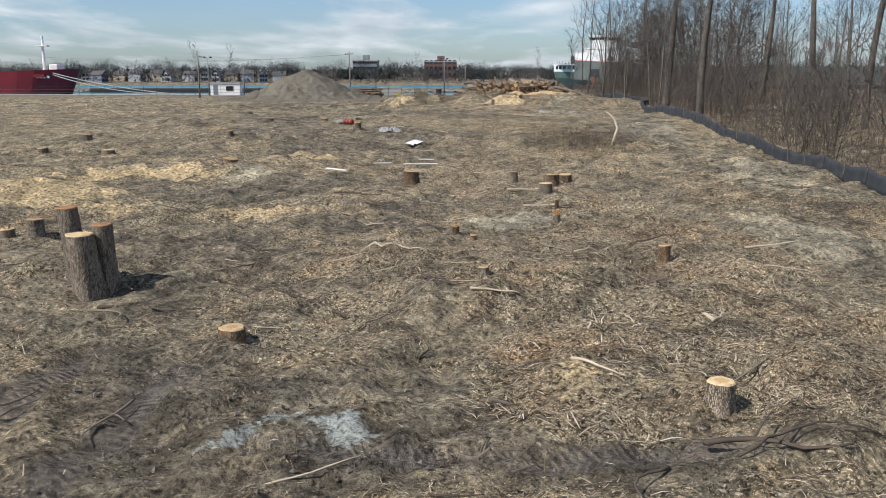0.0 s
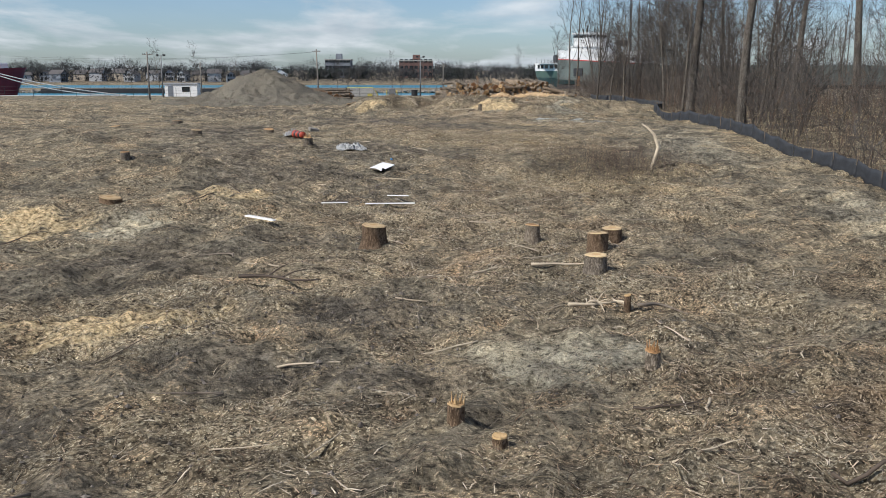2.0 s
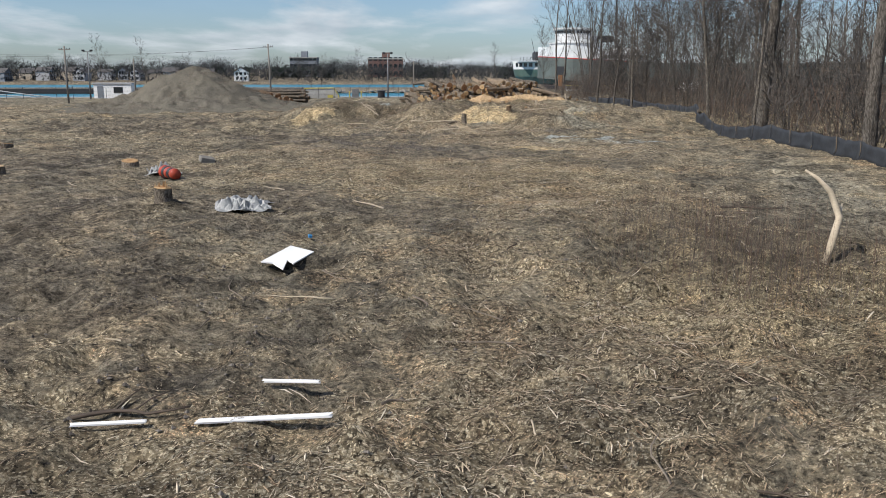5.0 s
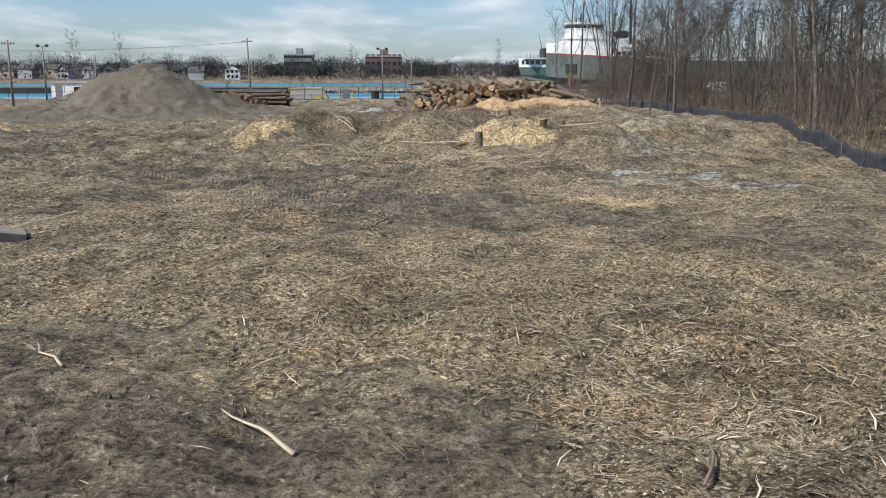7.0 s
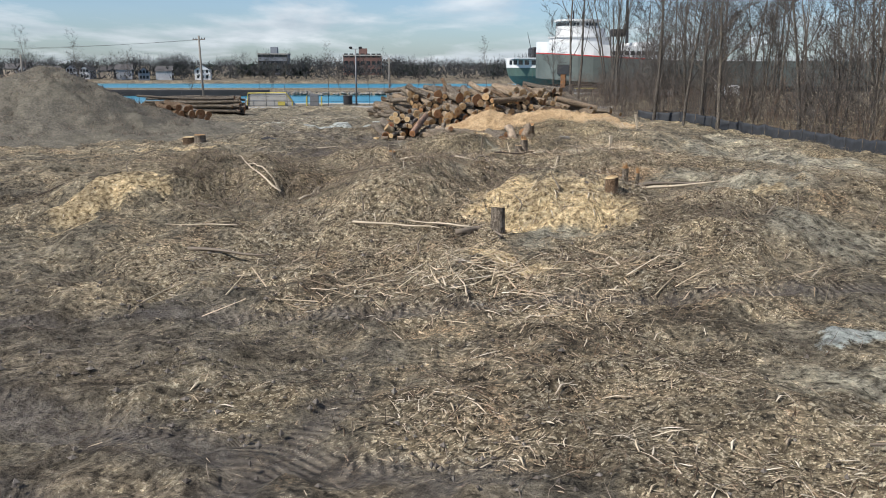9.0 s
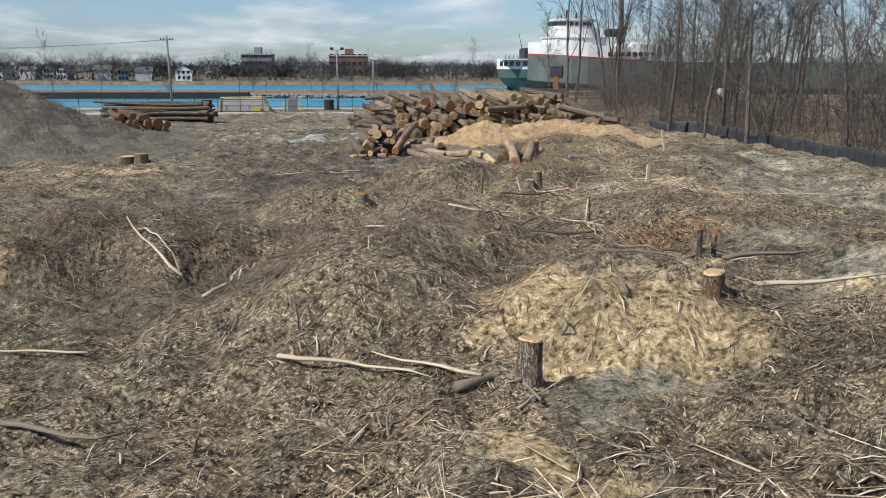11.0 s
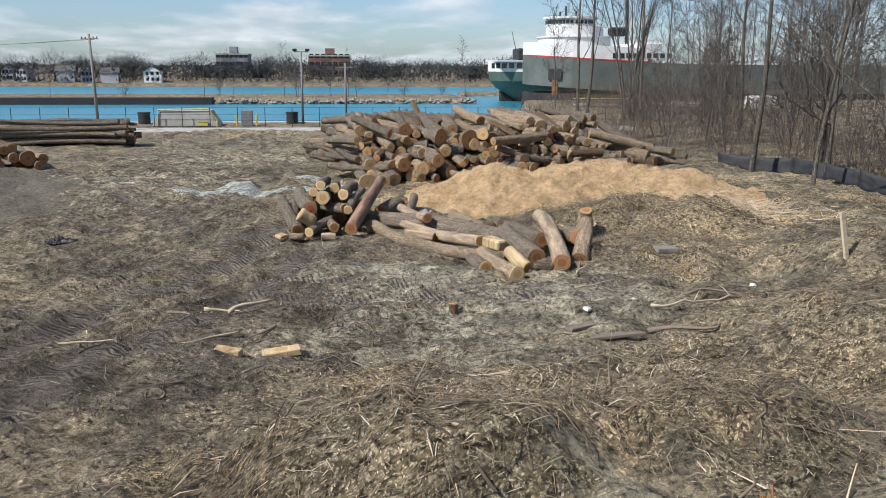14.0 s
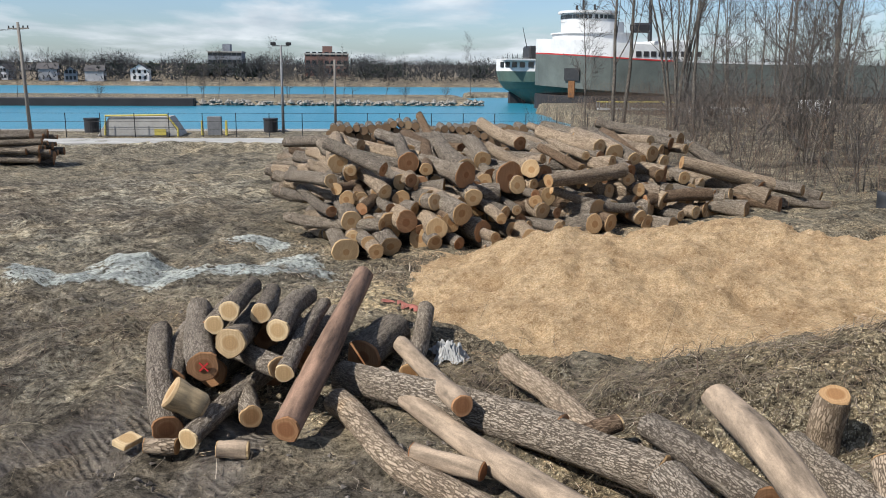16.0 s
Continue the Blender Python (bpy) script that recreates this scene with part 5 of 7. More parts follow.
def wood():
    rng = random.Random(77)
    edge_y = [p[1] for p in FENCE[:9]] + [117, 140, 150, 200]
    edge_x = [p[0] for p in FENCE[:9]] + [27, 26, 25, 25]
    # the trees that stand out, then the wood behind them
    for k, x, y, s, a in [(0, 19.9, 78.2, 1.0, 20), (1, 19.8, 67.5, 1.0, 100), (3, 18.9, 76.8, 1.1, 200), (0, 35.2, 84.0, 1.05, 200), (0, 33.4, 92.0, 0.95, 40), (1, 29.0, 60.0, 0.9, 150), (2, 20.9, 88.5, 1.0, 10), (9, 26, 78, 1.1, 40),
                          (13, 28.7, 181, 1.1, 0), (13, 30.0, 182.5, 1.15, 60), (14, 33.2, 179, 1.1, 30), (14, 34.6, 181, 1.0, 130), (13, 32.6, 172.8, 1.0, 200), (3, 27.0, 184, 0.9, 130), (3, 37.5, 178, 0.95, 20),
                          (13, 23.8, 131.2, 0.85, 50), (2, 24.6, 127.0, 0.95, 200), (16, 25.3, 122.4, 0.85, 300), (16, 27.1, 130.2, 0.8, 70), (4, 29.5, 136, 0.9, 160), (5, 30.5, 128, 0.8, 10), (16, 31.0, 137, 0.85, 90), (9, 28.5, 133, 0.9, 250),
                          (2, 27.8, 116, 1.0, 70), (9, 30, 112, 1.1, 200), (1, 31, 104, 0.75, 20), (8, 28, 98, 1.0, 50), (2, 24.8, 99, 0.9, 90), (4, 22.5, 92, 0.9, 20)]:
        tree(k, x, y, s, a)
    placed = []
    for i in range(2500):
        if len(placed) >= 150:
            break
        y = rng.uniform(28, 236)
        ex = float(np.interp(y, edge_y, edge_x))
        x = ex + 1.8 + 60 * rng.random() ** 1.25
        if y > 135 and x - 5.4 < 0.42 * (y - 106.8) or y < 95 and x - ex < 4:
            continue
        if any((x - a) ** 2 + (y - b) ** 2 < 5 for a, b in placed):
            continue
        placed.append((x, y))
        near = x - ex < 9
        kind = rng.choice((2, 3, 4, 5, 8, 2, 3, 13, 6, 9, 16, 7)) if near else rng.choice((10, 11, 12, 10, 11, 12, 12, 10, 11, 12, 10, 1))
        tree(kind, x, y, rng.uniform(0.75, 1.15) * (0.7 if kind < 2 else 1), rng.uniform(0, 360))
    # saplings along the edge
    for i in range(85):
        y = rng.uniform(30, 205)
        x = float(np.interp(y, edge_y, edge_x)) + 1.2 + 14 * rng.random() ** 1.6
        if y > 135 and x - 5.4 < 0.36 * (y - 106.8):
            continue
        tree(rng.choice((17, 18)), x, y, rng.uniform(0.7, 1.25), rng.uniform(0, 360))


wood()


def fill(name, verts, idx, material):
    me = bpy.data.meshes.new(name)
    me.vertices.add(len(verts)); me.vertices.foreach_set("co", verts.ravel().astype(np.float32))
    me.loops.add(idx.size); me.loops.foreach_set("vertex_index", idx.ravel().astype(np.int32))
    me.polygons.add(len(idx)); me.polygons.foreach_set("loop_start", np.arange(0, idx.size, 3, dtype=np.int32))
    me.update(calc_edges=True)
    me.materials.append(material)
    return new(name, me)


def prisms(name, base, direction, width, material, label, category, bow=None, flat=1.0):
    """Very many thin three-sided pieces, in one mesh. base, direction: arrays of places and of length vectors.
    bow: how far each is bent in its middle; flat: their thickness against their width."""
    n = len(base)
    d = direction / np.maximum(np.linalg.norm(direction, axis=1, keepdims=True), 1e-6)
    ref = np.where(np.abs(d[:, 2:3]) > 0.8, np.array([[1.0, 0, 0]]), np.array([[0, 0, 1.0]]))
    u = np.cross(d, ref); u /= np.linalg.norm(u, axis=1, keepdims=True)
    w = np.cross(u, d)
    wd = width[:, None]
    tip = base + direction
    a, b, c = u * wd, (-0.9 * u + 0.2 * flat * w) * wd, (0.1 * u + 0.9 * flat * w) * wd
    tri = np.array([[0, 1, 4], [0, 4, 3], [1, 2, 5], [1, 5, 4], [2, 0, 3], [2, 3, 5]])
    if bow is None:
        rings, idx = [(base, 1.0), (tip, 0.5)], tri
    else:
        middle = base + direction * 0.45 + (u * bow[:, :1] + np.abs(w * bow[:, 1:])) * np.linalg.norm(direction, axis=1, keepdims=True)
        rings, idx = [(base, 0.55), (middle, 1.0), (tip, 0.25)], np.concatenate([tri, tri + 3])
    verts = np.stack([p + f * e for p, f in rings for e in (a, b, c)], 1).reshape(-1, 3)
    per = 3 * len(rings)
    ids = ((np.arange(n) * per)[:, None, None] + idx[None]).reshape(-1, 3)
    return tagged(fill(name, verts, ids, material), label, category, kind="stuff")


def scatter(rng, n, weight, x0=-22, x1=20, y0=7, y1=128, near=4.2, wide=9.5, share=0.68):
    """n places on the cleared ground, thicker near the middle, kept by a weight."""
    out = []
    got = 0
    while got < n:
        m = n * 3
        y = y0 + (y1 - y0) * rng.random(m)
        x = np.clip(1.0 + y * 0.042 + rng.normal(0, 1, m) * np.where(rng.random(m) < share, near, wide), x0, x1)
        keep = rng.random(m) < weight(x, y)
        out.append(np.stack([x[keep], y[keep]], 1)); got += keep.sum()
    return np.concatenate(out)[:n]


def debris():
    rng = np.random.default_rng(9)
    def lay(n, weight, lmin, lmax, wmin, wmax, mat, name, label, up=0.12, lift=0.012, bend=0.10, flat=1.0, skew=2.2):
        p = scatter(rng, n, weight)
        ln = lmin + (lmax - lmin) * rng.random(n) ** skew
        a = rng.random(n) * 2 * np.pi
        dx, dy = np.cos(a) * ln, np.sin(a) * ln
        z0 = ground(p[:, 0], p[:, 1]) + lift
        z1 = ground(p[:, 0] + dx, p[:, 1] + dy) + lift + np.abs(rng.normal(0, up, n)) * ln
        prisms(name, np.stack([p[:, 0], p[:, 1], z0], 1), np.stack([dx, dy, z1 - z0], 1), wmin + (wmax - wmin) * rng.random(n) ** 2, mat, label, "debris", None if bend is None else rng.normal(0, bend, (n, 2)), flat)
    clump = lambda x, y: np.clip((fbm(x / 1.1, y / 1.1, 91, 4) - 0.42) * 7, 0.05, 1)
    thick = lambda x, y: np.clip((matted(x, y) - 0.30) * 2.2, 0.03, 1)
    lay(52000, lambda x, y: thick(x, y) * clump(x, y), 0.03, 0.17, 0.004, 0.014, M["chip"], "wood_chips", "shredded pale wood matted on the soil", 0.16, 0.010, None, 0.4)
    lay(40000, lambda x, y: thick(x, y) * clump(x + 30, y), 0.04, 0.26, 0.003, 0.010, M["bark_bits"], "bark_shreds", "shredded brown bark and twigs matted on the soil", 0.2, 0.010, None, 0.5)
    lay(5200, lambda x, y: thick(x, y) * np.clip(clump(x, y + 30) - 0.2, 0, 1), 0.12, 0.42, 0.006, 0.020, M["splinter"], "splinters", "long pale torn splinters lying on the soil", 0.10, 0.015, 0.07, 0.45)
    lay(15000, lambda x, y: np.clip(0.10 + 0.9 * clump(x + 40, y) * np.clip(matted(x, y) + 0.25, 0, 1), 0.02, 1), 0.08, 0.55, 0.003, 0.008, M["twiglitter"], "twigs", "scattered broken grey-brown twigs on the soil", 0.22, 0.012, 0.16)
    lay(8000, lambda x, y: np.clip(blot(x, y, GRASS) + 0.03, 0, 1), 0.10, 0.5, 0.003, 0.006, M["straw"], "dead_grass", "flattened dead grass and straw", 0.7, 0.01, None)
    # clods of turned soil
    n = 17000
    p = scatter(rng, n, lambda x, y: np.clip(0.04 + blot(x, y, DAMP) * np.clip((fbm(x / 0.9, y / 0.9, 95, 3) - 0.44) * 8, 0.03, 1), 0, 1))
    r = 0.008 + 0.045 * rng.random(n) ** 3.2
    o = np.array([[1, 0, 0], [-1, 0, 0], [0, 1, 0], [0, -1, 0], [0, 0, 0.8], [0, 0, -0.8]], float)
    vs = np.stack([p[:, 0], p[:, 1], ground(p[:, 0], p[:, 1]) + r * 0.3], 1)[:, None, :] + o[None] * r[:, None, None] * (0.35 + 1.1 * rng.random((n, 6, 3)))
    t8 = np.array([[0, 2, 4], [2, 1, 4], [1, 3, 4], [3, 0, 4], [2, 0, 5], [1, 2, 5], [3, 1, 5], [0, 3, 5]])
    fs = ((np.arange(n) * 6)[:, None, None] + t8[None]).reshape(-1, 3)
    me = mesh_of("soil_clods", vs.reshape(-1, 3), fs.tolist(), M["clod"])
    tagged(new("soil_clods", me), "small dark clods of turned soil", "soil", kind="stuff")
    # brushwood heaped on the mounds
    ms = [m for m in MOUNDS if m[1] > 80] + [(0.9, 20.8, 0.5, 3.5, 2.8), (5, 108, 0.3, 4, 3), (2.4, 123.2, 0.3, 1.4, 0.9), (9.6, 118.6, 0.3, 1.6, 0.9), (12.8, 116, 0.3, 1.8, 1.6), (7.5, 120, 0.3, 0.8, 0.6), (-1, 87.6, 0.3, 1.6, 1.6), (-2.4, 88.6, 0.3, 0.8, 1.6), (0.9, 87.6, 0.3, 0.8, 1.5), (4.7, 87.4, 0.3, 1.0, 1.6), (0.5, 91, 0.3, 1.5, 1.5)]
    ms = [m for m in ms if m[2] > 0 and m[1] < 150 and m[3] < 8]
    n = 32000
    pick = rng.integers(0, len(ms), n)
    cx = np.array([m[0] for m in ms])[pick] + rng.normal(0, 1, n) * np.array([m[3] for m in ms])[pick] * 0.8
    cy = np.array([m[1] for m in ms])[pick] + rng.normal(0, 1, n) * np.array([m[4] for m in ms])[pick] * 0.75
    ln = 0.10 + 0.55 * rng.random(n) ** 2.2
    a = rng.random(n) * 2 * np.pi
    dx, dy = np.cos(a) * ln, np.sin(a) * ln
    z0 = ground(cx, cy) + 0.02
    z1 = ground(cx + dx, cy + dy) + 0.03 + np.abs(rng.normal(0, 0.25, n)) * ln
    wd = 0.003 + 0.007 * rng.random(n) ** 2
    keep = rng.random(n) > 0.9 * np.clip(blot(cx, cy, SAWDUST) + blot(cx, cy, DRY), 0, 1)
    for half, mat, name, word in ((0, "twiglitter", "brushwood", "heaped thin dark brushwood on the mounds"), (1, "straw", "dry_stalks", "heaped pale dry stalks on the mounds")):
        ok = keep & ((np.arange(n) % 3 == 0) == (half == 1))
        prisms(name, np.stack([cx, cy, z0], 1)[ok], np.stack([dx, dy, z1 - z0], 1)[ok], wd[ok], M[mat], word, "debris", rng.normal(0, 0.15, (int(ok.sum()), 2)))
    # dead grass on the dirt mound
    n = 13000
    x, y = -30 + 20 * rng.random(n), 112 + 28 * rng.random(n)
    h = mound_height(x, y)
    ok = (h > 0.15) & (fbm(x / 2.2, y / 2.2, 97, 3) > 0.42)
    x, y, h = x[ok], y[ok], h[ok]
    n = len(x)
    prisms("mound_grass", np.stack([x, y, ground(x, y) + h], 1), np.stack([rng.normal(0, 0.16, n), rng.normal(0, 0.16, n), 0.05 + 0.22 * rng.random(n)], 1), 0.006 + 0.014 * rng.random(n), M["twiglitter"], "dead grey grass and stalks on the dirt mound", "dead grass")
    # loose chips on the pile
    n = 16000
    x, y = 6 + 18 * rng.random(n), 117.5 + 15 * rng.random(n)
    h = chip_height(x, y)
    ok = h > 0.02
    x, y, h = x[ok], y[ok], h[ok]
    n = len(x)
    a, ln = rng.random(n) * 6.28, 0.03 + 0.06 * rng.random(n) ** 2
    prisms("loose_chips", np.stack([x, y, ground(x, y) + h + 0.005], 1), np.stack([np.cos(a) * ln, np.sin(a) * ln, rng.normal(0, 0.3, n) * ln], 1), 0.005 + 0.010 * rng.random(n), M["chip_gold"], "loose golden chips lying on the chip pile", "wood chips")


M["bark_bits"] = scraps("bark_shreds", (0.055, 0.040, 0.029), (0.12, 0.085, 0.058), (0.20, 0.145, 0.098), (0.155, 0.092, 0.055), (0.29, 0.225, 0.155))
M["splinter"] = scraps("pale_splinters", (0.36, 0.29, 0.20), (0.52, 0.43, 0.31), (0.62, 0.53, 0.40), (0.70, 0.62, 0.50), (0.42, 0.30, 0.19))
M["chip_gold"] = scraps("golden_chips", (0.36, 0.205, 0.095), (0.60, 0.405, 0.22), (0.76, 0.56, 0.34), (0.86, 0.71, 0.49))
M["clod"] = scraps("soil_clods", (0.075, 0.064, 0.055), (0.11, 0.095, 0.082), (0.15, 0.132, 0.115), (0.20, 0.178, 0.155))
debris()


def thicket():
    rng = np.random.default_rng(19)
    n = 14000
    y = 26 + 205 * rng.random(n)
    ex = np.interp(y, [p[1] for p in FENCE[:9]] + [117, 136, 142, 150, 178, 186, 240], [p[0] for p in FENCE[:9]] + [27.5, 27, 23, 20, 20, 36, 38])
    x = ex + 0.8 + 26 * rng.random(n) ** 1.6
    h = 0.5 + 3.4 * rng.random(n) ** 1.8
    lean = rng.normal(0, 0.28, (n, 2)) * h[:, None]
    prisms("thicket", np.stack([x, y, ground(x, y) - 0.05], 1), np.stack([lean[:, 0], lean[:, 1], h], 1), 0.008 + 0.012 * rng.random(n), M["brush"], "dense reddish brown leafless undergrowth at the wood's edge", "undergrowth")
    n = 26000
    y = 26 + 205 * rng.random(n)
    ex = np.interp(y, [p[1] for p in FENCE[:9]] + [117, 136, 142, 150, 178, 186, 240], [p[0] for p in FENCE[:9]] + [27.5, 27, 23, 20, 20, 36, 38])
    x = ex + 0.8 + 24 * rng.random(n) ** 1.4
    ln = 0.4 + 1.2 * rng.random(n)
    d = rng.normal(0, 1, (n, 3)); d[:, 2] = np.abs(d[:, 2]) * 0.7
    d = d / np.linalg.norm(d, axis=1, keepdims=True) * ln[:, None]
    prisms("thicket", np.stack([x, y, ground(x, y) + 3.6 * rng.random(n) ** 1.4], 1), d, 0.004 + 0.005 * rng.random(n), M["brush"], "tangled thin brown twigs in the undergrowth", "undergrowth")
    # tall dead stalks in the clearing
    n = 1500
    x, y = rng.normal(8.3, 1.6, n), rng.normal(52, 2.2, n)
    h = 0.3 + 0.9 * rng.random(n)
    prisms("dead_stalks", np.stack([x, y, ground(x, y)], 1), np.stack([rng.normal(0, 0.15, n), rng.normal(0, 0.15, n), h], 1), 0.004 + 0.004 * rng.random(n), M["brush"], "patch of thin brown dead stalks", "stalks")


thicket()


# ---- quay, poles, far bank ----
def quay():
    w = part("quay_wall", boxed(-260, 260, 183.4, 184.6, -3.2, 0.32, bevel=0.05), M["concrete"])
    tagged(w, "pale concrete quay edge along the channel", "quay", kind="structure")
    r = part("road", boxed(-30, 36, 171.5, 175.5, 0.0, 0.26, bevel=0.03), M["concrete"])
    tagged(r, "pale concrete service road before the quay", "road", kind="structure")
    f = thing("wire_fence", pose(0, 0, 0), "wire fence on thin steel posts along the quay", "fence")
    bm_ = bmesh.new(); bmesh.ops.create_cone(bm_, cap_ends=True, segments=6, radius1=0.035, radius2=0.035, depth=1.9, matrix=Matrix.Translation((0, 0, 0.95)))
    me = bpy.data.meshes.new("post"); bm_.to_mesh(me); bm_.free(); me.materials.append(M["dark_metal"])
    for k in range(56):
        under("post", me, f, m=pose(-102 + k * 2.6, 177.5, top(0, 177.5)))
    for z in (0.6, 1.2, 1.85):
        v, fc = [], []
        tube([Vector((-102, 177.5, 0.2 + z)), Vector((42, 177.5, 0.2 + z))], [0.012, 0.012], 4, v, fc)
        under("wire", mesh_of("wire", v, fc, M["dark_metal"]), f)
    # covered slab with yellow pipe
    s = thing("loading_ramp", pose(-10.8, 179.5, 0.2), "pale concrete ramp block with a yellow pipe rail", "ramp")
    bm_ = boxed(-3.2, 3.2, -1.5, 1.5, 0, 1.5, bevel=0.05)
    for v in bm_.verts:
        if v.co.z > 0.5:
            v.co.x *= 0.72
    part("block", bm_, M["concrete"], s)
    v, fc = [], []
    tube([Vector((-2.6, -1.55, 0.1)), Vector((-2.5, -1.55, 1.62)), Vector((2.2, -1.55, 1.68)), Vector((3.0, -1.55, 0.6)), Vector((3.0, -1.55, 0.0))], [0.08] * 5, 8, v, fc)
    under("pipe", mesh_of("pipe", v, fc, M["yellow"]), s, "yellow pipe rail")
    part("sign_plate", boxed(1.2, 2.1, -1.66, -1.6, 0.1, 0.6), M["yellow"], s, "blank yellow plate")
    c = thing("control_cabinet", pose(-5.1, 179.2, 0.2), "grey steel cabinet between yellow posts", "cabinet")
    part("body", boxed(-0.55, 0.55, -0.3, 0.3, 0.0, 1.5, bevel=0.03), M["steel"], c)
    for x in (-0.95, 0.95):
        part("post", boxed(x - 0.09, x + 0.09, -0.4, -0.22, 0, 1.2, bevel=0.03), M["yellow"], c, "yellow guard post")
    for x, y in ((-0.9, 182.4), (-15.6, 182.4)):
        d = thing("bollard_drum", pose(x, y, 0.2), "dark round steel drum on the quay edge", "drum")
        b_ = bmesh.new(); bmesh.ops.create_cone(b_, cap_ends=True, segments=20, radius1=0.6, radius2=0.6, depth=1.1, matrix=Matrix.Translation((0, 0, 0.55)))
        part("drum", b_, M["dark_metal"], d)
        b_ = bmesh.new(); bmesh.ops.create_cone(b_, cap_ends=True, segments=20, radius1=0.65, radius2=0.65, depth=0.12, matrix=Matrix.Translation((0, 0, 1.12)))
        part("rim", b_, M["dark_metal"], d)


quay()


def utility_pole(x, y, h, r=0.15, arms=True, lean=0.0):
    p = thing("utility_pole", pose(x, y, 0.2, 0, lean, 0), "weathered wooden utility pole with a cross arm" if arms else "plain weathered wooden pole", "utility pole")
    v, f = [], []
    tube([Vector((0, 0, -0.3)), Vector((0, 0, h * 0.5)), Vector((0, 0, h))], [r, r * 0.88, r * 0.72], 10, v, f)
    under("shaft", mesh_of("shaft", v, f, M["pole"], True), p)
    if arms:
        part("cross_arm", boxed(-0.75, 0.75, -0.05, 0.05, h - 0.5, h - 0.4), M["pole"], p)
        for k in (-0.68, -0.35, 0.35, 0.68):
            part("insulator", boxed(k - 0.04, k + 0.04, -0.04, 0.04, h - 0.40, h - 0.24), M["dark_metal"], p)
    return p


def light_pole(x, y, h):
    p = thing("light_pole", pose(x, y, 0.2), "tall grey steel lamp pole with twin floodlights", "lamp pole")
    v, f = [], []
    tube([Vector((0, 0, -0.3)), Vector((0, 0, h))], [0.13, 0.08], 10, v, f)
    under("shaft", mesh_of("shaft", v, f, M["steel"], True), p)
    part("bracket", boxed(-0.7, 0.7, -0.04, 0.04, h - 0.08, h), M["steel"], p)
    for k in (-0.62, 0.62):
        part("floodlight", boxed(k - 0.22, k + 0.22, -0.2, 0.14, h, h + 0.26, bevel=0.05), M["dark_metal"], p)


utility_pole(-18.5, 176.5, 8.6, lean=-1.5)
light_pole(0.25, 181.0, 7.2)
utility_pole(-43.3, 156.5, 7.7)
light_pole(-46.7, 175.8, 7.4)
utility_pole(-39.7, 175.8, 6.3, arms=False)
utility_pole(4.6, 182.2, 6.1, r=0.12)


def cable(a, b, sag, r=0.012, name="overhead_cable", label="thin dark overhead cable between poles", cat="cable", mat="dark_metal"):
    v, f = [], []
    a, b = Vector(a), Vector(b)
    pts = [a.lerp(b, i / 12) - Vector((0, 0, sag * 4 * (i / 12) * (1 - i / 12))) for i in range(13)]
    tube(pts, [r] * 13, 4, v, f)
    tagged(new(name, mesh_of(name, v, f, M[mat])), label, cat)


cable((-18.3, 176.5, 8.3), (-80, 176.0, 7.8), 1.0)
cable((-19.2, 176.5, 8.3), (-80, 176.0, 7.4), 1.0)


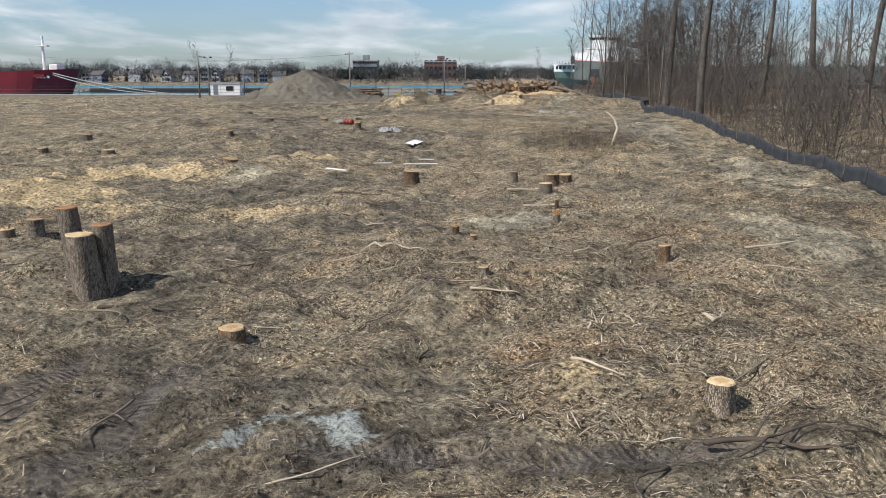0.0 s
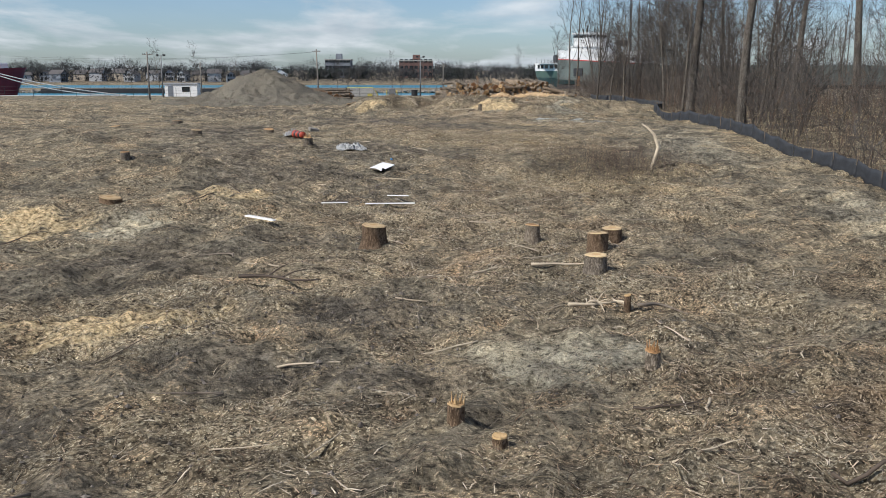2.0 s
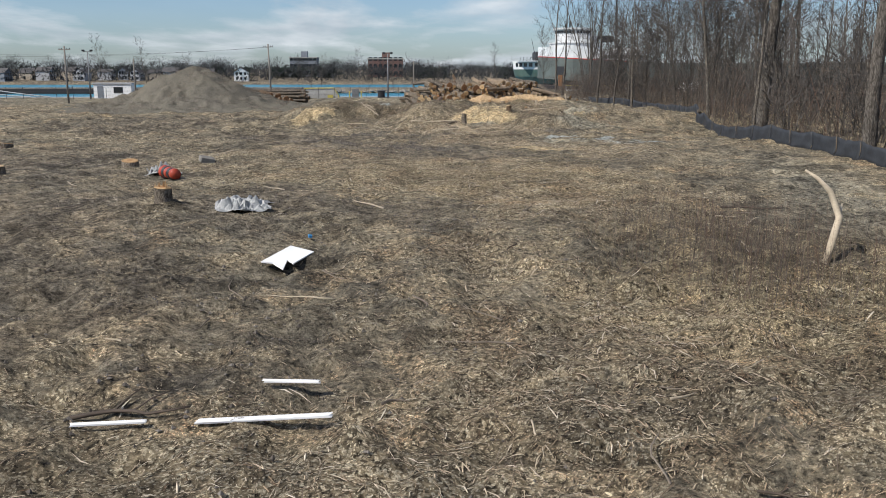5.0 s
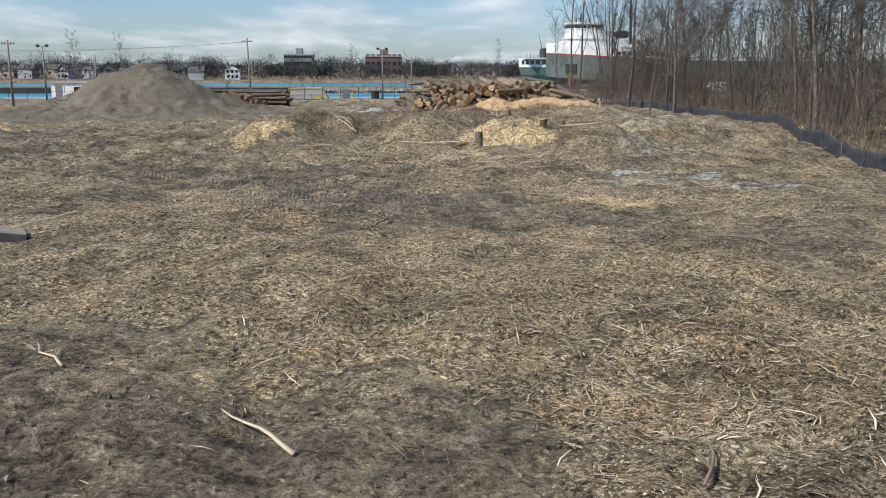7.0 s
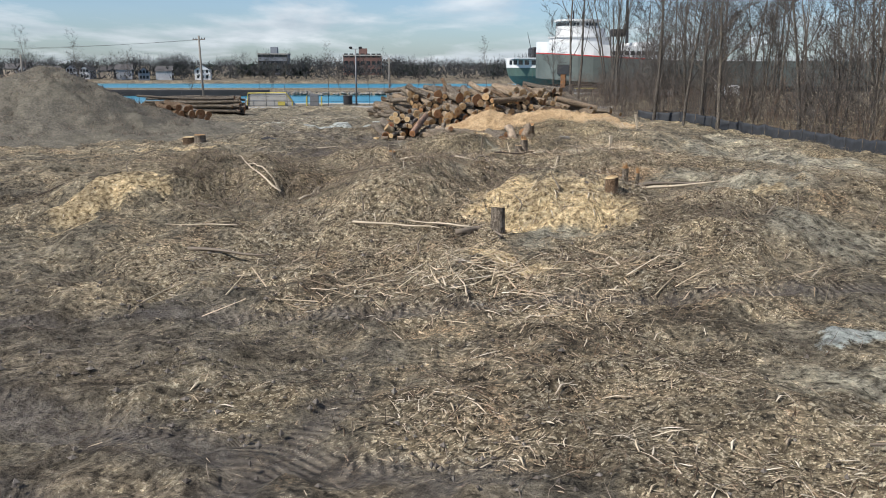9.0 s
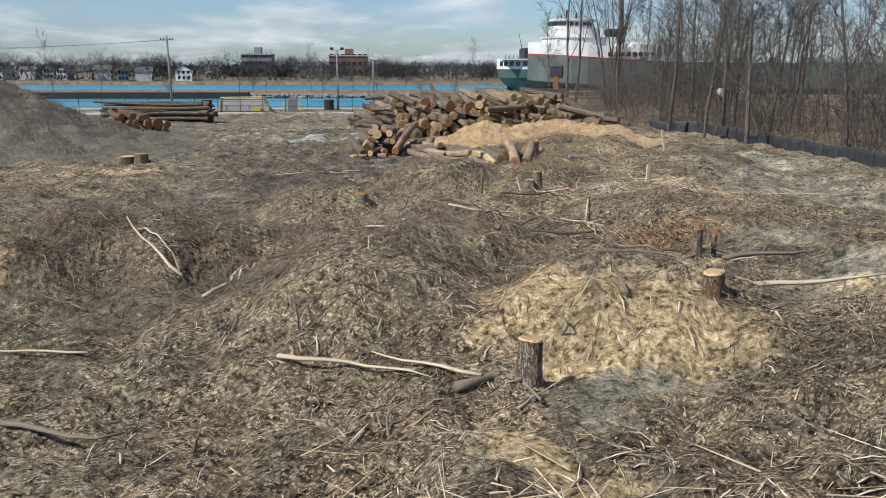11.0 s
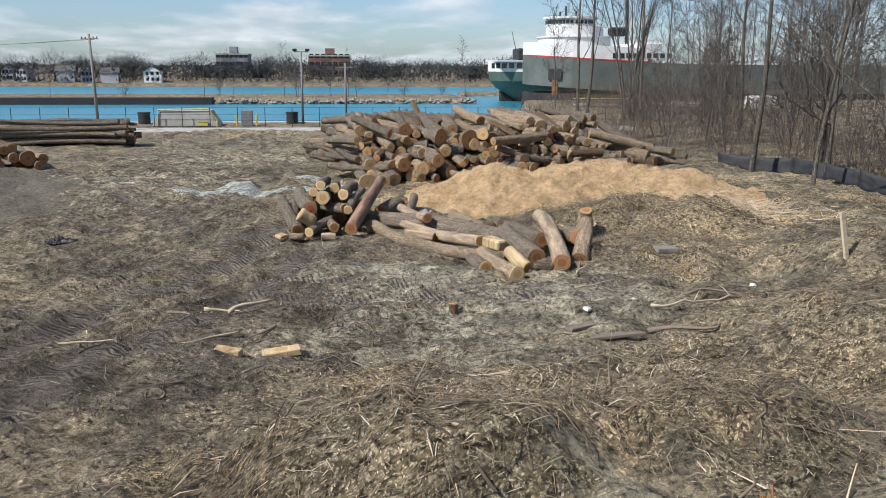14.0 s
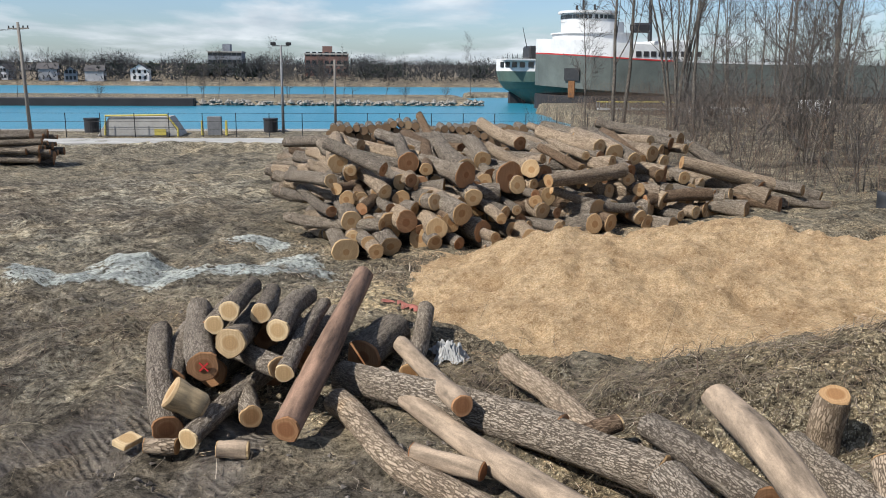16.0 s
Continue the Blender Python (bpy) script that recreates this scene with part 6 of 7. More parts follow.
def far_bank():
    # stones and bare trees on the spit across the channel
    rng = np.random.default_rng(29)
    rr = random.Random(29)
    v, f = [], []
    for k in range(900):
        x, y = rr.uniform(-150, 30), 261.5 + rr.uniform(-1.2, 2.2)
        s = rr.uniform(0.25, 0.7)
        z = WATER + 0.1 + rr.uniform(0, 0.7)
        o = len(v)
        for dx, dy, dz in ((1, 0, 0), (-1, 0, 0), (0, 1, 0), (0, -1, 0), (0, 0, 0.8), (0, 0, -0.8)):
            v.append((x + dx * s * rr.uniform(0.6, 1.2), y + dy * s * rr.uniform(0.6, 1.1), z + dz * s * rr.uniform(0.6, 1.1)))
        f += [(o + a, o + b, o + c) for a, b, c in ((0, 2, 4), (2, 1, 4), (1, 3, 4), (3, 0, 4), (2, 0, 5), (1, 2, 5), (3, 1, 5), (0, 3, 5))]
    tagged(new("bank_stones", mesh_of("bank_stones", v, f, M["rock"])), "grey boulders along the far bank", "stones", kind="stuff")
    w = part("quay_wall", boxed(-104, -20, 259, 261.6, -3, 0.1, bevel=0.1), M["hull_black"])
    tagged(w, "dark timber wharf wall on the far bank", "wharf", kind="structure")
    for x, y, k, s in [(-75, 305, 2, 0.95), (-62, 300, 3, 0.8), (-28, 305, 8, 0.62), (-24, 300, 5, 0.5), (-21, 303, 2, 0.66), (-9, 302, 2, 0.78), (-6, 300, 5, 0.6), (2, 303, 4, 0.7), (6, 300, 8, 0.66), (8, 304, 9, 0.6), (15, 302, 4, 0.6), (20, 306, 7, 0.6), (-46, 302, 7, 0.5), (29, 310, 7, 0.5), (-98, 305, 3, 0.8), (-88, 303, 2, 1.0), (37, 330, 2, 0.9)]:
        tree(k, x * 0.87, 276 + (y - 302) * 0.6, s * 0.85, rr.uniform(0, 360), "bare trees on the spit", -0.6)
    # far woods: crowns of fine sprays on short trunks
    crowns = 300
    cx = -280 + 520 * rng.random(crowns)
    cy = 408 + 80 * rng.random(crowns)
    hh = 6.5 + 4.6 * rng.random(crowns) + 4 * (fbm(cx / 40, 0 * cx, 5, 2) - 0.5)
    per = 140
    q = np.repeat(np.arange(crowns), per)
    n = len(q)
    d = rng.normal(0, 1, (n, 3)); d[:, 2] = np.abs(d[:, 2]) * 0.9 + 0.1
    d /= np.linalg.norm(d, axis=1, keepdims=True)
    reach = hh[q] * 0.42 * rng.random(n) ** 0.45
    zb = 0.35 * hh[q] * rng.random(n) ** 0.5
    gz = np.interp(cy[q], SHORE_Y, SHORE_Z)
    base = np.stack([cx[q] + d[:, 0] * reach, cy[q] + d[:, 1] * reach, gz + zb + hh[q] * 0.15 + d[:, 2] * reach * 1.05], 1)
    prisms("far_woods", base, d * (0.5 + 1.0 * rng.random((n, 1))), 0.045 + 0.06 * rng.random(n), M["far_wood"], "grey-brown leafless woods beyond the river", "woods")
    m = crowns
    prisms("far_trunks", np.stack([cx, cy, np.interp(cy, SHORE_Y, SHORE_Z) - 0.3], 1), np.stack([0 * cx, 0 * cx, hh * 0.6], 1), np.full(m, 0.25), M["far_wood"], "dark trunks of the far woods", "woods")
    n = 15000
    x = -280 + 520 * rng.random(n)
    y = 401 + 80 * rng.random(n) ** 1.5
    z = np.interp(y, SHORE_Y, SHORE_Z) + 0.2 + 4.6 * rng.random(n) ** 1.2
    d = rng.normal(0, 1, (n, 3)); d[:, 2] = np.abs(d[:, 2]) + 0.5
    prisms("far_scrub", np.stack([x, y, z], 1), d * 0.7, 0.16 + 0.2 * rng.random(n), M["far_wood"], "dim scrub under the far woods", "woods")
    n = 3500
    cx = np.array([-96, -80, -62, -56, -50, -38, -33, 18, 24, 30, -150, -190, 66, 70]) * 0.8
    pick = rng.integers(0, len(cx), n)
    x = cx[pick] + rng.normal(0, 2.4, n)
    y = 430 + rng.random(n) * 8
    z = 1.2 + 4.4 * rng.random(n) ** 0.9
    x = cx[pick] + (x - cx[pick]) * np.clip(1.25 - z / 10, 0.2, 1)
    d = rng.normal(0, 0.45, (n, 3))
    prisms("far_evergreens", np.stack([x, y, z], 1), d, 0.25 + 0.4 * rng.random(n), M["evergreen"], "dark evergreen trees on the far shore", "woods")


far_bank()


def house(x, y, w, h, wall, turn=0, roof=2.4):
    t = thing("house", pose(x, y, float(np.interp(y, SHORE_Y, SHORE_Z)), 0, 0, turn) @ Matrix.Diagonal((0.72, 0.72, 0.72, 1)), "far two-storey house with a gabled roof and pale trim", "house", "houses on the far shore")
    part("wall", boxed(-w / 2, w / 2, -4, 4, -0.5, h), M[wall], t)
    v = [(-w / 2 - 0.4, -4.4, h), (w / 2 + 0.4, -4.4, h), (w / 2 + 0.4, 4.4, h), (-w / 2 - 0.4, 4.4, h), (0, -4.4, h + roof), (0, 4.4, h + roof)]
    r = mesh_of("roof", v, [(0, 4, 5, 3), (1, 2, 5, 4), (0, 3, 2, 1), (2, 3, 5)], M["shingle"])
    under("roof", r, t)
    g = mesh_of("gable", [(-w / 2, -4.02, h), (w / 2, -4.02, h), (0, -4.02, h + roof * 0.9), (-w / 2, -3.9, h), (w / 2, -3.9, h), (0, -3.9, h + roof * 0.9)], [(0, 1, 2), (3, 5, 4), (0, 3, 4, 1), (1, 4, 5, 2), (2, 5, 3, 0)], M[wall])
    under("gable", g, t)
    for k in range(2):
        for j in (-1, 0, 1):
            part("window", boxed(j * w / 3.4 - 0.55, j * w / 3.4 + 0.55, -4.08, -3.98, 0.7 + k * 2.7, 2.2 + k * 2.7), M["glass"], t)


def town():
    rr = random.Random(41)
    x = -215.0
    while x < -88:
        w = rr.uniform(5, 8)
        house(x * 0.8, 406 + rr.uniform(-4, 10), w, rr.uniform(3.8, 5.0), rr.choice(("siding", "siding_grey", "siding_tan", "siding", "siding_grey")), rr.choice((0, 0, 90, 90, 90)) + rr.uniform(-15, 15), rr.uniform(1.8, 3.0))
        x += w + rr.uniform(1.5, 5)
    house(-61, 406, 8, 5, "white", 5, 2.6)
    for x0, x1, y, h, mat, word in ((-46, -33.5, 458, 10.5, "siding_grey", "far flat-roofed office block with window bands"), (-9.5, 7, 455, 10, "brick", "far brown brick mill building with a flat roof")):
        b = thing("building", pose((x0 + x1) / 2, y, 1.5), word, "building")
        w = (x1 - x0) / 2
        part("wall", boxed(-w, w, -7, 7, -1, h - 2), M[mat], b)
        part("parapet", boxed(-w - 0.3, w + 0.3, -7.3, 7.3, h - 2, h - 1.5), M["concrete"], b)
        part("roof_house", boxed(-w * 0.2, w * 0.25, -3, 3, h - 1.5, h + 1.2), M[mat], b)
        for k in range(3):
            for j in range(7):
                xx = -w + (j + 0.5) * 2 * w / 7
                part("window", boxed(xx - 0.8, xx + 0.8, -7.1, -6.9, 1 + 3.2 * k, 2.6 + 3.2 * k), M["glass"], b)


town()


# ---- ships ----
def loft(stations, material, name, parent, label=""):
    """A skin over rings of points, all with the same count."""
    v, f = [], []
    n = len(stations[0])
    for ring in stations:
        v += ring
    for i in range(len(stations) - 1):
        for k in range(n - 1):
            a = i * n + k
            f.append((a, a + 1, a + n + 1, a + n))
    return under(name, mesh_of(name, v, f, material), parent, label)


def hull_band(z0, z1, length, beam, bow, material, name, parent, label="", flare=0.0, sheer=0.0):
    """Part of a ship's side between two heights, the stem at x = 0, running to +x."""
    def plan(z, s):
        k = min(1.0, s / bow)
        half = beam / 2 * (1 - (1 - k) ** 2.4) ** 0.62
        rise = sheer * max(0.0, 1 - s / (bow * 3.0)) ** 2
        x = s + (-flare * (z - z0) / max(0.1, z1 - z0) * (1 - k) if flare else 0)
        return x, half, rise
    rings = []
    ss = [v for v in (0, 0.15, 0.5, 1.2, 2.5, 4.5, 7, 10, 14, 19, 26, 36, 60) if v < length] + [length]
    for s in ss:
        r = []
        for z in (z0, (z0 + z1) / 2, z1):
            x, half, rise = plan(z, s)
            r.append((x, -half, z + rise))
        for z in (z1, (z0 + z1) / 2, z0):
            x, half, rise = plan(z, s)
            r.append((x, half, z + rise))
        rings.append(r)
    return loft(rings, material, name, parent, label)


def ring_wall(bm_, cx, cy, rx, ry, z0, z1, n=28, power=2.4):
    """An upright drum of rounded plan with a lid."""
    lo, hi = [], []
    for k in range(n):
        a = 2 * math.pi * k / n
        c, s = math.cos(a), math.sin(a)
        x = cx + rx * math.copysign(abs(c) ** (2 / power), c)
        y = cy + ry * math.copysign(abs(s) ** (2 / power), s)
        lo.append(bm_.verts.new((x, y, z0))); hi.append(bm_.verts.new((x, y, z1)))
    for k in range(n):
        bm_.faces.new((lo[k], lo[(k + 1) % n], hi[(k + 1) % n], hi[k]))
    bm_.faces.new(hi); bm_.faces.new(list(reversed(lo)))
    return bm_


def freighter():
    s = thing("freighter", pose(38.0, 255.5, 0, 0, 0, 0), "long grey-green lake freighter with a white rounded bow house", "ship")
    hull_band(-3, 1.2, 190, 21, 13, M["hull_black"], "lower_hull", s, "black lower hull")
    hull_band(1.2, 6.4, 190, 21, 13, M["hull_green"], "side", s, "grey-green hull side", sheer=1.5)
    hull_band(6.4, 6.62, 21, 21.1, 13, M["red_line"], "stripe", s, "red line", sheer=1.5)
    hull_band(6.6, 8.9, 20.5, 21, 13, M["ship_white"], "forecastle", s, "white forecastle bulwark", sheer=1.5)
    part("deck", boxed(15, 190, -10, 10, 5.6, 6.2), M["rust"], s)
    part("forecastle_deck", ring_wall(bmesh.new(), 11, 0, 9.5, 8.5, 7.5, 9.2), M["ship_white"], s)
    part("lower_house", ring_wall(bmesh.new(), 9.6, 0, 6.6, 6.6, 9.2, 11.2), M["ship_white"], s)
    part("upper_house", ring_wall(bmesh.new(), 9.6, 0, 5.2, 5.2, 11.2, 13.2), M["ship_white"], s)
    part("gallery", ring_wall(bmesh.new(), 9.6, 0, 6.9, 6.9, 11.2, 11.4), M["ship_white"], s)
    part("bridge", ring_wall(bmesh.new(), 8.8, 0, 4.5, 4.5, 13.2, 14.6), M["ship_white"], s)
    part("bridge_roof", ring_wall(bmesh.new(), 8.8, 0, 5.0, 5.0, 14.6, 15.0), M["ship_white"], s)
    for k in range(17):
        a = math.pi + radians(-8 + k * 9)
        w = under("window", mesh_of("window", *(lambda v, f: (v, f))([(-0.26, -0.04, -0.32), (0.26, -0.04, -0.32), (0.26, -0.04, 0.32), (-0.26, -0.04, 0.32), (-0.26, 0.04, -0.32), (0.26, 0.04, -0.32), (0.26, 0.04, 0.32), (-0.26, 0.04, 0.32)],
                  [(0, 1, 2, 3), (4, 7, 6, 5), (0, 4, 5, 1), (1, 5, 6, 2), (2, 6, 7, 3), (3, 7, 4, 0)]), M["glass"]), s)
        x, y = 4.54 * math.copysign(abs(math.cos(a)) ** (2 / 2.4), math.cos(a)), 4.54 * math.copysign(abs(math.sin(a)) ** (2 / 2.4), math.sin(a))
        w.matrix_basis = pose(8.8 + x, y, 14.0, 0, 0, math.degrees(a) + 90)
    for w_, z0, z1, mat, word in ((1.3, 3.6, 5.6, "dark_metal", "dark anchor recess"), (0.55, 0.9, 4.2, "rust", "rust streaks below the anchor recess")):
        ob = part("anchor_recess", boxed(-w_, w_, -0.10 if mat == "rust" else -0.16, 0.3, z0, z1), M[mat], s, word)
        ob.matrix_basis = pose(4.3, -7.85, 0, 0, 0, -37)
    for k in range(9):
        part("letter_bar", boxed(14.0 + k * 1.25, 14.85 + k * 1.25, -10.62, -10.45, 7.5, 8.35), M["dark_metal"], s)
    for x, z, h in ((7.9, 15.0, 2.0), (9.9, 15.0, 1.2), (6.8, 15.0, 1.0)):
        part("antenna", boxed(x - 0.15, x + 0.15, -0.15, 0.15, z, z + h), M["dark_metal"], s)
    v, f = [], []
    tube([Vector((20, 0, 6)), Vector((19.5, 0, 24))], [0.4, 0.22], 8, v, f)
    under("mast", mesh_of("mast", v, f, M["dark_metal"]), s)
    part("crane", boxed(14.6, 17.8, -6.5, -4.5, 11.4, 13.0, bevel=0.4), M["dark_metal"], s, "dark deck machinery")
    part("after_house", boxed(19.5, 24, -8, 8, 6, 10.2, bevel=0.2), M["ship_white"], s)
    v, f = [], []
    tube([Vector((2.2, -2, 8.8)), Vector((2.2, -2, 10.4))], [0.1, 0.1], 6, v, f)
    under("vent", mesh_of("vent", v, f, M["ship_white"]), s)
    b_ = bmesh.new(); bmesh.ops.create_icosphere(b_, subdivisions=2, radius=0.75, matrix=Matrix.Translation((4.4, -3, 11.0)))
    part("radar_dome", b_, M["ship_white"], s)
    for k in range(30):
        part("rail_post", boxed(26 + k * 5, 26.1 + k * 5, -9.9, -9.8, 6.2, 7.3), M["dark_metal"], s)


def green_stern():
    s = thing("ship", pose(34.4, 274.5, 0), "moored ship with rounded green stern and white deck house", "ship")
    rings = []
    for z, x0 in ((-1.4, 6.5), (0.2, 4.0), (1.6, 1.6), (3.0, 0.5), (4.9, 0.0)):
        rings.append([(x0 + 9 * (1 - math.cos(a)) * 1.0, -7.5 * math.sin(a) * min(1, 0.55 + 0.09 * (z + 1.4)), z) for a in [math.pi / 2 * k / 10 for k in range(11)]] + [(60, -7.5, z)])
    loft(rings, M["stern_green"], "hull", s)
    loft([[(0.0 + 9 * (1 - math.cos(a)), -7.5 * math.sin(a), z) for a in [math.pi / 2 * k / 10 for k in range(11)]] + [(60, -7.5, z)] for z in (4.9, 6.9)], M["ship_white"], "gallery_wall", s)
    part("gallery_roof", boxed(0.6, 40, -7.4, 7, 6.9, 7.2), M["ship_white"], s)
    for k in range(7):
        a = radians(22 + k * 11)
        x, y = 9 * (1 - math.cos(a)), -7.5 * math.sin(a)
        ob = part("window", boxed(-0.5, 0.5, -0.08, 0.08, 5.6, 6.6), M["glass"], s)
        ob.matrix_basis = pose(x, y - 0.03, 0, 0, 0, -math.degrees(math.atan2(7.5 * math.cos(a), 9 * math.sin(a))))
    part("rudder", boxed(2.5, 6, -0.6, 0.6, -3.0, 1.0, bevel=0.2), M["hull_black"], s)
    part("deck_gear", boxed(5.5, 9, -4, 2, 7.2, 9.6, bevel=0.3), M["dark_metal"], s)
    v, f = [], []
    tube([Vector((6.0, -2, 7.2)), Vector((4.6, -2, 13.0))], [0.10, 0.05], 6, v, f)
    under("flag_staff", mesh_of("flag_staff", v, f, M["dark_metal"]), s)
    for k in range(10):
        part("rail_post", boxed(0.8 + k * 0.9, 0.88 + k * 0.9, -7.3, -7.2, 7.2, 8.1), M["dark_metal"], s)


def red_ship():
    s = thing("ship", pose(-90, 212, 0, 0, 0, 180), "moored ship with dark red bow and white mast", "ship")
    hull_band(-3, 4.4, 150, 14, 15, M["hull_red"], "hull", s, "dark red hull", flare=3.2, sheer=1.2)
    part("deck", boxed(3, 150, -6, 6, 3.6, 4.3), M["hull_red"], s)
    v, f = [], []
    tube([Vector((5.5, 0, 4)), Vector((5.5, 0, 13.2))], [0.42, 0.25], 8, v, f)
    under("mast", mesh_of("mast", v, f, M["white"]), s, "white mast")
    part("mast_platform", boxed(4.2, 6.8, -0.8, 0.8, 10.8, 11.1), M["white"], s)
    part("windlass_house", boxed(1.5, 3.6, -2, 2, 4.6, 6.6, bevel=0.2), M["white"], s)
    for k in range(8):
        part("letter_bar", boxed(2.2 + k * 0.8, 2.8 + k * 0.8, 5.2 + 0.12 * k, 5.4 + 0.12 * k, 3.4, 3.95), M["white"], s)
    cable((-91, 206, 4.6), (-55, 181, 0.4), 0.6, 0.10, "mooring_rope", "long pale mooring rope from the red ship", "rope", "plastic_sheet")
    cable((-91, 206, 4.2), (-58, 181, 0.4), 0.9, 0.10, "mooring_rope", "long pale mooring rope from the red ship", "rope", "plastic_sheet")


freighter()
green_stern()
red_ship()


# ---- branches, boards and litter on the cleared ground ----
def branch_mesh(seed, material, side=3, fork=True):
    """A crooked stick about 1 m long, lying along x."""
    rng = random.Random(seed)
    v, f = [], []
    p, d = Vector((-0.5, 0, 0.02)), Vector((1, 0, 0))
    path = [p.copy()]
    for i in range(6):
        d = (d + Vector((0, rng.gauss(0, 0.42) - 0.25 * d.y, rng.gauss(0, 0.10)))).normalized()
        p = p + d / 6
        p.z = max(p.z, 0.015)
        path.append(p.copy())
    tube(path, [0.03 * (1 - 0.11 * i) for i in range(7)], 6, v, f)
    if fork:
        for k in range(side):
            a = path[rng.randrange(2, 6)]
            e = a + Vector((rng.uniform(0.1, 0.35), rng.choice((-1, 1)) * rng.uniform(0.12, 0.3), rng.uniform(0.0, 0.14)))
            m = a.lerp(e, 0.5) + Vector((0, rng.uniform(-0.03, 0.03), 0.02))
            tube([a, m, e], [0.014, 0.010, 0.005], 4, v, f)
    return mesh_of("branch", v, f, material, True)


M["stick_pale"] = plain("debarked_wood", (0.50, 0.42, 0.31), 0.85, scale=6, spread=0.35, bump=0.3, stretch=(0.15, 1, 1))
M["stick_grey"] = plain("grey_branch_bark", (0.20, 0.165, 0.13), 0.95, scale=6, spread=0.4, bump=0.4, stretch=(0.15, 1, 1))
M["stick_dark"] = plain("dark_branch_bark", (0.085, 0.065, 0.05), 0.95, scale=6, spread=0.4, bump=0.4, stretch=(0.15, 1, 1))
BRANCH = [branch_mesh(200 + k, M[("stick_pale", "stick_grey", "stick_dark")[k % 3]], side=k % 4, fork=k % 2 == 0 or k > 5) for k in range(12)]
BR_WORDS = ("pale debarked branch lying on the soil", "grey-brown broken branch lying on the soil", "dark crooked branch lying on the soil")


def branch(x, y, length, turn, kind, thick=1.0, rise=0.0, name="branch", label=""):
    ob = new(name, BRANCH[kind])
    dx, dy = math.cos(radians(turn)) * length / 2, math.sin(radians(turn)) * length / 2
    slope = math.degrees(math.atan2(top(x + dx, y + dy) - top(x - dx, y - dy), length))
    ob.matrix_basis = pose(x, y, max(top(x, y), (top(x + dx, y + dy) + top(x - dx, y - dy)) / 2) + 0.02, 0, -slope - rise, turn) @ Matrix.Diagonal((length, min(length, 1.6) * thick * 0.8, thick * 0.9, 1))
    return tagged(ob, label or BR_WORDS[kind % 3], "branch", "branches on the ground")


# the branches that stand out: x, y, length, turn, kind, thickness
for row in [(9.2, 23.5, 1.6, -20, 0, 1.2), (8.4, 20.6, 1.2, -10, 3, 1.0), (3.7, 16.2, 0.7, 80, 0, 1.0), (5.3, 16.3, 0.8, 70, 3, 1.6), (5.5, 16.0, 0.8, 20, 6, 1.4), (1.0, 17.1, 0.9, -8, 9, 1.2), (-2.4, 18.6, 1.5, 100, 1, 0.8),
            (-6.6, 16.5, 1.5, -40, 1, 1.0), (-6.0, 17.6, 2.4, 12, 2, 1.2), (0.9, 12.5, 0.5, 25, 4, 1.4), (-0.4, 15.0, 0.7, 85, 5, 0.9), (2.4, 13.4, 1.0, -60, 3, 1.3), (-4.8, 11.8, 0.6, 0, 1, 1.1), (0.5, 10.6, 0.4, -10, 7, 1.6),
            (4.4, 10.7, 2.0, 8, 2, 1.5), (-3.2, 33.2, 2.0, 12, 2, 1.6), (3.4, 31.1, 1.0, -25, 0, 1.6), (4.3, 31.4, 0.8, 80, 3, 2.0), (4.9, 30.9, 1.2, 0, 1, 1.7), (0.2, 33.4, 0.9, 30, 0, 1.4), (1.6, 34.2, 0.9, 5, 6, 1.2), (-2.9, 44.8, 1.7, 20, 2, 1.2), (3.2, 34.2, 1.3, 0, 9, 1.5),
            (-5.2, 36.0, 1.6, -30, 1, 1.2), (5.5, 89.3, 1.9, 55, 0, 1.6), (5.0, 90.4, 1.8, 120, 3, 1.3), (6.8, 91.2, 2.2, 10, 2, 1.6), (4.0, 93.4, 1.6, 60, 1, 1.2), (2.9, 89.2, 1.6, -25, 1, 1.4), (8.2, 88.4, 2.2, -28, 1, 1.2), (9.0, 90.2, 1.4, 30, 2, 1.2), (8.0, 92.6, 1.2, 110, 0, 1.3),
            (0.9, 87.0, 1.9, 62, 0, 1.2), (-0.6, 88.4, 2.0, 120, 3, 1.0), (10.2, 88.8, 2.2, 38, 4, 2.0), (5.4, 91.8, 1.6, -30, 6, 1.2), (9.0, 84.2, 1.8, -35, 0, 1.6), (2.6, 83.4, 1.8, -20, 9, 1.2), (-0.6, 82.8, 1.8, 6, 4, 1.5), (4.4, 82.4, 1.2, -15, 1, 2.4),
            (2.6, 109.0, 1.1, 15, 3, 2.0), (1.9, 109.0, 0.7, 0, 9, 1.6), (1.2, 108.2, 1.2, -60, 1, 1.2), (10.8, 107.0, 1.4, 10, 4, 2.0), (12.4, 109.0, 1.6, 12, 1, 1.4), (8.4, 66.0, 1.6, -40, 1, 1.1), (10.8, 57.5, 1.8, 5, 2, 1.4), (10.6, 56.3, 1.4, -30, 1, 1.0), (9.8, 55.2, 1.2, 60, 9, 1.2)]:
    branch(*row)


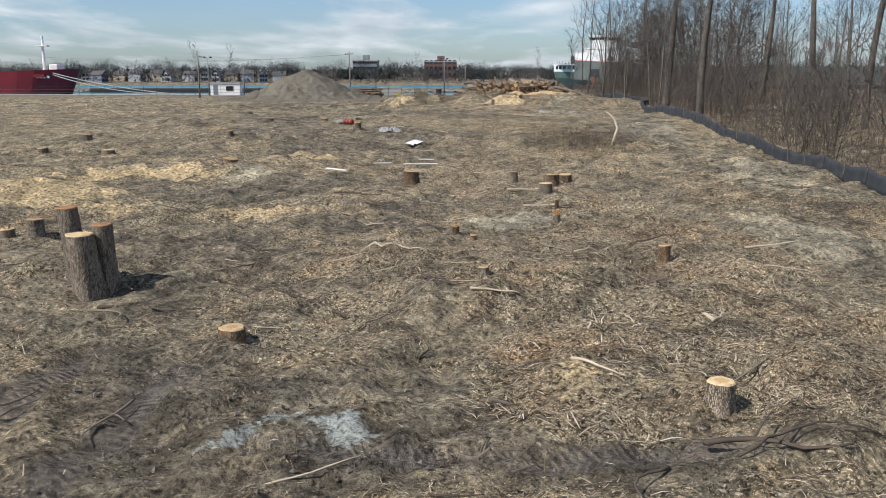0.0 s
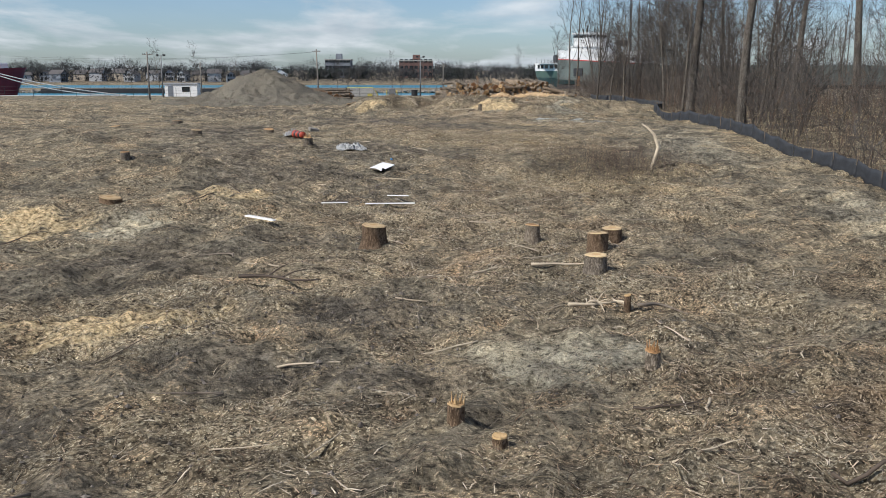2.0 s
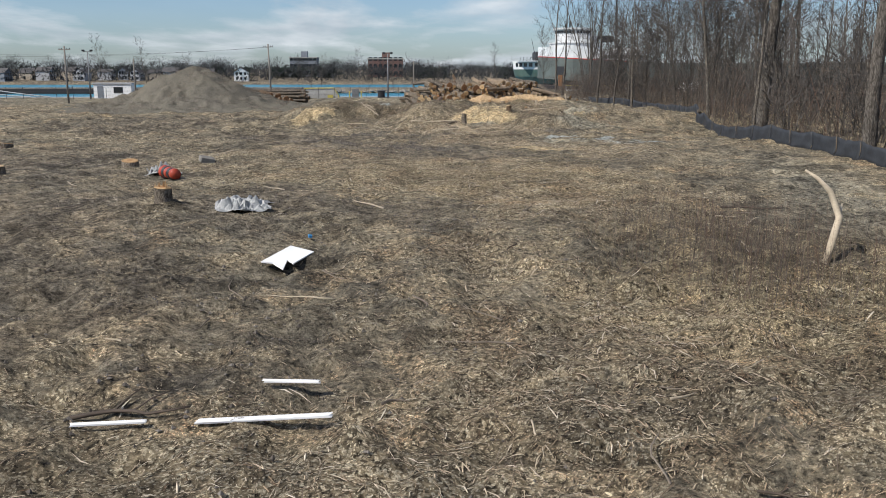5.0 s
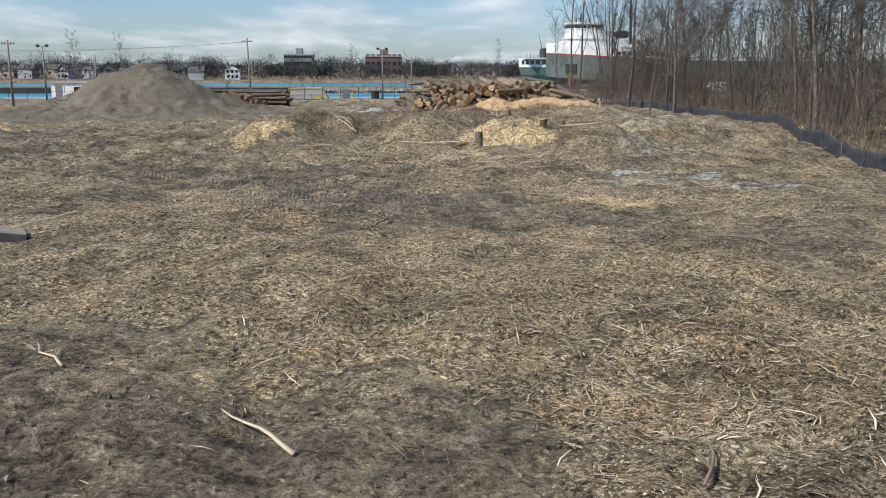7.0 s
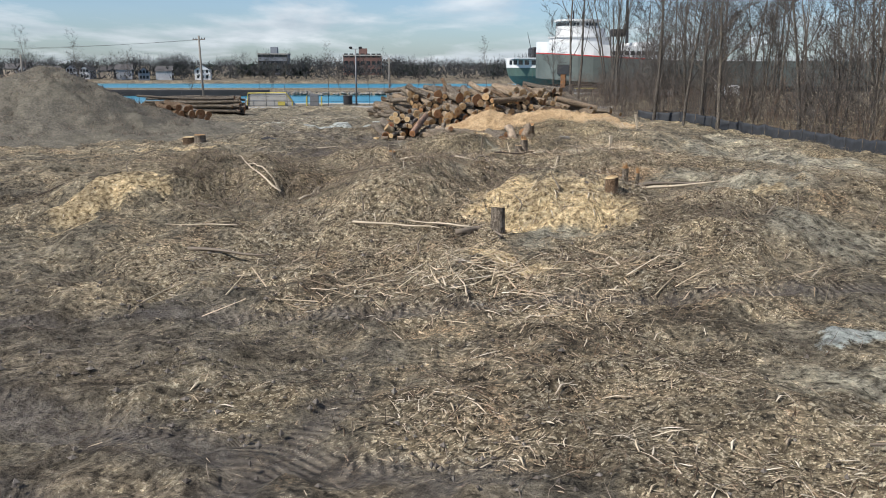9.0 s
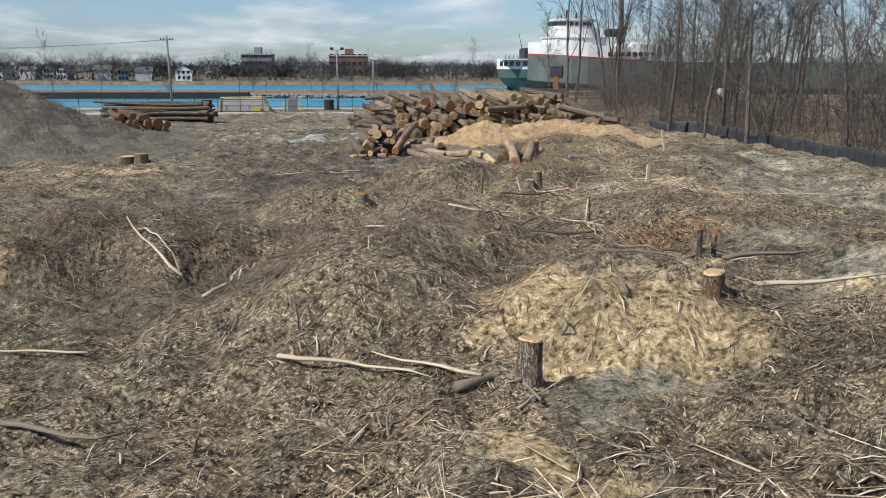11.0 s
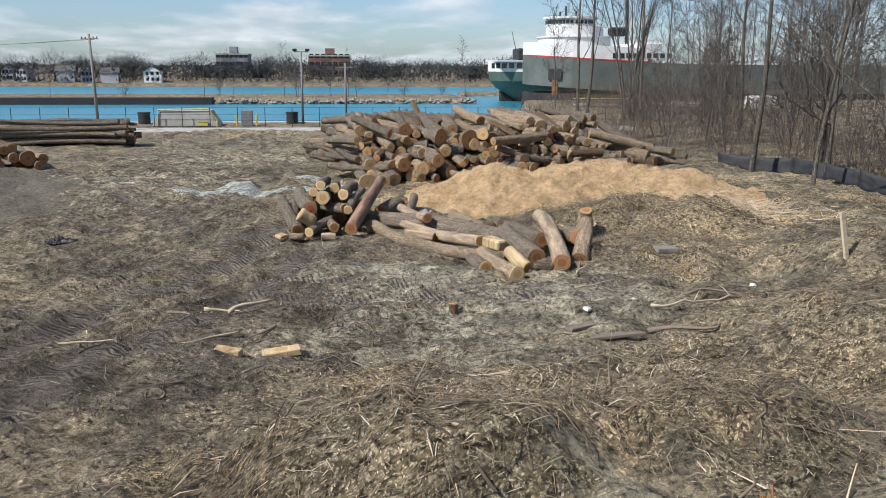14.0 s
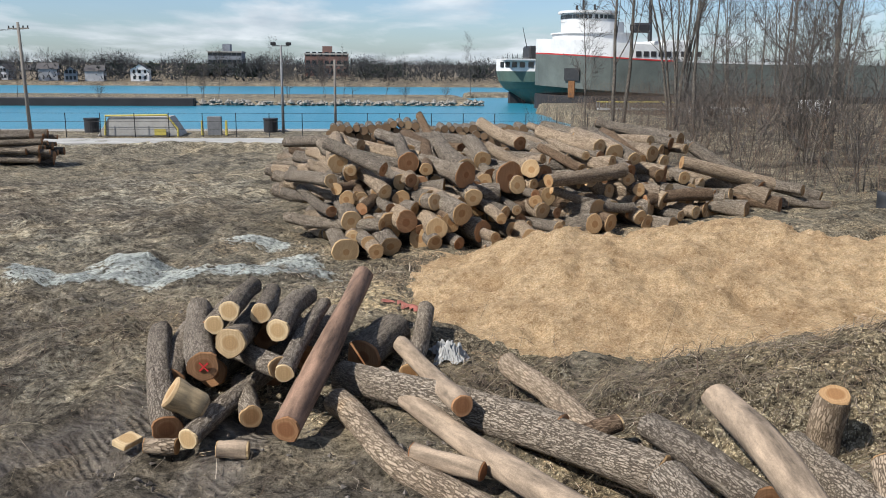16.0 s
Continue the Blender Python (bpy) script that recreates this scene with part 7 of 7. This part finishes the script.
def strewn():
    rng = random.Random(61)
    for i in range(240):
        y = rng.uniform(9, 112)
        x = rng.gauss(2 + (y - 60) * 0.03, 6.5)
        if 60 < y < 78 and rng.random() < 0.7:
            continue
        branch(x, y, rng.uniform(0.4, 1.7) * (1.2 if 80 < y < 100 else 1), rng.uniform(0, 360), rng.choice((0, 0, 1, 2, 3, 3, 4, 5, 6, 7, 8, 9, 10, 11)), rng.uniform(0.4, 0.95), rng.uniform(0, 5))
    # broken stems still rooted on the mounds
    for i in range(46):
        y = rng.uniform(80, 104)
        x = rng.gauss(6, 5.5)
        ob = branch(x, y, rng.uniform(0.35, 0.9), rng.uniform(0, 360), rng.choice((1, 4, 7, 10)), rng.uniform(0.5, 1.1), 0, "broken_stem", "thin broken stem sticking up from the soil")
        ob.matrix_basis = pose(x, y, top(x, y) + 0.18, 0, -90 + rng.uniform(-28, 28), rng.uniform(0, 360)) @ Matrix.Diagonal((rng.uniform(0.4, 0.9), 0.8, 0.8, 1))


strewn()


def limb(tone, *places):
    """A long bent branch laid over the ground through the given places."""
    rng = random.Random(int(places[0][0] * 50 + places[0][1]))
    pts = []
    for i in range(len(places) - 1):
        (ax, ay), (bx, by) = places[i], places[i + 1]
        for k in range(4):
            s_ = k / 4
            x, y = ax + (bx - ax) * s_ + rng.gauss(0, 0.02), ay + (by - ay) * s_ + rng.gauss(0, 0.02)
            pts.append(Vector((x, y, top(x, y) + 0.05 + 0.10 * math.sin(math.pi * (i + s_) / (len(places) - 1)))))
    x, y = places[-1]
    pts.append(Vector((x, y, top(x, y) + 0.04)))
    n = len(pts)
    r0 = rng.uniform(0.020, 0.033)
    v, f = [], []
    tube(pts, [r0 * (1 - 0.7 * i / n) * rng.uniform(0.9, 1.1) for i in range(n)], 7, v, f)
    for k in range(3):
        a = pts[rng.randrange(n // 3, n)]
        d = Vector((rng.uniform(-0.4, 0.4), rng.uniform(-0.4, 0.4), rng.uniform(0.02, 0.25)))
        tube([a, a + d * 0.5 + Vector((0, 0, 0.03)), a + d], [r0 * 0.45, r0 * 0.3, r0 * 0.12], 5, v, f)
    word = {"pale": "long pale debarked branch lying bent over the soil", "grey": "long grey bent branch lying over the soil", "dark": "long dark crooked branch lying over the soil"}[tone]
    tagged(new("branch", mesh_of("branch", v, f, M["stick_" + tone], True)), word, "branch", "branches on the ground")


limb("grey", (3.97, 94.60), (4.59, 91.77), (5.26, 90.30), (5.52, 89.55), (4.56, 85.95))
limb("grey", (5.61, 93.40), (5.50, 91.42), (5.26, 90.27))
limb("dark", (5.82, 91.37), (6.51, 91.98), (7.10, 91.12), (7.74, 90.63))
limb("grey", (7.87, 89.96), (8.13, 89.19), (8.48, 88.72), (8.87, 88.37))
limb("dark", (5.91, 91.60), (5.81, 90.55), (5.27, 89.92), (4.95, 89.74))
limb("pale", (8.65, 95.09), (7.53, 91.18), (7.62, 90.54))
limb("grey", (2.65, 89.75), (3.20, 89.58), (3.72, 89.12))
limb("pale", (2.71, 89.05), (2.97, 88.78), (3.17, 87.97))
limb("dark", (3.68, 9.93), (4.58, 10.62), (5.86, 10.78))
limb("pale", (-2.16, 22.69), (-1.37, 21.36), (-0.90, 21.18), (-0.51, 20.68))
limb("dark", (4.75, 23.39), (5.56, 23.40), (6.37, 23.79), (6.38, 23.04))
limb("pale", (3.32, 21.26), (3.83, 21.65), (4.15, 21.68))
limb("pale", (3.29, 31.55), (3.48, 31.24), (3.62, 30.85))
limb("pale", (0.74, 86.47), (0.85, 88.04), (1.04, 88.81))
limb("pale", (9.17, 88.36), (9.84, 88.58), (10.61, 88.72))
limb("dark", (6.34, 94.93), (7.30, 94.94), (8.33, 95.23))
limb("dark", (4.74, 94.14), (5.46, 93.20), (5.69, 91.46))
limb("pale", (-1.08, 88.84), (-0.59, 88.28), (-0.15, 87.85))
limb("grey", (8.93, 89.01), (9.50, 89.13), (10.27, 89.29))
limb("pale", (10.56, 107.88), (11.58, 108.32), (12.67, 108.54))
limb("pale", (2.97, 95.86), (3.47, 96.29), (3.86, 96.82))


def slab(name, x, y, w, d, h, turn, mat, label, cat, tilt=(0, 0), lift=0.02, notch=False, group=""):
    """A board or block with worn edges."""
    b = bmesh.new()
    if notch:
        pts = [(-w / 2, -d / 2), (-w * 0.1, -d * 0.15), (-w * 0.18, -d * 0.5), (w / 2, -d / 2), (w / 2, d / 2), (-w / 2 + 0.1, d / 2), (-w * 0.36, d * 0.1)]
        lo = [b.verts.new((px_, py_, 0)) for px_, py_ in pts]
        hi = [b.verts.new((px_, py_, h)) for px_, py_ in pts]
        b.faces.new(hi); b.faces.new(list(reversed(lo)))
        for k in range(len(pts)):
            b.faces.new((lo[k], lo[(k + 1) % len(pts)], hi[(k + 1) % len(pts)], hi[k]))
    else:
        box(b, -w / 2, w / 2, -d / 2, d / 2, 0, h, bevel=min(w, d, h) * 0.12)
        rng = random.Random(int(x * 31 + y))
        for v in b.verts:
            v.co.x += rng.uniform(-0.03, 0.03) * w
            v.co.y += rng.uniform(-0.03, 0.03) * d
    ob = part(name, b, mat)
    ob.matrix_basis = pose(x, y, top(x, y) + lift, tilt[0], tilt[1], turn)
    return tagged(ob, label, cat, group)


slab("board", -1.75, 52.3, 1.35, 0.6, 0.03, 66, M["white"], "broken white board lying on the soil", "board", (9, -5), 0.16, True)
slab("plank", -5.0, 40.35, 1.35, 0.16, 0.04, -42, M["white"], "white painted plank lying on sawdust", "plank", lift=0.08)
slab("plank", -1.14, 44.4, 1.7, 0.12, 0.03, 4, M["white"], "thin white plank lying on the soil", "plank", lift=0.08)
slab("plank", -0.9, 45.4, 0.8, 0.08, 0.03, -6, M["white"], "thin white plank lying on the soil", "plank", lift=0.08)
slab("plank", -3.1, 44.2, 0.9, 0.08, 0.03, 4, M["white"], "thin white plank lying on the soil", "plank", lift=0.08)
slab("split_block", 2.38, 106.2, 0.45, 0.25, 0.12, -12, M["cut_bright"], "freshly sawn pale wood slab on the mud", "wood block", (0, 8), 0.0)
slab("split_block", 3.3, 106.2, 0.65, 0.3, 0.12, 10, M["cut_bright"], "freshly sawn pale wood slab on the mud", "wood block", (0, -4), 0.0)
slab("split_block", 2.45, 118.0, 0.34, 0.22, 0.09, 60, M["cut_bright"], "small pale split offcut", "wood block", (14, 0), 0.03)
slab("concrete_slab", 12.85, 113.3, 0.6, 0.35, 0.14, 10, M["rock"], "grey broken concrete slab half buried", "slab", (4, 3), -0.02)
slab("concrete_slab", 4.98, 113.0, 0.35, 0.3, 0.1, 50, M["rock"], "grey broken concrete slab half buried", "slab", (4, 3), -0.04)
slab("plank", 9.2, 106.5, 1.5, 0.16, 0.06, 12, M["stick_grey"], "grey weathered plank lying on the soil", "plank", lift=0.03)
slab("plank", 8.9, 107.1, 0.7, 0.2, 0.06, 28, M["stick_grey"], "grey weathered plank lying on the soil", "plank", lift=0.03)
slab("litter", 13.6, 109.8, 0.13, 0.10, 0.08, 20, M["white"], "crumpled white paper on the soil", "litter", (20, 10), 0.02)
slab("litter", 9.2, 107.9, 0.16, 0.12, 0.06, 50, M["white"], "crumpled white paper on the soil", "litter", (20, 10), 0.02)
slab("litter", -1.4, 54.0, 0.09, 0.08, 0.07, 20, M["blue_cloth"], "scrap of blue plastic on the soil", "litter", (20, 10), 0.04)
slab("survey_stake", 6.15, 97.3, 0.05, 0.05, 1.1, 15, M["stake"], "weathered wooden survey stake standing in soil", "stake", (2, 4), -0.15)
slab("survey_stake", 16.2, 110.4, 0.12, 0.07, 1.25, 15, M["stick_pale"], "pale split stake standing in the soil", "stake", (-6, -8), -0.15)
slab("survey_stake", 11.38, 98.6, 0.12, 0.07, 0.7, 15, M["stick_pale"], "pale split stake standing in the soil", "stake", (-4, 6), -0.15)
slab("rubble_block", -6.6, 67.7, 0.55, 0.4, 0.24, 25, M["rock"], "small rough grey block lying on mud", "block", (8, 12), -0.05)


def barrel():
    t = thing("traffic_barrel", pose(-6.8, 62.9, top(-6.8, 62.9) + 0.2, 90, 0, 35), "fallen orange traffic barrel with black bands", "barrel")
    for k in range(5):
        b = bmesh.new()
        bmesh.ops.create_cone(b, cap_ends=True, segments=18, radius1=0.22 - 0.010 * k, radius2=0.21 - 0.010 * k, depth=0.2, matrix=Matrix.Translation((0, 0, 0.2 * k - 0.4)))
        part("band", b, M["orange"] if k % 2 == 0 else M["dark_metal"], t, "orange band" if k % 2 == 0 else "black band", True)


barrel()


def crumpled_sheet(x, y, w, d, h, seed, mat, label, name="plastic_sheet"):
    n = 26
    v, f = [], []
    for j in range(n):
        for i in range(n):
            u, s = i / (n - 1) * 2 - 1, j / (n - 1) * 2 - 1
            rr = u * u + s * s
            edge = 0.86 + 0.14 * math.sin(5 * math.atan2(s, u) + seed)
            px_, py_ = x + u * w / 2 * edge, y + s * d / 2 * edge
            fold = abs(noise.noise(Vector((u * 3.4 + seed, s * 3.4, seed)))) * 1.6 + abs(noise.noise(Vector((u * 6, s * 6 + seed, 3)))) * 0.6
            v.append((px_, py_, top(px_, py_) + 0.02 + h * max(0, 1 - rr * 0.6) * (0.2 + 0.55 * fold)))
    for j in range(n - 1):
        for i in range(n - 1):
            a = j * n + i
            f.append((a, a + 1, a + n + 1, a + n))
    ob = new(name, mesh_of(name, v, f, mat))
    so = ob.modifiers.new("thick", "SOLIDIFY"); so.thickness = 0.01
    return tagged(ob, label, "sheet")


crumpled_sheet(-7.3, 64.0, 1.2, 0.8, 0.5, 6.0, M["plastic_sheet"], "crumpled grey sheet beside a fallen barrel")
crumpled_sheet(-3.45, 57.3, 1.5, 1.7, 0.5, 3.0, M["plastic_sheet"], "crumpled grey plastic sheet lying on the soil")
crumpled_sheet(7.2, 121.2, 0.7, 0.9, 0.42, 8.0, M["plastic_sheet"], "crumpled pale plastic sack beside the logs", "sack")
crumpled_sheet(-3.9, 117.6, 0.9, 0.6, 0.25, 5.0, M["dark_metal"], "crumpled dark sheet on the mud", "dark_sheet")


def gravel_patch(name, spots, material, label, step=0.14, height=0.10):
    def fn(x, y):
        b = blot(x + 1.6 * (fbm(x / 0.9, y / 0.9, 7, 3) - 0.5), y + 1.6 * (fbm(x / 0.9, y / 0.9, 9, 3) - 0.5), spots)
        b = b + 0.9 * (fbm(x / 0.55, y / 0.55, 27, 3) - 0.5) * (b > 0.1)
        return np.where(b > 0.38, 0.02 + height * (b - 0.38) * 1.6 + 0.05 * (fbm(x / 0.3, y / 0.3, 17, 2) - 0.4), -0.5)
    x0, x1 = min(s[0] - s[2] * 1.6 for s in spots), max(s[0] + s[2] * 1.6 for s in spots)
    y0, y1 = min(s[1] - s[3] * 1.6 for s in spots), max(s[1] + s[3] * 1.6 for s in spots)
    return tagged(heightfield(name, fn, x0, x1, y0, y1, step, material, 0.0), label, "gravel", kind="stuff")


M["red_dust"] = plain("red_stained_chips", (0.34, 0.12, 0.09), 0.95, scale=6, spread=0.6, bump=0.6)
gravel_patch("red_chips", [(6.45, 124.3, 0.35, 0.4, 1)], M["red_dust"], "small patch of red-stained chips", 0.08, 0.04)


# the pale crooked limb beside the fence
LIMB = [(10.0, 51.55, 0.60), (10.2, 51.65, 1.24), (10.37, 51.8, 1.67), (10.19, 51.95, 2.22), (9.91, 52.0, 2.5), (9.66, 52.1, 2.68)]


def pale_limb():
    v, f = [], []
    pts = [Vector(p) for p in LIMB]
    tube(pts, [0.085, 0.085, 0.08, 0.065, 0.045, 0.02], 10, v, f)
    tube([pts[2], pts[2] + Vector((0.2, 0.3, 0.25))], [0.04, 0.02], 6, v, f)
    tagged(new("branch", mesh_of("branch", v, f, M["stick_pale"], True)), "pale debarked crooked limb standing broken in the soil", "branch")


pale_limb()


# brushwood heap of pale splinters by the fence
def splinter_heap(x, y, rx, ry, n, seed, h):
    rng = np.random.default_rng(seed)
    px_, py_ = x + rng.normal(0, rx, n), y + rng.normal(0, ry, n)
    ln = 0.15 + 0.6 * rng.random(n) ** 1.5
    a = rng.random(n) * 6.28
    up = rng.normal(0.12, 0.25, n)
    q = np.exp(-((px_ - x) / rx / 1.5) ** 2 - ((py_ - y) / ry / 1.5) ** 2)
    base = np.stack([px_, py_, ground(px_, py_) + 0.02 + h * q * rng.random(n)], 1)
    prisms("splintered_wood", base, np.stack([np.cos(a) * ln, np.sin(a) * ln, np.abs(up) * ln], 1), 0.007 + 0.014 * rng.random(n), M["chip"], "heap of pale splintered wood", "debris")


splinter_heap(18.2, 119.5, 1.7, 1.6, 900, 5, 0.5)
splinter_heap(10.5, 96.5, 1.8, 1.2, 300, 6, 0.2)
splinter_heap(4.5, 79.5, 2.2, 0.8, 260, 7, 0.08)


# mooring gear and stores on the ground by the freighter
def gangway():
    g = thing("gangway", pose(42, 214, top(42, 214) + 0.05), "pale aluminium gangway with yellow rails lying on the ground", "gangway")
    part("deck", boxed(-5, 5, -0.6, 0.6, 0.2, 0.45), M["concrete"], g)
    for y in (-0.6, 0.6):
        v, f = [], []
        tube([Vector((-5, y, 1.2)), Vector((5, y, 1.2))], [0.05, 0.05], 6, v, f)
        under("rail", mesh_of("rail", v, f, M["yellow"]), g, "yellow rail")
        for k in range(9):
            part("post", boxed(-5 + 1.25 * k - 0.04, -5 + 1.25 * k + 0.04, y - 0.04, y + 0.04, 0.4, 1.2), M["steel"], g)
    slab("tank", 58, 200, 3.4, 2.0, 1.7, 5, M["white"], "white box tank on the ground by the freighter", "tank", lift=0.0)
    slab("gravel_bin", 47, 202, 7, 3, 0.9, 5, M["concrete"], "low pale heap of stone by the freighter", "heap", lift=-0.1)


gangway()


# small white hut at the edge of the cleared land
def hut():
    h = thing("hut", pose(-44.5, 181, 0.2), "small white site hut with a window", "hut")
    part("wall", boxed(-3, 3, -1.2, 1.2, 0, 2.3), M["white"], h)
    part("roof", boxed(-3.15, 3.15, -1.35, 1.35, 2.3, 2.5), M["siding"], h)
    part("window", boxed(0.2, 1.6, -1.26, -1.18, 0.9, 1.8), M["glass"], h)
    part("door", boxed(-2.4, -1.5, -1.26, -1.18, 0.1, 2.0), M["siding_grey"], h)


hut()
